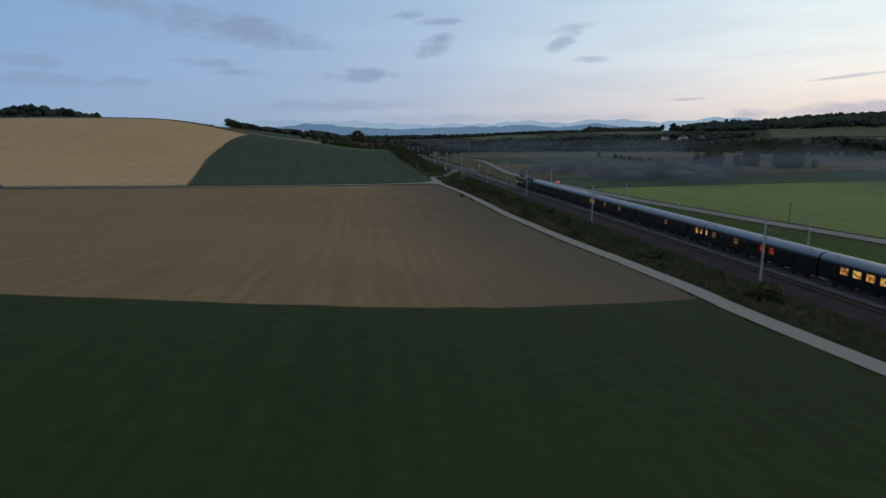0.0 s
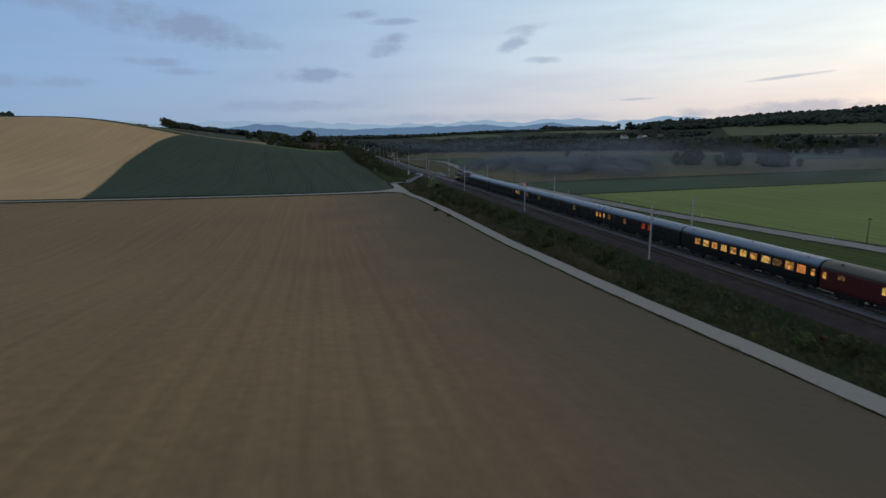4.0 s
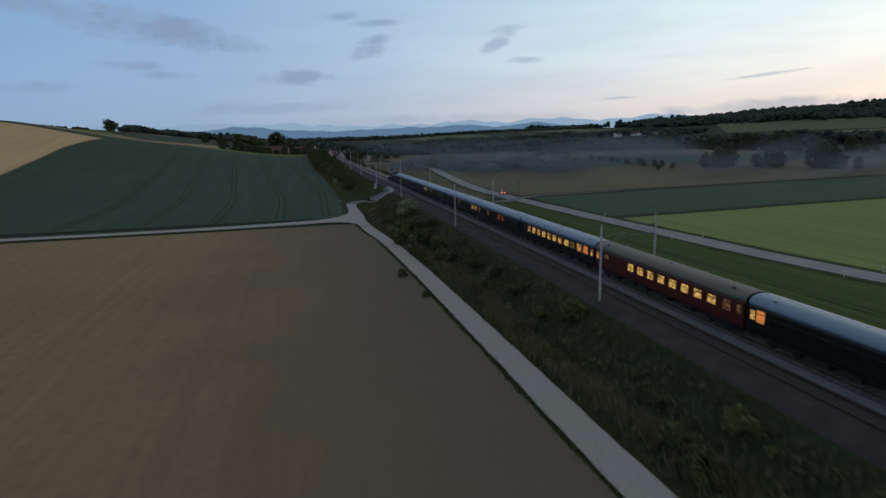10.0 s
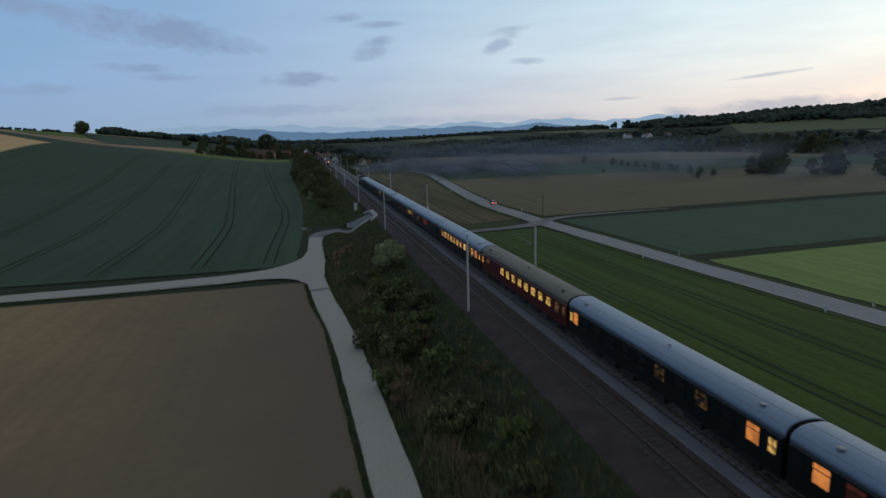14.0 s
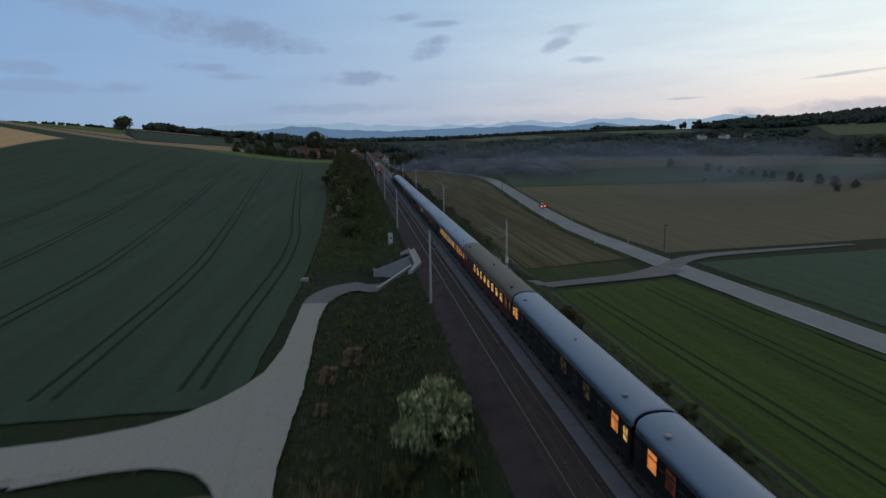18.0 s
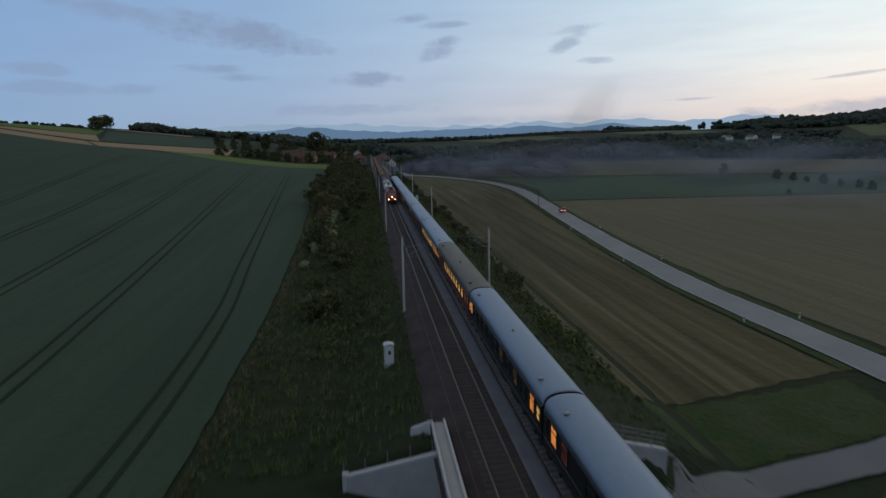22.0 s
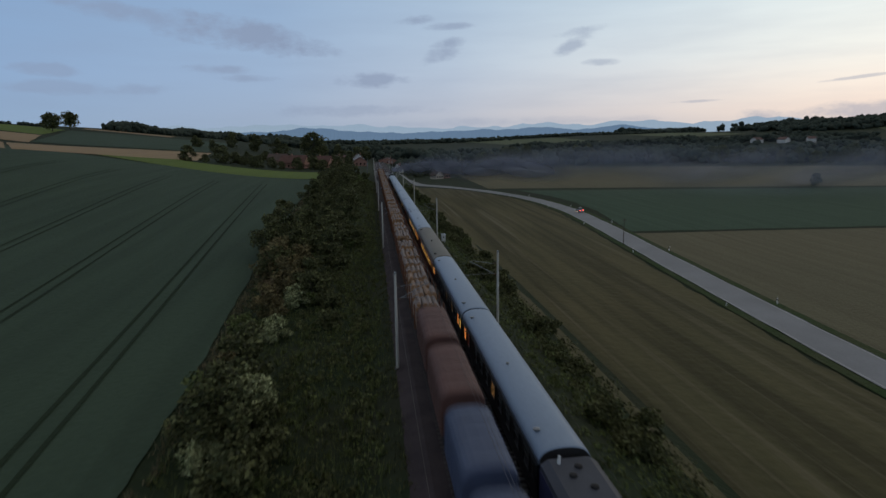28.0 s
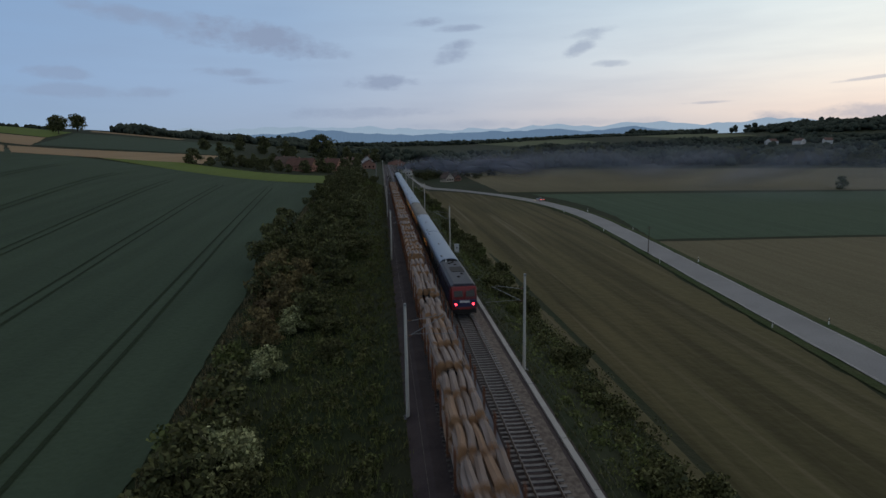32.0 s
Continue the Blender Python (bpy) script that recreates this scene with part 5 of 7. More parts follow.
def bank_engine():
    """The engine at the rear: a broad flat dark roof, navy sides, and a red cab end with tail lamps."""
    e = thing("rear_engine", "dark flat-roofed rear engine with red cab end and glowing tail lamps", "locomotive")
    h = 6.7
    side = [(-1.40, 1.0), (1.40, 1.0), (1.46, 1.3), (1.46, 3.30), (-1.46, 3.30), (-1.46, 1.3)]
    g = Geo()
    g.prism(side, -h + 1.9, h)
    part("body", g, M["loco_blue"], e)
    g = Geo()
    cab = lambda k, zt: [(-1.40 * k, 1.0), (1.40 * k, 1.0), (1.46 * k, 1.3), (1.46 * k, 2.2), (1.40 * k, zt), (-1.40 * k, zt), (-1.46 * k, 2.2), (-1.46 * k, 1.3)]
    g.loft([[(x, -h - (0.0 if z < 2.4 else -0.42), z) for x, z in cab(0.93, 3.40)], [(x, -h + 0.55, z) for x, z in cab(1.0, 3.46)], [(x, -h + 1.9, z) for x, z in cab(1.0, 3.46)]])
    cb = part("cab", g, M["loco_red_dark"], e, "dark red painted cab end")
    g = Geo()
    g.prism([(-1.44, 3.30), (1.44, 3.30), (1.40, 3.52), (1.02, 3.76), (-1.02, 3.76), (-1.40, 3.52)], -h + 0.75, h + 0.05)
    rf = part("roof", g, M["roof_slab"], e)
    g = Geo()
    g.box(-0.62, 0.98, 0.2, 3.0, 3.755, 3.80, 0.01)
    part("grille", g, M["under"], rf, "dark rectangular cooling grille")
    for x, y in ((-0.3, 5.2), (0.35, 4.2), (0.5, -1.0), (-0.1, -2.6), (0.2, 5.9)):
        g = Geo()
        g.lathe([(3.75, 0.20), (3.86, 0.18), (3.90, 0.05)], "z", 10, (x, y, 0))
        part("roof_vent", g, M["under"], rf)
    g = Geo()
    g.tube((-0.62, h - 0.4, 3.75), (-0.62, h - 0.4, 4.15), 0.09, 0.07)
    part("horn", g, M["white_paint"], rf, "small pale horn")
    for q in (-0.66, 0.66):
        g = Geo()
        ya, yb = -h + 0.0, -h + 0.42
        o = 0.03
        g.add([(q - 0.5, ya - o, 2.46), (q + 0.5, ya - o, 2.46), (q + 0.47, yb - o, 3.22), (q - 0.47, yb - o, 3.22), (q - 0.5, ya + o, 2.46), (q + 0.5, ya + o, 2.46), (q + 0.47, yb + o, 3.22), (q - 0.47, yb + o, 3.22)], [(0, 1, 2, 3), (7, 6, 5, 4), (0, 4, 5, 1), (2, 6, 7, 3), (0, 3, 7, 4), (1, 5, 6, 2)])
        part("windscreen", g, M["pane_dark"], cb, "dark cab windscreen")
    g = Geo()
    g.box(-1.30, 1.30, -h - 0.03, -h + 0.02, 1.30, 2.12, 0.01)
    part("nose_band", g, M["loco_blue"], cb, "navy blue nose band")
    g = Geo()
    g.box(-0.55, 0.55, -h - 0.05, -h - 0.03, 1.78, 2.02)
    part("nose_plate", g, M["white_paint"], cb, "pale plate with unreadable marks")
    for q in (-0.98, 0.98):
        g = Geo()
        g.lathe([(-h - 0.03, 0.12), (-h - 0.08, 0.12), (-h - 0.11, 0.07)], "y", 14, (q, 0, 1.62))
        part("tail_lamp", g, M["lamp_red"], cb, "glowing red tail lamp")
        g = Geo()
        g.tube((q * 0.9, -h, 1.06), (q * 0.9, -h - 0.5, 1.06), 0.1)
        g.tube((q * 0.9, -h - 0.5, 1.06), (q * 0.9, -h - 0.58, 1.06), 0.26)
        part("buffer", g, M["under"], e)
        for k in range(4):
            g = Geo()
            g.box(min(q * 1.485, q * 1.50), max(q * 1.485, q * 1.50), -4.2 + k * 2.3, -2.7 + k * 2.3, 2.35, 3.0)
            part("side_louvre", g, M["under"], e)
    g = Geo()
    g.box(-1.3, 1.3, -h - 0.05, h, 0.55, 1.02, 0.04)
    part("underframe", g, M["under"], e)
    for s in (-1, 1):
        bogie("bogie", e, s * h * 0.56, 0.55, 2.7)
    MOVING.append((e, TRACKS["east"], R0 - 2 * TAIL - 7.1, SPEED))


# ------------------------------------------------------------------ the goods train
def flat_under(parent, length):
    g = Geo()
    g.box(-1.3, 1.3, -length / 2, length / 2, 0.98, 1.2, 0.04)
    g.box(-0.3, 0.3, -length / 2 + 1, length / 2 - 1, 0.6, 1.0, 0.04)
    part("underframe", g, M["under"], parent)
    for s in (-1, 1):
        bogie("bogie", parent, s * (length / 2 - (2.6 if length > 10 else 1.7)), 0.46, 1.8 if length > 10 else 1.1)
        g = Geo()
        for b in (-0.875, 0.875):
            g.tube((b, s * length / 2, 1.06), (b, s * (length / 2 + 0.55), 1.06), 0.09)
            g.tube((b, s * (length / 2 + 0.55), 1.06), (b, s * (length / 2 + 0.62), 1.06), 0.24)
        part("buffer_pair", g, M["under"], parent)


def tank_wagon(length=13.0):
    w = thing("tank_wagon", "white tank wagon with a dark dome and walkway", "tank wagon", "wagons of the goods train")
    flat_under(w, length)
    g = Geo()
    h = length / 2 - 0.5
    g.lathe([(-h, 0.3), (-h + 0.12, 0.95), (-h + 0.5, 1.38), (h - 0.5, 1.38), (h - 0.12, 0.95), (h, 0.3)], "y", 24, (0, 0, 2.65))
    part("barrel", g, M["tank_white"], w)
    g = Geo()
    g.lathe([(3.95, 0.45), (4.2, 0.42), (4.26, 0.2)], "z", 14, (0, 0.4, 0))
    part("dome", g, M["roof_dark"], w)
    g = Geo()
    g.box(-0.5, 0.5, -h + 1.2, h - 1.2, 4.02, 4.07)
    part("walkway", g, M["roof_dark"], w)
    for s in (-1, 1):
        for k in (-1, 1):
            g = Geo()
            g.box(s * 1.05 - 0.12, s * 1.05 + 0.12, k * h * 0.55 - 0.15, k * h * 0.55 + 0.15, 1.18, 2.0, 0.02)
            part("saddle", g, M["under"], w)
    return w


def covered_wagon(label, paint, length=15.0, ribs=9, round_top=True):
    w = thing("covered_wagon", label, "goods wagon", "wagons of the goods train")
    flat_under(w, length)
    h = length / 2 - 0.25
    g = Geo()
    n = 12
    arc = [(1.40 * math.copysign(abs(math.cos(math.pi * i / n)) ** 0.6, math.cos(math.pi * i / n)), 3.0 + 1.05 * math.sin(math.pi * i / n) ** 0.7) for i in range(n + 1)]
    prof = [(-1.40, 1.22), (1.40, 1.22)] + arc
    small = [(x * 0.96, 1.22 + (z - 1.22) * 0.97) for x, z in prof]
    g.loft([[(x, y, z) for x, z in p] for y, p in ((-h, small), (-h + 0.2, prof), (h - 0.2, prof), (h, small))])
    part("hood", g, paint, w)
    for k in range(ribs):
        y = -h + 0.6 + k * (2 * h - 1.2) / (ribs - 1)
        g = Geo()
        big = [(x * 1.018, 1.2 + (z - 1.2) * 1.012) for x, z in prof]
        g.prism(big, y - 0.05, y + 0.05)
        part("hoop", g, paint, w)
    return w


def log_wagon(seed, length=19.5):
    """Bays of short crooked logs between rusty stanchions, their cut ends standing out unevenly."""
    rng = random.Random(seed)
    w = thing("log_wagon", "flat wagon stacked with crooked logs between rusty stanchions", "log wagon", "log wagons of the goods train")
    flat_under(w, length)
    n = 5 if seed % 3 else 4
    span = (length - 1.0) / n
    n8 = 7
    for k in range(n):
        y0, y1 = -length / 2 + 0.5 + k * span + 0.12, -length / 2 + 0.5 + (k + 1) * span - 0.12
        z = 1.45 - rng.uniform(0, 0.38)
        for layer in range(6):
            x = -1.30 + (0.14 if layer % 2 else 0.0) + rng.uniform(0, 0.08)
            while x < 1.1:
                r = rng.uniform(0.20, 0.33)
                x += r
                if x + r > 1.34:
                    break
                top = layer == 5
                if (top and abs(x) > 0.95) or (layer < 4 and abs(x) < 0.8):
                    x += r
                    continue
                e0, e1 = rng.uniform(-0.42, 0.55), rng.uniform(-0.6, 0.3)
                sway, hump, slip = rng.uniform(-0.12, 0.12), rng.uniform(-0.06, 0.14), rng.uniform(-0.16, 0.16)
                rings = []
                for u in (0.0, 0.33, 0.67, 1.0):
                    bow = 4 * u * (1 - u)
                    cx, cy, cz = x + slip * (u - 0.5) + sway * bow, y0 + e0 + (y1 + e1 - y0 - e0) * u, z + hump * bow
                    rr = r * (1.06 - 0.22 * u)
                    rings.append([(cx + rr * math.cos(2 * math.pi * i / n8), cy, cz + rr * math.sin(2 * math.pi * i / n8)) for i in range(n8)])
                g = Geo()
                g.loft(rings, False)
                g.mi = 1
                g.f += [tuple(range(n8))[::-1], tuple(range(3 * n8, 4 * n8))]
                g.m += [1, 1]
                part("log", g, [M["log_fresh"] if rng.random() < 0.14 else M["bark"], M["log_end"]], w)
                x += r + 0.015
            z += 0.40
    for k in range(n + 1):
        y = -length / 2 + 0.5 + k * span
        g = Geo()
        for s in (-1, 1):
            g.box(s * 1.42 - 0.06, s * 1.42 + 0.06, y - 0.09, y + 0.09, 1.2, 3.7, 0.015)
        g.box(-1.42, 1.42, y - 0.09, y + 0.09, 1.2, 1.3)
        part("stanchion", g, M["rust"], w)
    return w


def build_goods_train():
    e = electric_engine("goods_engine", "red electric engine with three bright headlamps", 19.0, M["loco_red"], M["roof_dark"], -1)
    x = TRACKS["west"]
    y = F0 + 0.2
    MOVING.append((e, x, y + 9.5, F_SPEED))
    y += 19.3
    for maker, ln in ((lambda: tank_wagon(13.0), 13.0), (lambda: covered_wagon("greyish cream covered wagon with ribbed hood", M["wagon_grey"], 15.0), 15.0),
                      (lambda: covered_wagon("short blue hood wagon", M["wagon_blue"], 7.2, 5), 7.2), (lambda: covered_wagon("short blue hood wagon", M["wagon_blue"], 7.2, 5), 7.2),
                      (lambda: covered_wagon("short oxide brown covered wagon with ribbed hood", M["wagon_brown"], 9.2, 6), 9.2),
                      (lambda: covered_wagon("short oxide brown covered wagon with ribbed hood", M["wagon_brown"], 9.2, 6), 9.2)):
        w = maker()
        MOVING.append((w, x, y + ln / 2 + 0.62, F_SPEED))
        y += ln + 1.24
    kinds = [log_wagon(k) for k in (1, 2, 3)]
    for k in range(14):
        w = kinds[k] if k < 3 else copy_thing(kinds[k % 3], pose(0, 0, 0))
        MOVING.append((w, x, y + 19.5 / 2 + 0.62, F_SPEED))
        y += 19.5 + 1.24


build_evening_train()
build_steam_engine()
bank_engine()
build_goods_train()


# ------------------------------------------------------------------ plants
def leaves_mesh(name, lumps, per_lump, size, material, seed, flat=0.75):
    """A crown of loose leaf sprays: small bent quads scattered through the shells of the lumps."""
    rng = np.random.RandomState(seed)
    C = np.array([l[:3] for l in lumps], float)
    R = np.array([l[3] for l in lumps], float)
    n = len(lumps) * per_lump
    k = np.repeat(np.arange(len(lumps)), per_lump)
    d = rng.normal(size=(n, 3))
    d /= np.linalg.norm(d, axis=1)[:, None]
    rr = R[k] * (1 - 0.55 * rng.rand(n) ** 2.2)
    P = C[k] + d * rr[:, None] * np.array([1, 1, flat])
    P += rng.normal(size=(n, 3)) * 0.05 * R[k][:, None]
    a = rng.normal(size=(n, 3)) * 0.8 + d * 0.2
    a /= np.linalg.norm(a, axis=1)[:, None]
    b = np.cross(d + rng.normal(size=(n, 3)) * 0.7, a)
    b /= np.linalg.norm(b, axis=1)[:, None] + 1e-9
    s = size * (0.55 + 0.9 * rng.rand(n))[:, None]
    V = np.stack([P - a * s, P - b * s * 0.55 + d * s * 0.15, P + a * s * 1.1 - d * s * 0.25, P + b * s * 0.55 + d * s * 0.15], 1).reshape(-1, 3)
    F = np.arange(4 * n).reshape(n, 4)
    me = bpy.data.meshes.new(name)
    me.vertices.add(4 * n)
    me.vertices.foreach_set("co", V.ravel())
    me.loops.add(4 * n)
    me.loops.foreach_set("vertex_index", F.ravel())
    me.polygons.add(n)
    me.polygons.foreach_set("loop_start", np.arange(0, 4 * n, 4))
    me.materials.append(material)
    me.update(calc_edges=True)
    return me


def make_tree(seed, h, spread, material, per=42, lumps=34, leaf=0.42, label="", category="tree", group="", trunk=0.32, bare=0.22):
    """A tree of height h: tapered trunk with limbs and an uneven crown."""
    rng = random.Random(seed)
    t = thing("tree", label, category, group)
    g = Geo()
    top = h * 0.72
    pts = [Vector((0, 0, -0.4)), Vector((rng.uniform(-.2, .2), rng.uniform(-.2, .2), h * 0.3)), Vector((rng.uniform(-.4, .4), rng.uniform(-.4, .4), top))]
    g.tube(pts[0], pts[1], trunk, trunk * 0.72, 7)
    g.tube(pts[1], pts[2], trunk * 0.72, trunk * 0.2, 7)
    L = []
    for k in range(lumps):
        u = (k + 0.5) / lumps
        z = h * (bare + (0.97 - bare) * u)
        prof = math.sin(math.pi * min(1, 0.12 + 0.86 * u)) ** 0.7
        r = spread * prof * math.sqrt(rng.random()) * rng.uniform(0.75, 1.12)
        a = rng.uniform(0, 2 * math.pi)
        c = Vector((r * math.cos(a), r * math.sin(a), z * rng.uniform(0.94, 1.04)))
        L.append((*c, spread * rng.uniform(0.22, 0.40)))
        if k % 4 == 0:
            st = pts[1].lerp(pts[2], rng.uniform(0, 0.8))
            g.tube(st, st.lerp(c, 0.85), trunk * 0.28, trunk * 0.07, 5)
    part("trunk", g, M["trunk"], t)
    part("crown", leaves_mesh("crown", L, per, leaf, material, seed), material, t)
    return t


def make_bush(seed, h, spread, material, per=70, lumps=16, leaf=0.16, label="", category="bush", group="", stems=5):
    rng = random.Random(seed)
    t = thing("bush", label, category, group)
    g = Geo()
    L = []
    for k in range(lumps):
        a, r = rng.uniform(0, 2 * math.pi), spread * math.sqrt(rng.random()) * 0.75
        z = h * rng.uniform(0.22, 0.86) * (1 - 0.35 * (r / spread) ** 2)
        c = Vector((r * math.cos(a), r * math.sin(a), z))
        L.append((*c, min(h, spread) * rng.uniform(0.22, 0.42)))
        if k < stems:
            g.tube((c.x * 0.15, c.y * 0.15, -0.3), c * 0.9, 0.05, 0.015, 5)
    part("stem", g, M["trunk"], t)
    part("foliage", leaves_mesh("foliage", L, per, leaf, material, seed), material, t)
    return t


def set_down(ob, x, y, turn=0.0, size=1.0, sink=0.0, first=[]):
    """Stands a first-built plant, or a copy of it, on the ground."""
    m = pose(x, y, gz(x, y) - sink, 0, 0, turn)
    if ob in first:
        c = copy_thing(ob, m)
        c.scale = (size,) * 3
        return c
    first.append(ob)
    ob.matrix_basis = m
    ob.scale = (size,) * 3
    return ob


def build_hedges():
    rng = random.Random(11)
    LBL = "dark leafy bush on the railway bank"
    dark = [make_bush(20 + k, 2.6, 1.9, M["leaf"], 90, 16, 0.17, LBL, "bush", "bushes along the line") for k in range(4)]
    light = [make_bush(30 + k, 2.2, 1.7, M["leaf_light"], 90, 14, 0.16, "light green willow bush on the railway bank", "bush", "bushes along the line") for k in range(2)]
    elder = [make_bush(40 + k, 3.2, 2.3, M["leaf_elder"], 120, 18, 0.15, "pale flowering elder bush on the bank", "bush", "flowering elders") for k in range(2)]
    dry = [make_bush(50 + k, 2.4, 1.0, M["leaf_dry"], 80, 12, 0.14, "dry brown shrub in long grass", "shrub", "dry shrubs") for k in range(2)]
    big = [make_tree(60 + k, 6.5, 2.9, M["leaf"], 70, 26, 0.24, "leafy hedge tree beside the wheat", "tree", "hedge trees", 0.14, 0.1) for k in range(3)]
    # lane side, south of the underpass
    y = -40.0
    while y < 252:
        lo, hi = float(path_x(y)) + 3.2, -7.6
        for _ in range(2):
            if rng.random() < (0.72 if y > 95 else 0.25):
                x = rng.uniform(lo, hi)
                pick = rng.random()
                kind = dark if pick < 0.48 else light if pick < 0.74 else dry
                set_down(rng.choice(kind), x, y + rng.uniform(-2, 2), rng.uniform(0, 360), rng.uniform(0.45, 0.95))
        y += rng.uniform(4.2, 7.5)
    for x, y, s in ((-12.5, 232, 1.25), (-14.5, 226, 1.2), (-11.0, 222, 1.1), (-13, 215, 1.2), (-15.5, 207, 1.0), (-10.5, 209, 1.15), (-12.0, 241, 1.1), (-9.5, 236, 1.0), (-16.0, 218, 1.0), (-12.5, 198, 1.0), (-9.2, 226, 1.1)):
        set_down(rng.choice(dark + light), x, y, rng.uniform(0, 360), s)
    set_down(make_bush(44, 4.3, 2.9, M["leaf_elder"], 150, 44, 0.15, "upright bush in pale blossom on the railway bank", "bush", "flowering elders", 9), -8.8, 252.8, 20)
    tall = make_bush(58, 3.4, 1.0, M["plume"], 110, 16, 0.13, "tall clump of dry tan grass on the bank", "dry grass", "dry clumps")
    for x, y, k in ((-14.6, 270.5, 1.0), (-16.7, 266.5, 0.9), (-17.0, 260.5, 0.6)):
        set_down(tall, x, y, 40 * k, k)
    for x, y in ((-14.3, 207), (-15.2, 203), (-13.3, 176), (-12.6, 160)):
        set_down(rng.choice(dry), x, y, rng.uniform(0, 360), rng.uniform(0.9, 1.15))
    # the hedge beyond the underpass
    for k in range(84):
        y = rng.uniform(345, 640)
        edge = np.interp(y, [335, 390, 420, 470, 640], [-17, -20.5, -23.5, -25.5, -28])
        near = np.interp(y, [335, 372, 430, 640], [-13, -14, -11.5, -9])
        x = rng.uniform(edge, near)
        pick = rng.random()
        if pick < 0.32 and y > 385 and x < -14:
            set_down(rng.choice(big), x, y, rng.uniform(0, 360), rng.uniform(0.65, 1.1))
        else:
            set_down(rng.choice(dark + light[:1]), x, y, rng.uniform(0, 360), rng.uniform(0.8, 1.45))
    for k in range(26):
        y = rng.uniform(430, 640)
        set_down(rng.choice(big), rng.uniform(np.interp(y, [430, 640], [-25, -30]), -12), y, rng.uniform(0, 360), rng.uniform(0.7, 1.05))
    for x, y, s in ((-18.0, 412.5, 0.85), (-17.0, 398.5, 0.8), (-18.8, 394.5, 0.85), (-17.2, 424, 0.9), (-17.6, 397.0, 1.05), (-19.0, 389.0, 0.7), (-20.3, 376, 0.5)):
        set_down(elder[0] if s > 0.8 else elder[1], x, y, rng.uniform(0, 360), s)
    set_down(big[1], -23.5, 462, 40, 1.3)
    set_down(big[0], -24.5, 455, 10, 1.1)
    warm = make_tree(66, 5.6, 2.9, M["leaf_warm"], 80, 26, 0.22, "brownish leafy tree in the hedge beside wheat", "tree", "hedge trees", 0.13, 0.08)
    for x, y, s in ((-20.8, 436, 1.05), (-19.3, 430, 0.9), (-18.2, 441, 0.8), (-21.8, 446, 0.85), (-19.8, 420, 0.75), (-20.3, 405, 0.6)):
        set_down(warm, x, y, rng.uniform(0, 360), s)
    for y in np.arange(425, 445, 5):
        set_down(dry[0], -21.5 + rng.uniform(-1, 1), float(y), rng.uniform(0, 360), 1.2)
    # the valley side of the bank
    for k in range(64):
        y = rng.uniform(328, 620)
        x = rng.uniform(9.0, 14.8)
        if y < 345 or rng.random() < 0.85:
            set_down(rng.choice(dark + light[:1]), x, y, rng.uniform(0, 360), rng.uniform(0.55, 1.2))
    for k in range(14):
        y = rng.uniform(150, 300)
        set_down(rng.choice(dark), rng.uniform(9.5, 13.5), y, rng.uniform(0, 360), rng.uniform(0.3, 0.7))
    # young plants at the edge of the bare field
    set_down(dark[1], -20.9, 190.5, 0, 0.5)
    set_down(dark[2], -19.8, 178.0, 0, 0.35)


def tufts(name, n, region, h, material, label, seed):
    """Long grass: bent blades in tufts, in one mesh."""
    rng = np.random.RandomState(seed)
    X, Y = region(rng, n)
    Z = ground_z(X, Y)
    k = 7
    X, Y, Z = (np.repeat(v, k) for v in (X, Y, Z))
    n *= k
    a = rng.rand(n) * 2 * np.pi
    hh = h * (0.4 + 0.8 * rng.rand(n))
    lean = hh * rng.uniform(0.2, 0.8, n)
    wd = 0.02 + 0.03 * rng.rand(n)
    X, Y = X + rng.normal(size=n) * 0.16, Y + rng.normal(size=n) * 0.16
    ca, sa = np.cos(a), np.sin(a)
    V = np.stack([np.stack([X - sa * wd, Y + ca * wd, Z - 0.05], 1), np.stack([X + sa * wd, Y - ca * wd, Z - 0.05], 1),
                  np.stack([X + ca * lean, Y + sa * lean, Z + hh], 1)], 1).reshape(-1, 3)
    me = bpy.data.meshes.new(name)
    me.from_pydata(V.tolist(), [], np.arange(3 * n).reshape(n, 3).tolist())
    me.materials.append(material)
    tagged(new(name, me), label, "grass", kind="stuff")


def scrub(name, n, region, size, per, leaf, material, label, seed):
    """Low undergrowth over a stretch of bank, in one mesh of leaf sprays."""
    rng = np.random.RandomState(seed)
    X, Y = region(rng, n)
    Z = ground_z(X, Y)
    R = size * (0.35 + 0.9 * rng.rand(n) ** 2)
    lumps = np.stack([X, Y, Z + R * 0.35, R], 1)
    tagged(new(name, leaves_mesh(name, lumps, per, leaf, material, seed, 0.9)), label, "undergrowth", kind="stuff")


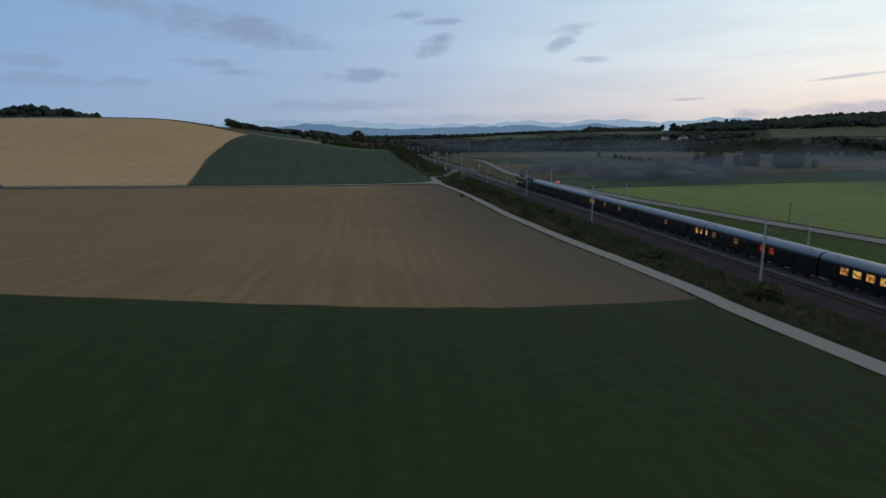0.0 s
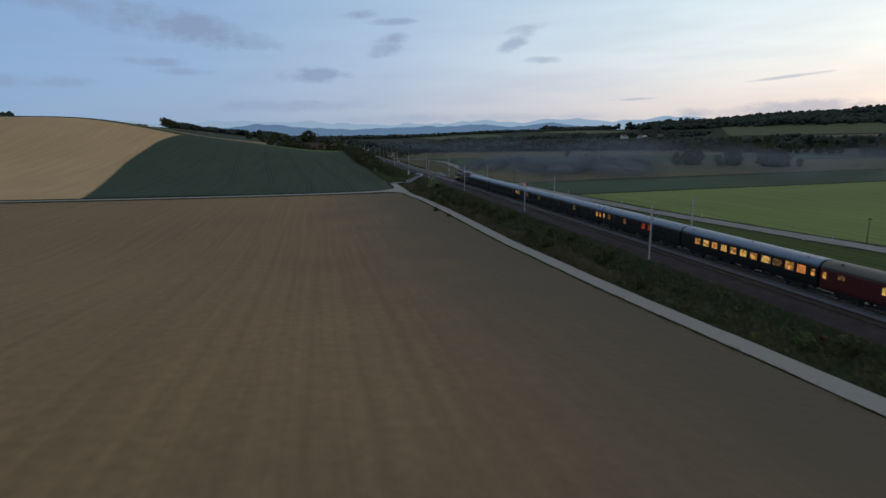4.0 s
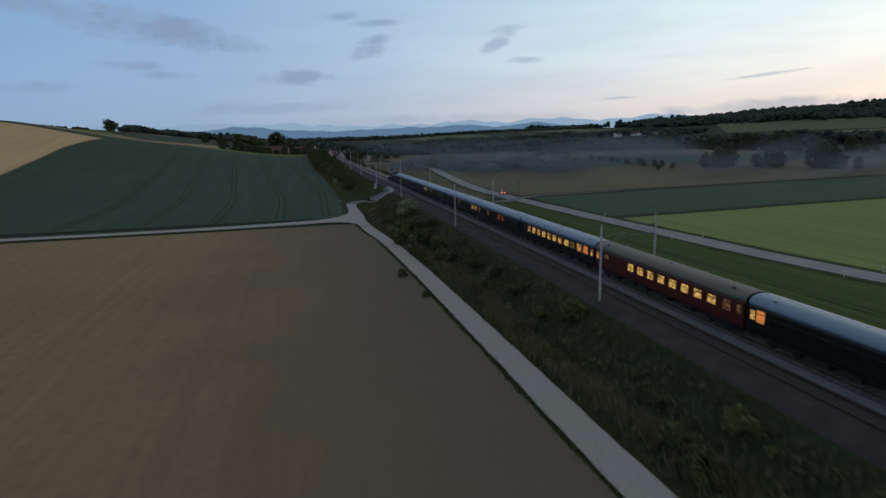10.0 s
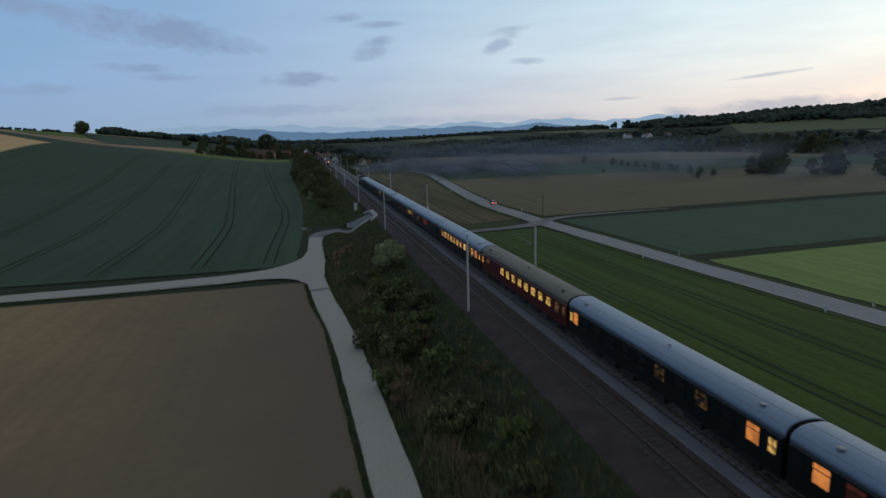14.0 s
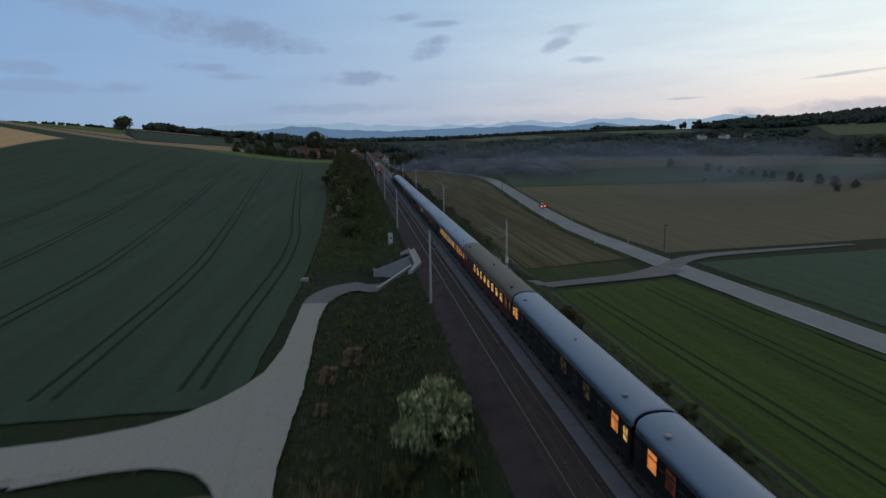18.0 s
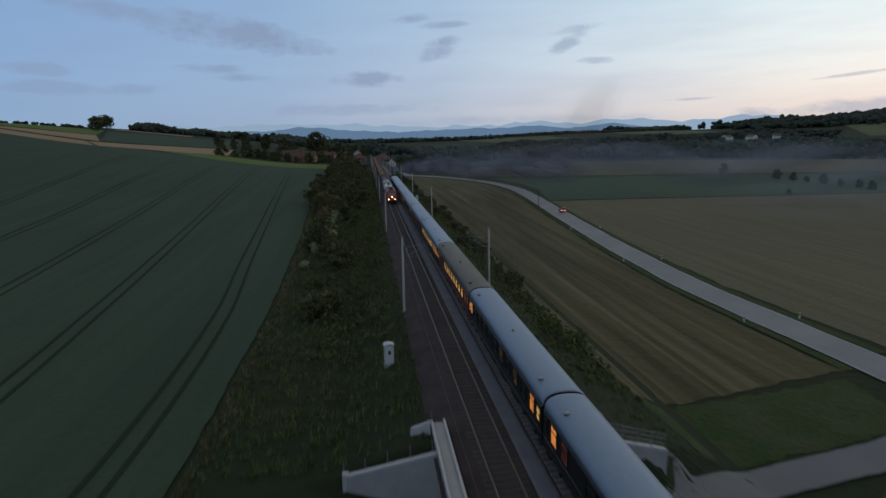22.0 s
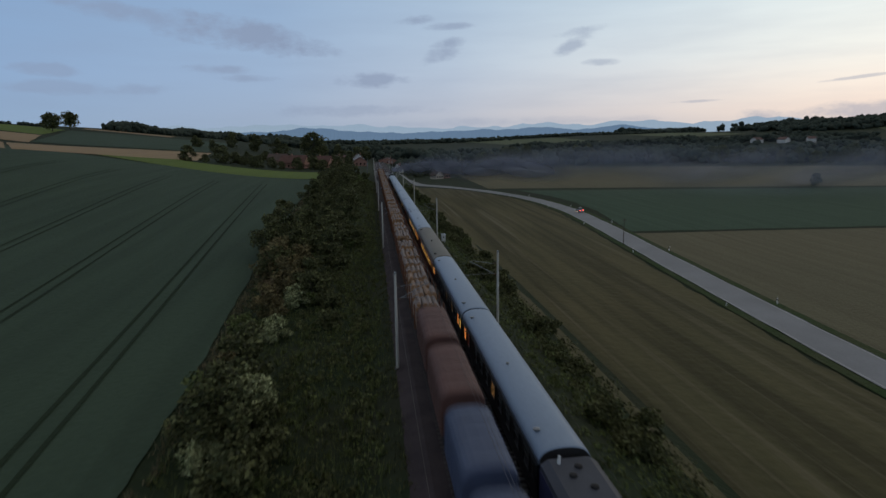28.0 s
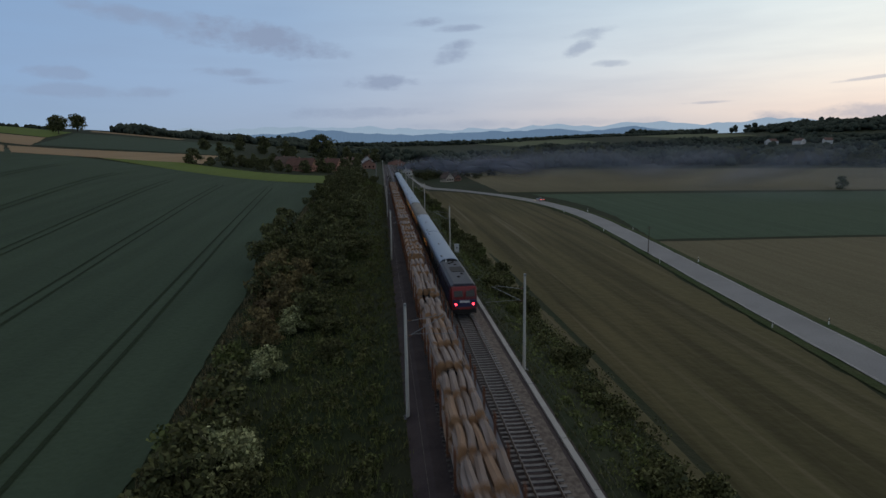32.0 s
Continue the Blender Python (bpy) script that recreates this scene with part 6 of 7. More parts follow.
def build_grass():
    strip = lambda y0, y1, x0, x1: lambda rng, n: (rng.uniform(x0, x1, n), rng.uniform(y0, y1, n))
    scrub("undergrowth", 420, strip(332, 480, -16, -7.2), 1.0, 60, 0.13, M["leaf"], "low dark undergrowth below the hedge", 21)
    scrub("undergrowth", 220, strip(332, 480, -15, -7.0), 0.85, 55, 0.12, M["leaf_light"], "low light green undergrowth below the hedge", 22)
    scrub("undergrowth", 460, strip(324, 520, 9.5, 15.6), 1.15, 60, 0.14, M["leaf"], "thick dark undergrowth on the valley bank", 23)
    scrub("undergrowth", 420, strip(322, 500, 6.9, 13.8), 0.85, 50, 0.12, M["leaf_light"], "light green undergrowth beside the ballast", 24)
    scrub("undergrowth", 260, strip(480, 640, -26, -8), 1.6, 50, 0.2, M["leaf"], "dark undergrowth below the hedge", 25)

    def lane_side(rng, n):
        Y = rng.uniform(60, 290, n)
        lo = np.where(Y < 255, path_x(Y) + 2.8, -15.5)
        return lo + (-7.0 - lo) * rng.rand(n), Y
    scrub("undergrowth", 380, lane_side, 0.8, 55, 0.12, M["leaf"], "low dark undergrowth between lane and track", 26)
    scrub("undergrowth", 170, lane_side, 0.7, 50, 0.12, M["leaf_light"], "low light green undergrowth between lane and track", 27)

    def wheat_edge(rng, n):
        Y = rng.uniform(300, 640, n)
        return np.interp(Y, [264, 284, 304, 350, 398, 460, 540, 592], [-24.4, -23.4, -22.6, -22.4, -23.8, -27, -29, -28.5]) + 0.6 + np.abs(rng.normal(size=n)) * 0.9, Y
    tufts("dry_grass", 1500, wheat_edge, 0.6, M["straw"], "tall dry grass along the edge of the wheat", 8)
    def lane_bank(rng, n):
        Y = rng.uniform(-30, 300, n)
        lo = path_x(Y) + 2.2
        return lo + (-6.6 - lo) * rng.rand(n), Y

    def hedge_bank(rng, n):
        Y = rng.uniform(313.5, 640, n)
        lo = np.interp(Y, [300, 390, 470, 640], [-22, -22, -26, -28])
        return lo + (-6.6 - lo) * rng.rand(n), Y

    def valley_bank(rng, n):
        Y = rng.uniform(-30, 640, n)
        return 6.6 + 8.6 * rng.rand(n), Y

    tufts("long_grass", 9000, lane_bank, 0.42, M["leaf"], "long dark grass on the bank beside the lane", 1)
    tufts("dry_grass", 3200, lane_bank, 0.6, M["straw"], "dry straw-coloured grass on the bank", 2)
    def dry_band(rng, n):
        Y = rng.uniform(95, 250, n)
        return path_x(Y) + 4.2 + 0.9 * np.sin(Y / 9.0) + rng.normal(size=n) * 0.7, Y
    tufts("dry_grass", 5200, dry_band, 0.95, M["straw"], "band of dry reddish grass along the bank", 7)
    tufts("long_grass", 14000, hedge_bank, 0.6, M["leaf_light"], "long green grass under the hedge", 3)
    tufts("long_grass", 9000, valley_bank, 0.42, M["leaf_light"], "long green grass on the valley bank", 4)

    def lane_edges(rng, n):
        Y = rng.uniform(-30, 258, n)
        return path_x(Y) + rng.choice([-1.75, 1.8], n) + rng.normal(size=n) * 0.22, Y

    def cross_edge(rng, n):
        X = rng.uniform(-230, -29, n)
        Yc = np.interp(X, [-226, -176, -126, -76, -51, -36], [255.0, 254.0, 253.6, 254.6, 255.6, 257.5])
        return X, Yc - 2.8 + rng.normal(size=n) * 0.3
    def ballast_edges(rng, n):
        Y = rng.uniform(60, 640, n)
        return rng.choice([-1, 1], n) * (5.9 + rng.normal(size=n) * 0.45), Y
    tufts("verge_grass", 5000, ballast_edges, 0.35, M["leaf"], "weeds creeping in along the ballast", 9)
    tufts("verge_grass", 3500, lane_edges, 0.3, M["leaf"], "ragged grass along the edges of the lane", 5)
    tufts("verge_grass", 3000, cross_edge, 0.35, M["leaf"], "ragged dark grass along the cross lane", 6)




def wood(name, n, region, height, radius, material, label, seed, category="wood"):
    """A far wood: its canopy as many small uneven clumps in one mesh."""
    rng = np.random.RandomState(seed)
    bm = bmesh.new()
    bmesh.ops.create_icosphere(bm, subdivisions=1, radius=1.0)
    base = np.array([v.co[:] for v in bm.verts])
    tri = np.array([[v.index for v in f.verts] for f in bm.faces])
    bm.free()
    X, Y = region(rng, n)
    per = 6
    X, Y = np.repeat(X, per), np.repeat(Y, per)
    n *= per
    Z = ground_z(X, Y)
    X, Y = X + rng.normal(size=n) * radius * 0.7, Y + rng.normal(size=n) * radius * 0.7
    H = np.repeat(rng.uniform(0.65, 1.1, n // per), per) * height * (0.82 + 0.2 * np.sin(X / radius / 4.1 + Y / radius / 6.3) + 0.16 * np.sin(X / radius / 9.7 - Y / radius / 5.2 + seed))
    up = H * rng.uniform(0.15, 0.84, n)
    R = radius * rng.uniform(0.45, 0.95, n)
    P = base[None] * (R[:, None, None] * (1 + 0.09 * rng.normal(size=(n, len(base), 1)))) * np.array([1, 1, 0.92])
    P += np.stack([X, Y, Z + up], 1)[:, None]
    F = tri[None] + (np.arange(n) * len(base))[:, None, None]
    me = bpy.data.meshes.new(name)
    V, F = P.reshape(-1, 3), F.reshape(-1, 3)
    me.vertices.add(len(V))
    me.vertices.foreach_set("co", V.ravel())
    me.loops.add(F.size)
    me.loops.foreach_set("vertex_index", F.ravel())
    me.polygons.add(len(F))
    me.polygons.foreach_set("loop_start", np.arange(0, F.size, 3))
    me.materials.append(material)
    me.update(calc_edges=True)
    me.shade_smooth()
    return tagged(new(name, me), label, category, kind="stuff")


def along(pts, depth):
    P = np.array(pts, float)
    s = np.r_[0, np.cumsum(np.hypot(*np.diff(P[:, :2], axis=0).T))]

    def region(rng, n):
        t = rng.uniform(0, s[-1], n)
        return np.interp(t, s, P[:, 0]) + rng.uniform(-depth, depth, n), np.interp(t, s, P[:, 1]) + rng.uniform(-depth, depth, n)
    return region


def build_far_trees():
    rng = random.Random(3)
    kinds = [make_tree(80 + k, 17, 7.0, M["leaf"], 52, 46, 0.62, "broad dark tree in the valley belt", "tree", "valley trees", 0.35, 0.02) for k in range(4)]
    # belt of trees across the valley
    P = np.array([(60, 870), (125, 905), (180, 985), (285, 958), (335, 895), (390, 815), (436, 700), (455, 600), (500, 500), (580, 410)], float)
    s = np.r_[0, np.cumsum(np.hypot(*np.diff(P[:, :2], axis=0).T))]
    for k in range(120):
        t = s[-1] * (k + rng.random()) / 120
        x = float(np.interp(t, s, P[:, 0])) + rng.uniform(-5, 28)
        y = float(np.interp(t, s, P[:, 1])) + rng.uniform(-5, 28)
        set_down(rng.choice(kinds), x, y, rng.uniform(0, 360), rng.uniform(0.5, 0.85) * (1.35 if int(t / 47) % 3 == 1 else 1.0))
    # single trees and thickets in the fields
    hedge = [(208.5 - 0.3 * k + rng.uniform(-2, 2), 565 - 10.5 * k, rng.uniform(0.2, 0.36)) for k in range(12)]
    for x, y, sc in [(238, 441, 0.9), (248, 446, 0.75), (230, 447, 0.6), (243, 452, 0.7), (262, 424, 0.95), (271, 430, 0.75), (257, 432, 0.55), (277, 404, 1.05), (287, 410, 0.9), (284, 398, 0.8), (292, 404, 0.7),
                     (211, 618, 0.4), (299, 396, 0.4), (190, 441, 0.22), (165, 500, 0.14)] + hedge:
        set_down(rng.choice(kinds), x, y, rng.uniform(0, 360), sc, 0.5)
    # the knolls on the left
    duo = make_tree(97, 13.0, 7.4, M["leaf"], 60, 44, 0.55, "broad lone tree on the field ridge", "tree", "pair on the ridge", 0.4, 0.28)
    set_down(duo, -222, 788, 0, 0.92)
    set_down(duo, -246, 864, 130, 1.0)
    squat = [make_tree(90 + k, 8.5, 4.8, M["leaf"], 60, 30, 0.42, "squat leafy tree at the field edge", "tree", "field edge trees", 0.2, 0.06) for k in range(2)]
    for x, y, sc in ((-99.9, 667, 0.9), (-92.5, 671, 0.5), (-87, 684, 1.1), (-82, 692, 0.75), (-77, 690, 0.6), (-67, 678, 0.75), (-71, 684, 0.65), (-62, 690, 0.7), (-56, 684, 0.5), (-137, 819, 1.0), (-48, 690, 0.8), (-40, 700, 0.9), (-34, 690, 0.7), (-28, 715, 0.9), (-22, 735, 0.9), (-44, 716, 0.8),
                     (26, 780, 1.0), (33, 792, 1.1), (44, 788, 1.0), (55, 796, 1.2), (66, 800, 1.0), (24, 815, 1.2), (78, 808, 1.1), (60, 772, 0.6)):
        set_down(rng.choice(squat), x, y, rng.uniform(0, 360), sc)
    oak = make_tree(98, 25, 12.5, M["leaf"], 60, 52, 0.85, "huge round tree above the village roofs", "tree", "", 0.7, 0.2)
    set_down(oak, -63, 948, 0, 1.0)
    for x, y, sc in ((-84, 735, 0.36), (-76, 742, 0.34), (-70, 748, 0.36), (-63, 752, 0.34), (-118, 790, 0.5), (-80, 778, 0.4), (-58, 770, 0.36), (-46, 776, 0.4), (-40, 768, 0.3),
                     (-110, 905, 0.9), (-95, 925, 0.85), (-130, 900, 0.8), (-84, 900, 0.7), (-30, 800, 0.5), (-24, 830, 0.6), (-45, 850, 0.8), (-36, 900, 0.9), (-20, 930, 0.8), (-12, 960, 0.8)):
        set_down(rng.choice(kinds), x, y, rng.uniform(0, 360), sc)
    W = M["far_leaf"]
    wood("wood_valley", 520, along([(40, 960), (260, 960), (520, 860), (800, 640), (1000, 520)], 55), 17, 6.0, W, "dark broadleaf wood behind the tree belt", 1)
    wood("wood_valley", 420, along([(-30, 1020), (200, 1150), (520, 1150), (800, 1000), (1100, 800)], 60), 15, 5.5, W, "dark wood on the valley floor", 2)
    wood("wood_hill", 1900, along([(1090, 1880), (1350, 1700), (1700, 1480), (2150, 1250)], 130), 24, 9, W, "dark forest over the long hill", 3)
    wood("wood_hill", 1700, along([(1010, 1690), (1260, 1500), (1600, 1280), (2020, 1080)], 95), 20, 8, W, "dark forest down the slope of the long hill", 13)
    wood("wood_hill", 420, along([(1120, 2830), (1390, 2830)], 50), 27, 11, W, "block of dark forest on the skyline", 4)
    wood("wood_hill", 700, along([(-246, 965), (-236, 1030), (-205, 1140)], 14), 8, 3.6, W, "dark wood on the crest of the hill", 5)
    wood("wood_hill", 360, along([(-198, 1150), (-125, 1220), (-50, 1300)], 25), 11, 4.2, W, "low dark wood on the falling crest", 6)
    wood("wood_hill", 70, along([(-430, 880), (-330, 850), (-268, 862)], 5), 2.6, 1.8, W, "low thicket on the hilltop skyline", 12)
    wood("wood_hill", 560, along([(-640, 640), (-520, 690), (-440, 725), (-402, 750)], 28), 18, 5.5, W, "dark wood behind the ripe barley", 7)
    wood("wood_hill", 300, along([(-170, 1330), (-60, 1340), (60, 1350)], 40), 13, 5.5, W, "low dark wood beyond the village", 8)
    wood("wood_far", 620, along([(-450, 2250), (0, 2150), (380, 2300)], 90), 12, 5.5, W, "distant dark woods across the plain", 9)
    wood("wood_far", 420, along([(520, 2600), (800, 2650), (1080, 2700)], 60), 12, 6, W, "distant dark woods across the plain", 10)
    wood("wood_far", 420, along([(300, 1500), (560, 1500), (860, 1350)], 60), 12, 5.5, W, "distant dark woods in the valley", 11)


# ------------------------------------------------------------------ the horizon
def ridge(name, dist, az0, az1, base, hill, rgb, amount, seed, label):
    """A mountain range on the horizon, a body with depth; the air's blue haze is put into its colour."""
    ma = mat(name + "_hazed_rock", tuple(c * 0.35 for c in rgb), rough=1.0, vary=0.15, scale=0.004, fine=0.02, spec=0.0)
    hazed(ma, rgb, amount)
    g = Geo()
    n = 160
    rings = []
    for i in range(n + 1):
        az = radians(az0 + (az1 - az0) * i / n)
        u = i / n
        h = hill * (0.66 + 0.22 * noise.noise((u * 5.2 + seed, seed, 0)) + 0.20 * noise.noise((u * 15 + seed, 2.0, seed)) + 0.12 * noise.noise((u * 38, seed, 5)) + 0.05 * noise.noise((u * 90, seed, 1)))
        h *= ss(np.minimum(u, 1 - u) * 7)
        x, y = math.sin(az) * dist, math.cos(az) * dist
        k = 1.05
        rings.append([(x * 0.97, y * 0.97, base - 30), (x, y, base + max(h, 2.0)), (x * k, y * k, base - 30)])
    g.loft(rings)
    tagged(part(name, g, ma), label, "mountains", kind="structure")


def build_horizon():
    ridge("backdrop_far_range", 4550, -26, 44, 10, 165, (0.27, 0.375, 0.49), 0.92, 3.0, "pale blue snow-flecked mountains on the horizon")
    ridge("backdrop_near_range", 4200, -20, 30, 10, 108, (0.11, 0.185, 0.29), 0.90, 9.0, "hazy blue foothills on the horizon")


# ------------------------------------------------------------------ the village
def house(x, y, w, d, h, roof_h, turn, wall, roof, label, z=None):
    t = thing("house", label, "house", "village houses", at=(x, y, (gz(x, y) if z is None else z) - 0.15, 0, 0, turn))
    g = Geo()
    g.prism([(-w / 2, 0), (w / 2, 0), (w / 2, h), (0, h + roof_h), (-w / 2, h)], -d / 2, d / 2)
    wl = part("wall", g, wall, t)
    g = Geo()
    o, tt = 0.45, 0.22
    k = roof_h / (w / 2)
    for s in (-1, 1):
        g.prism([(0, h + roof_h + 0.03), (s * (w / 2 + o), h - k * o + 0.03), (s * (w / 2 + o), h - k * o + tt + 0.03), (0, h + roof_h + tt + 0.03)], -d / 2 - o, d / 2 + o)
    rf = part("roof", g, roof, t)
    g = Geo()
    g.box(w * 0.16, w * 0.16 + 0.7, d * 0.1, d * 0.1 + 0.7, h + roof_h * 0.4, h + roof_h + 0.9, 0.05)
    part("chimney", g, M["wall_brick"], rf)
    for f in (-1, 1):
        for c in range(3):
            for lv in range(max(1, int(h // 2.7))):
                g = Geo()
                wx = -w * 0.3 + c * w * 0.3
                y0, y1 = sorted((f * (d / 2 + 0.02), f * (d / 2 - 0.1)))
                g.box(wx - 0.5, wx + 0.5, y0, y1, 0.9 + lv * 2.7, 2.2 + lv * 2.7)
                part("window", g, M["pane_dark"], wl)
        for c in range(4):
            g = Geo()
            wy = -d * 0.36 + c * d * 0.24
            x0, x1 = sorted((f * (w / 2 + 0.02), f * (w / 2 - 0.1)))
            g.box(x0, x1, wy - 0.5, wy + 0.5, 0.9, 2.2)
            part("window", g, M["pane_dark"], wl)
    return t


def build_village():
    WT2 = M["wall_cream"]
    WW, WB, WT, RT, RS = M["wall_white"], M["wall_brick"], M["wall_tan"], M["roof_tile"], M["roof_slate"]
    house(36.5, 745, 6.0, 7.5, 2.8, 3.4, 25, WT2, RS, "pale rendered house with steep gable by the road")
    house(43, 752, 4.5, 6, 2.6, 2.2, 25, WB, RS, "small ochre outbuilding beside the pale house")
    house(-52, 708, 10, 15, 3.6, 3.8, 78, WB, RT, "brick farmhouse with red tiled roof")
    house(-38, 730, 9, 13, 3.8, 3.6, 70, WB, RT, "brick house with red tiled roof behind bushes")
    house(-66, 742, 9, 12, 3.2, 3.6, 82, WT, RS, "ochre barn with brown roof")
    house(-30, 762, 9, 11, 4.0, 3.6, 15, WT, RT, "ochre house with red tiled roof near the line")
    house(-17, 812, 9, 12, 4.4, 4.0, 5, WW, RS, "white house with brown roof beside the line")
    house(-15, 775, 9, 12, 3.2, 2.8, 6, WB, RT, "long brick station building with red roof")
    house(13, 800, 6.5, 9, 3.2, 3.2, -8, WW, RT, "white house with steep gable and red roof")
    house(-28, 870, 11, 14, 3.4, 3.2, 20, WB, RT, "broad brick building with red roof")
    house(8, 905, 16, 10, 3.0, 2.6, 0, WB, RT, "broad brick building with red roof across the view")
    house(716, 1321, 34, 13, 6, 4, 40, WW, RT, "white farm with long red roof in the far valley")
    house(752, 1300, 24, 12, 6, 4, 60, WW, RT, "white farm building in the far valley")
    house(685, 1350, 26, 12, 6, 4, 80, WW, RT, "white farmhouse in the far valley")
    house(330, 1010, 16, 10, 5, 4, 10, WW, RT, "white house among the valley trees")
    # station lamps and a signal near the village
    for x, y in ((-9.5, 690), (-9.5, 735), (9.5, 715), (-9, 650)):
        lamp = thing("platform_lamp", "tall grey lamp post beside the station track", "lamp post", "platform lamps", at=(x, y, gz(x, y)))
        g = Geo()
        g.tube((0, 0, -0.3), (0, 0, 7.5), 0.1, 0.06, 8)
        part("pole", g, M["steel"], lamp)
        g = Geo()
        g.box(-0.5, 0.5, -0.12, 0.12, 7.45, 7.6, 0.03)
        part("lamp_head", g, M["steel"], lamp)


build_hedges()
build_grass()
build_far_trees()
build_horizon()
build_village()


# ------------------------------------------------------------------ bridge, cabinets, posts
def skew_wall(a, b, t, top, foot):
    """An upright wall from a to b, its top and foot falling from one end to the other."""
    a, b = Vector((a[0], a[1], 0)), Vector((b[0], b[1], 0))
    n = Vector((-(b - a).y, (b - a).x, 0)).normalized() * t * 0.5
    pts = [(p + o) for p in (a, b) for o in (-n, n)]
    g = Geo()
    v = [(p.x, p.y, foot[i // 2]) for i, p in enumerate(pts)] + [(p.x, p.y, top[i // 2]) for i, p in enumerate(pts)]
    g.add(v, [(0, 2, 3, 1), (4, 5, 7, 6), (0, 1, 5, 4), (2, 6, 7, 3), (1, 3, 7, 5), (0, 4, 6, 2)])
    return g


def wing_rail(u, a, b, za, zb, n, bars=(0.35, 0.7, 1.0)):
    """Thin posts and sloping bars along the top of a wing wall."""
    for k in range(n + 1):
        f = k / n
        x, y, z = a[0] + (b[0] - a[0]) * f, a[1] + (b[1] - a[1]) * f, za + (zb - za) * f
        g = Geo()
        g.box(x - 0.03, x + 0.03, y - 0.03, y + 0.03, z - 0.1, z + 1.03)
        part("railing_post", g, M["steel"], u)
    for h in bars:
        g = Geo()
        g.tube((a[0], a[1], za + h), (b[0], b[1], zb + h), 0.028, n=6)
        part("railing_bar", g, M["steel"], u)


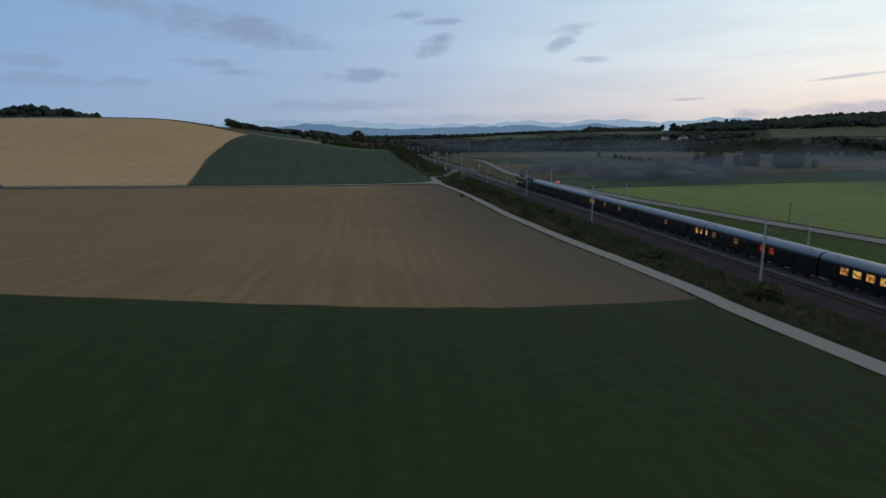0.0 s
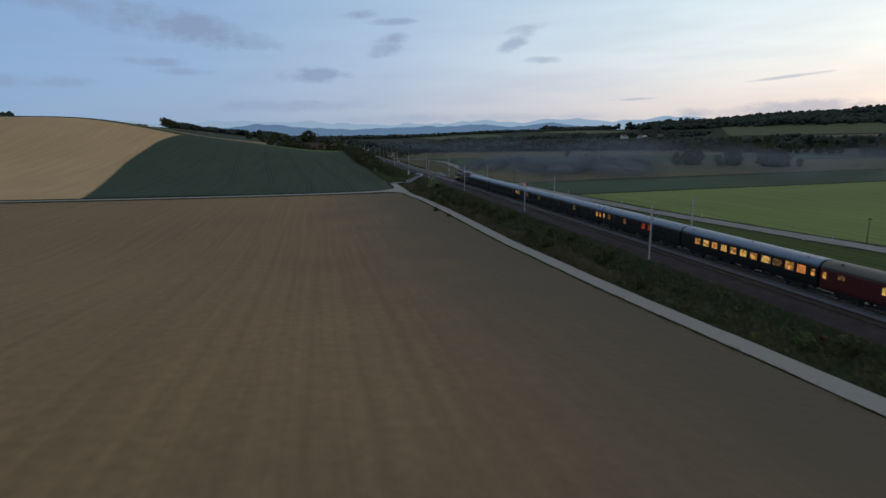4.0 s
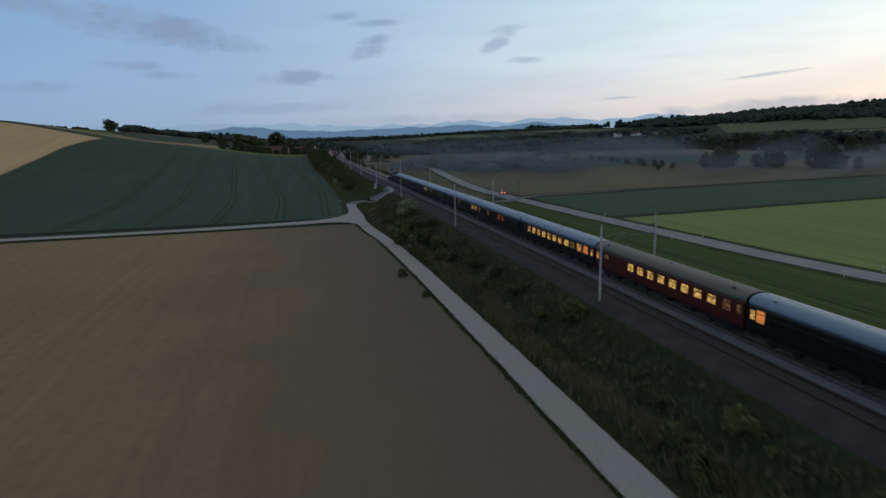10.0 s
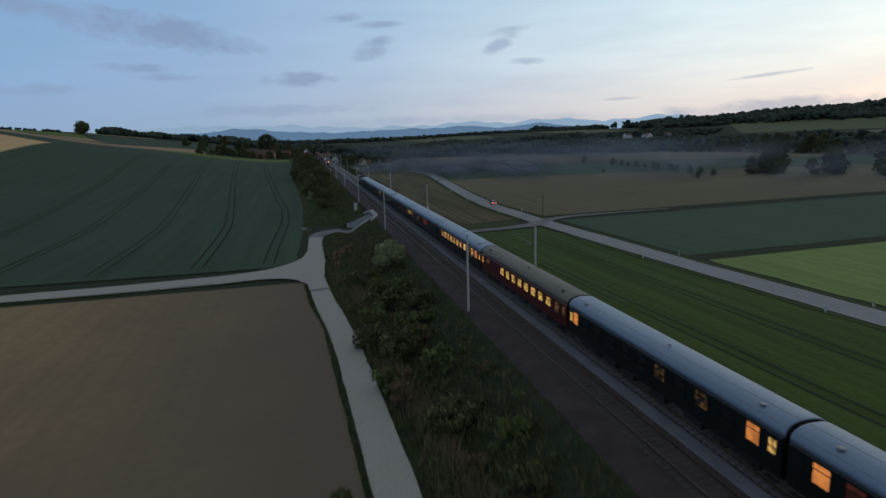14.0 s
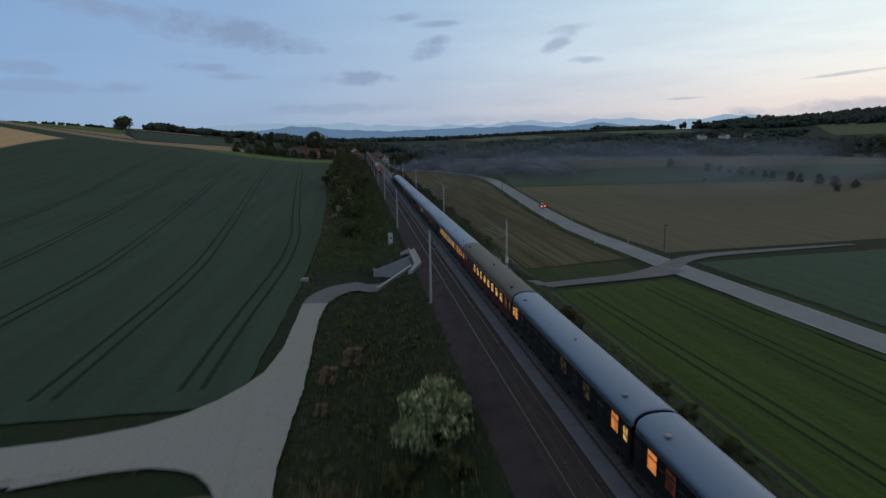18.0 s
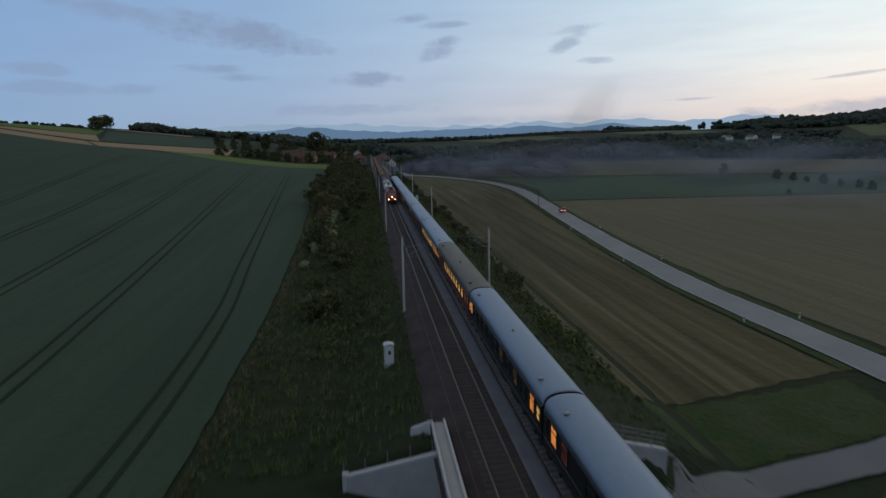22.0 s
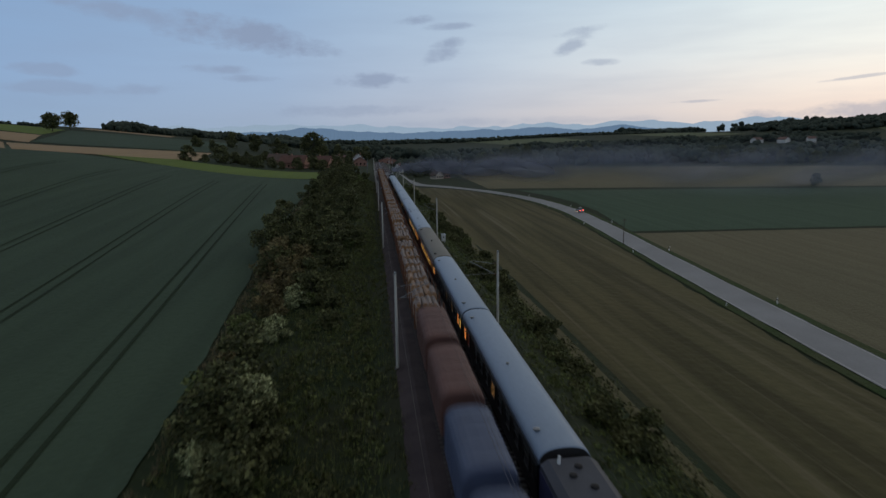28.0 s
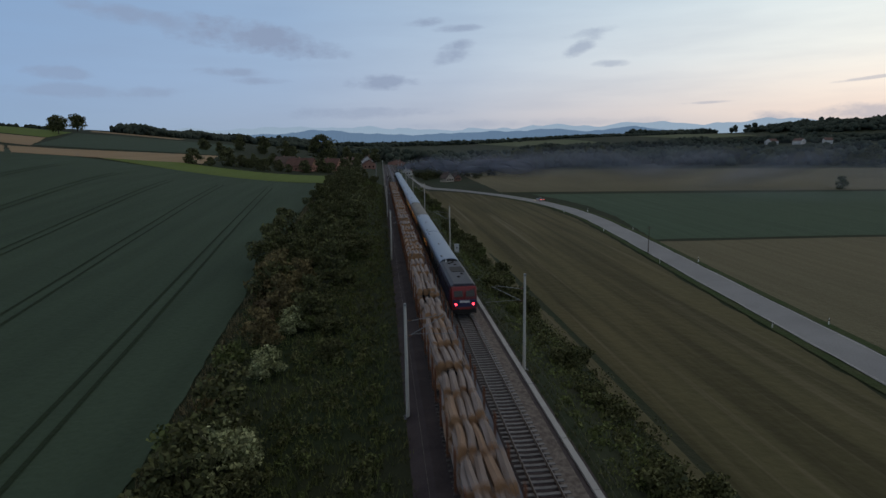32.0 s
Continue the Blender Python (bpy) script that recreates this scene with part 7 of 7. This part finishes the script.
def build_underpass():
    specs = {
        -1: dict(side="lane", near=((5.9, 301.9), (11.1, 299.6), (-0.45, -3.15)), far=((5.3, 309.3), (11.2, 312.2), (-0.5, -3.3)), foot=(-5.2, -5.2), y=(302.4, 308.4)),
        1: dict(side="valley", near=((5.6, 302.6), (13.6, 305.2), (-0.6, -6.3)), far=((5.3, 308.6), (9.8, 309.5), (-0.15, -1.75)), foot=(-6.0, -7.8), y=(303.0, 308.0)),
    }
    for s, d in specs.items():
        u = thing("underpass", "pale concrete underpass head with splayed wing walls, %s side" % d["side"], "underpass", "underpass heads")
        lo, hi = d["y"]
        x0, x1 = sorted((s * 4.9, s * 5.35))
        for y0, y1, z0 in ((300.9, lo, -5.6), (hi, 312.3, -5.6), (lo, hi, -1.3)):
            g = Geo()
            g.box(x0, x1, y0, y1, z0, -0.10, 0.02)
            part("head_wall", g, M["concrete"], u)
        g = Geo()
        g.box(min(s * 4.45, s * 5.42), max(s * 4.45, s * 5.42), 300.9, 312.3, -0.10, 0.02, 0.02)
        part("walkway_slab", g, M["concrete"], u, "grey slab of the narrow walkway")
        for e in (4.52, 5.35):
            g = Geo()
            g.box(s * e - 0.075, s * e + 0.075, 300.9, 312.3, 0.02, 0.24, 0.02)
            part("upstand", g, M["concrete_pale"], u, "pale kerb along the walkway")
        # the ends of the head: a short splayed slab to the south, a small triangular cheek to the north
        g = Geo()
        P = [(s * 4.45, 300.9), (s * 5.42, 300.9), (s * 6.5, 298.3), (s * 6.0, 298.2)]
        zt, zb = (0.22, 0.2, -0.45, -0.4), (-0.8, -0.9, -1.3, -1.3)
        g.add([(x, y, z) for (x, y), z in zip(P, zb)] + [(x, y, z) for (x, y), z in zip(P, zt)], [(0, 1, 2, 3), (4, 5, 6, 7), (0, 1, 5, 4), (1, 2, 6, 5), (2, 3, 7, 6), (3, 0, 4, 7)])
        part("end_slab", g, M["concrete"], u, "short splayed end of the head")
        part("end_lip", skew_wall((s * 6.7, 298.15), (s * 5.95, 298.05), 0.22, (-0.3, -0.25), (-1.5, -1.5)), M["concrete_pale"], u)
        part("cheek", skew_wall((s * 5.4, 312.2), (s * 6.7, 312.9), 0.3, (0.22, -0.55), (-1.6, -1.6)), M["concrete_pale"], u, "small pale sloping cheek wall")
        for key in ("near", "far"):
            a, b, top = d[key]
            pa, pb = (s * a[0], a[1]), (s * b[0], b[1])
            part("wing_wall", skew_wall(pa, pb, 0.34, top, d["foot"]), M["concrete"], u)
            cap = skew_wall(pa, pb, 0.44, (top[0] + 0.09, top[1] + 0.09), (top[0] - 0.03, top[1] - 0.03))
            part("wall_cap", cap, M["concrete_pale"], u, "thin pale capping of the wing wall")
            if s < 0:
                g = Geo()
                g.box(pb[0] - 0.2, pb[0] + 0.2, pb[1] - 0.22, pb[1] + 0.22, -5.2, top[1] + 0.25, 0.03)
                part("end_pier", g, M["concrete_pale"], u)
        if s < 0:
            for f in (0.02, 0.25, 0.5, 0.75, 1.0):
                g = Geo()
                x, y, z = -5.5 - 5.8 * f, 309.6 + 2.9 * f, -0.5 - 2.8 * f
                g.tube((x, y, z - 0.6), (x, y, z + 0.75), 0.035, n=6)
                part("railing_post", g, M["steel"], u, "thin steel stake behind the wall")
            g = Geo()
            g.tube((-5.38, 312.2, 0.0), (-5.38, 312.2, 0.95), 0.04, n=6)
            part("railing_post", g, M["steel"], u)
        else:
            wing_rail(u, (5.4, 308.7), (9.75, 309.55), -0.1, -1.7, 4)
            wing_rail(u, (6.4, 303.0), (12.6, 305.0), -1.1, -5.6, 4, (0.5, 1.0))
            g = Geo()
            g.box(4.95, 5.03, 301.0, 312.2, 0.95, 1.01)
            part("railing_bar", g, M["steel"], u)
            for k in range(8):
                g = Geo()
                g.box(4.96, 5.02, 301.2 + 1.55 * k, 301.26 + 1.55 * k, 0.0, 0.98)
                part("railing_post", g, M["steel"], u)
    g = Geo()
    g.box(-4.9, 4.9, 301.5, 309.0, -5.0, -4.75)
    tagged(part("underpass_floor", g, M["concrete"]), "worn concrete floor under the line", "floor", kind="structure")
    # a low kerb where the farm lane leaves the bank
    part_kerb = skew_wall((13.9, 309.4), (17.2, 307.4), 0.3, (-6.3, -6.9), (-7.6, -7.9))
    tagged(part("kerb", part_kerb, M["concrete_pale"]), "short pale concrete kerb beside the farm lane", "kerb", kind="structure")


def cabinet(x, y, w, d, h, turn, label):
    t = thing("trackside_cabinet", label, "cabinet", "trackside cabinets", at=(x, y, gz(x, y), 0, 0, turn))
    g = Geo()
    g.box(-w / 2 - 0.06, w / 2 + 0.06, -d / 2 - 0.06, d / 2 + 0.06, -0.8, 0.12, 0.02)
    part("plinth", g, M["concrete"], t)
    g = Geo()
    g.box(-w / 2, w / 2, -d / 2, d / 2, 0.12, h, 0.03)
    part("case", g, M["signal_grey"], t)
    g = Geo()
    g.prism([(-w / 2 - 0.08, h), (w / 2 + 0.08, h), (w / 2 + 0.08, h + 0.06), (0, h + 0.16), (-w / 2 - 0.08, h + 0.06)], -d / 2 - 0.08, d / 2 + 0.08)
    part("lid", g, M["signal_grey"], t)
    g = Geo()
    g.box(-w / 2 + 0.06, w / 2 - 0.06, -d / 2 - 0.03, -d / 2, 0.25, h - 0.1, 0.005)
    part("door", g, M["white_paint"], t)
    g = Geo()
    g.box(-0.12, 0.12, -d / 2 - 0.045, -d / 2 - 0.03, h * 0.55, h * 0.75)
    part("sign", g, M["roof_dark"], t, "small dark sign plate")
    return t


def build_posts():
    cabinet(-7.65, 327.0, 0.8, 0.65, 1.95, 8, "pale grey trackside cabinet in the grass")
    cabinet(6.9, 467.0, 0.8, 0.5, 1.5, 0, "pale grey cabinet at the foot of a mast")
    st = Geo()
    st.box(-0.62, 0.62, -0.3, 0.3, -0.2, 0.52, 0.09)
    ob = part("boundary_stone", st, M["concrete"])
    ob.location = (-22.4, 308.6, gz(-22.4, 308.6))
    tagged(ob, "pale weathered slab of stone at the field edge", "stone")
    post = None
    for y, s in [(y, s) for y in range(140, 640, 42) for s in (-1, 1)]:
        if 305 < y < 345:
            continue
        x = float(road_x(y)) + s * 4.3
        if post is None:
            post = thing("marker_post", "white plastic marker post on the road verge", "marker post", "marker posts", at=(x, y, gz(x, y)))
            g = Geo()
            g.prism([(-0.06, -0.2), (0.06, -0.2), (0.05, 1.05), (-0.05, 0.95)], -0.05, 0.05)
            part("shaft", g, M["post_white"], post)
            g = Geo()
            g.box(-0.062, 0.062, -0.058, 0.058, 0.68, 0.86)
            part("band", g, M["rubber"], post)
        else:
            copy_thing(post, pose(x, y, gz(x, y)))
    # wooden power poles along the road
    pole = None
    for x, y in ((70.9, 131.6), (53.5, 486.0), (54.5, 337.5)):
        if pole is None:
            pole = thing("power_pole", "slim dark wooden pole beside the road", "pole", "power poles", at=(x, y, gz(x, y)))
            g = Geo()
            g.tube((0, 0, -0.5), (0, 0, 6.4), 0.11, 0.075, 8)
            part("shaft", g, M["trunk"], pole)
            g = Geo()
            g.box(-0.6, 0.6, -0.05, 0.05, 5.9, 6.02)
            part("crossarm", g, M["trunk"], pole)
        else:
            copy_thing(pole, pose(x, y, gz(x, y)))


def make_car(label, paint, lamps=True):
    c = thing("car", label, "car")
    g = Geo()
    secs = [(-2.1, 0.45, 0.80), (-2.0, 0.32, 0.95), (-1.2, 0.28, 1.0), (0.7, 0.28, 0.98), (1.7, 0.30, 0.88), (2.1, 0.42, 0.72)]
    g.loft([[(-0.78, y, a), (0.78, y, a), (0.86, y, (a + b) / 2), (0.80, y, b), (-0.80, y, b), (-0.86, y, (a + b) / 2)] for y, a, b in secs])
    part("body", g, paint, c)
    g = Geo()
    secs = [(-1.75, 0.95, 0.62), (-1.2, 1.40, 0.60), (0.1, 1.45, 0.60), (0.95, 0.98, 0.66)]
    g.loft([[(-0.72, y, 0.92), (0.72, y, 0.92), (w, y, max(z, 0.95)), (-w, y, max(z, 0.95))] for y, z, w in secs])
    part("cabin", g, M["pane_dark"], c, "dark glazed cabin")
    for x in (-0.76, 0.76):
        for y in (-1.3, 1.35):
            g = Geo()
            g.lathe([(x - 0.1, 0.30), (x - 0.08, 0.325), (x + 0.08, 0.325), (x + 0.1, 0.30)], "x", 14, (0, y, 0.325))
            w = part("wheel", g, M["rubber"], c)
            g = Geo()
            s = math.copysign(1, x)
            g.lathe([(x + s * 0.101, 0.19), (x + s * 0.108, 0.05)], "x", 10, (0, y, 0.325))
            part("rim", g, M["steel"], w)
    for x in (-0.6, 0.6):
        g = Geo()
        g.box(x - 0.16, x + 0.16, -2.16, -2.07, 0.62, 0.80, 0.02)
        part("tail_lamp", g, M["lamp_red_soft"] if lamps else M["coach_red"], c, "red tail lamp")
        g = Geo()
        g.box(x - 0.15, x + 0.15, 2.06, 2.14, 0.52, 0.68, 0.02)
        part("headlamp", g, M["lamp_beam"] if lamps else M["white_paint"], c, "headlamp")
    return c


def build_cars():
    c = make_car("dark car driving away with its lamps on", M["car_silver"])
    ys = [(0, 292), (3, 307), (6, 321), (9, 338), (13, 364), (16, 395), (19, 433), (23, 479), (28, 543), (32, 599)]
    rows = []
    for t, y in ys:
        x = float(road_x(y)) + 1.4
        a = math.atan2(float(road_x(y + 4)) - float(road_x(y - 4)), 8.0)
        rows.append((float(t), pose(x, y, gz(x, y) + 0.31, 0, 0, -math.degrees(a))))
    CAR_ROWS.append((c, rows))
    p = make_car("blue car standing on the cross lane", M["car_blue"], False)
    p.matrix_basis = pose(-218, 252.6, gz(-218, 252.6) + 0.29, 0, 0, 90)


CAR_ROWS = []
build_underpass()
build_posts()
build_cars()


# ------------------------------------------------------------------ smoke of the steam engine
def smoke_mat(name, rgb, dens, torn=1.8):
    """Thin smoke: the density dies away from the middle of each billow and is torn by noise."""
    ma = bpy.data.materials.new(name)
    ma.use_nodes = True
    N, L = ma.node_tree.nodes, ma.node_tree.links
    N.clear()
    tc = N.new("ShaderNodeTexCoord")
    ln = N.new("ShaderNodeVectorMath")
    ln.operation = "MULTIPLY"
    ln.inputs[1].default_value = (1, 0, 1)
    L.new(tc.outputs["Object"], ln.inputs[0])
    ab = N.new("ShaderNodeVectorMath")
    ab.operation = "LENGTH"
    L.new(ln.outputs[0], ab.inputs[0])
    mr = N.new("ShaderNodeMapRange")
    mr.interpolation_type = "SMOOTHSTEP"
    mr.inputs["From Min"].default_value, mr.inputs["From Max"].default_value = 0.98, 0.30
    L.new(ab.outputs["Value"], mr.inputs["Value"])
    ns = N.new("ShaderNodeTexNoise")
    ns.inputs["Scale"].default_value, ns.inputs["Detail"].default_value = torn, 3
    L.new(tc.outputs["Object"], ns.inputs["Vector"])
    nr = N.new("ShaderNodeMapRange")
    nr.inputs["From Min"].default_value, nr.inputs["From Max"].default_value = 0.20, 0.55
    L.new(ns.outputs[0], nr.inputs["Value"])
    m1 = N.new("ShaderNodeMath")
    m1.operation = "MULTIPLY"
    L.new(mr.outputs[0], m1.inputs[0]), L.new(nr.outputs[0], m1.inputs[1])
    m2 = N.new("ShaderNodeMath")
    m2.operation = "MULTIPLY"
    L.new(m1.outputs[0], m2.inputs[0])
    m2.inputs[1].default_value = dens
    df, tr, mx, out = N.new("ShaderNodeBsdfDiffuse"), N.new("ShaderNodeBsdfTransparent"), N.new("ShaderNodeMixShader"), N.new("ShaderNodeOutputMaterial")
    df.inputs["Color"].default_value = (*rgb, 1)
    L.new(m2.outputs[0], mx.inputs[0]), L.new(tr.outputs[0], mx.inputs[1]), L.new(df.outputs[0], mx.inputs[2]), L.new(mx.outputs[0], out.inputs[0])
    return ma


def build_smoke():
    dark, thin = smoke_mat("dark_smoke", (0.20, 0.205, 0.24), 0.72, 0.9), smoke_mat("thin_smoke", (0.24, 0.245, 0.28), 0.36, 0.8)
    plume = thing("smoke_plume", "dark drifting smoke from the steam engine", "smoke")
    rng = random.Random(9)

    def shell(seed):
        g = Geo()
        n, k = 24, 9
        rings = []
        for i in range(k + 1):
            r = 0.0005 + 0.9995 * i / k
            ring = []
            for j in range(n):
                a = 2 * math.pi * j / n
                q = 1 + 0.12 * noise.noise((math.cos(a) * 1.5, math.sin(a) * 1.5, seed))
                bulge = -0.55 * math.sqrt(max(0.0, 1 - r * r)) + 0.08 * noise.noise((r * 2, a, seed))
                ring.append((math.cos(a) * r * q, bulge, math.sin(a) * r * q))
            rings.append(ring)
        g.loft(rings, False)
        return g
    shells = [shell(s).mesh("billow", dark, True) for s in (1.0, 5.0)], [shell(s).mesh("billow", thin, True) for s in (2.0, 7.0)]
    spots = [(2.0, 0.5, 5.6, 3.2, 2.2, 0), (7, 0, 6.4, 6, 3.6, 0), (15, -1, 6.8, 11, 5.2, 0), (27, -4, 6.6, 17, 6.6, 0), (44, -9, 6.0, 23, 7.6, 0), (62, -14, 5.4, 26, 8.0, 0),
             (82, -16, 8, 30, 9, 1), (112, -24, 7, 36, 9.5, 1), (148, -34, 5.5, 42, 9, 1), (190, -46, 4, 48, 9, 1)]
    for k, (x, y, z, w, h, thinness) in enumerate(spots):
        b = part("billow", rng.choice(shells[thinness]), None, plume)
        b.matrix_basis = Matrix.LocRotScale((x, y, z), Euler((0, radians(rng.uniform(-12, 12)), radians(-8))), (w, w * 0.5, h))
    drift = thing("smoke_drift", "thin smoke lingering low over the valley fields", "smoke")
    film = smoke_mat("lingering_smoke", (0.38, 0.42, 0.47), 0.12, 0.6)
    sheet = shell(4.0).mesh("billow", film, True)
    for x, y, z, w, h in ((190, 332, 0, 75, 9), (285, 345, 1, 85, 10), (95, 420, -1, 60, 8.5), (170, 470, 0, 80, 10), (120, 560, 1, 85, 10), (230, 590, 1, 95, 12), (80, 690, 2, 75, 11), (190, 740, 2, 110, 13), (300, 680, 2, 110, 13), (150, 800, 4, 120, 15), (330, 780, 4, 130, 15), (60, 800, 4, 70, 13)):
        b = part("billow", sheet, None, drift)
        b.matrix_basis = Matrix.LocRotScale((x, y, z), Euler((0, radians(rng.uniform(-3, 3)), radians(-12))), (w, 25, h))
    CAR_ROWS.append((drift, [(0.0, pose(0, 0, 0)), (16.0, pose(14, 0, 0.6)), (32.0, pose(28, 0, 1.2))]))
    MOVING.append((plume, TRACKS["east"], R0 + COACH * 7 + 21.2, SPEED))
    wisp = thing("smoke_wisp", "thin wisp of smoke hanging over the line", "smoke")
    faint = smoke_mat("faint_smoke", (0.17, 0.138, 0.118), 0.17, 1.1)
    veil = shell(3.0).mesh("billow", faint, True)
    for x, y, z, w, h in ((0, 0, 0, 9.0, 5.0), (-4.5, 1.5, -6.5, 7.5, 5.5), (8.5, -1.5, 5.5, 10.5, 4.4), (-1.5, 1, -11, 8.0, 6.0)):
        b = part("billow", veil, None, wisp)
        b.matrix_basis = Matrix.LocRotScale((x, y, z), Euler((0, radians(-48), 0)), (w, 3, h))
    CAR_ROWS.append((wisp, [(0.0, pose(10, 361, 5)), (16.0, pose(12, 361, 7)), (20.0, pose(12.5, 361, 12)), (23.0, pose(13, 360, 15.5)), (24.0, pose(13.5, 360, 16.8)), (26.0, pose(16.5, 360, 20)), (32.0, pose(30, 358, 26))]))


build_smoke()
build_sleepers()


# ------------------------------------------------------------------ what moves
TRAIN_RUN = [(0.0, 0.0), (3.0, 47.9), (6.0, 95.2), (9.0, 142.9), (12.0, 189.3), (14.0, 220.1), (17.0, 266.3), (18.0, 282.6), (21.0, 331.1), (24.0, 378.8), (28.0, 441.7), (30.0, 471.3), (32.0, 500.7)]   # seconds, metres run


def motions():
    for ob, x, y, v in MOVING:
        gone = TRAIN_RUN if v > 0 else [(t, v * t) for t in (0.0, 8.0, 16.0, 24.0, 32.0)]
        walk(ob, [(t, pose(x, y + d, 0.0)) for t, d in gone])
    for ob, rows in CAR_ROWS:
        walk(ob, rows)


motions()
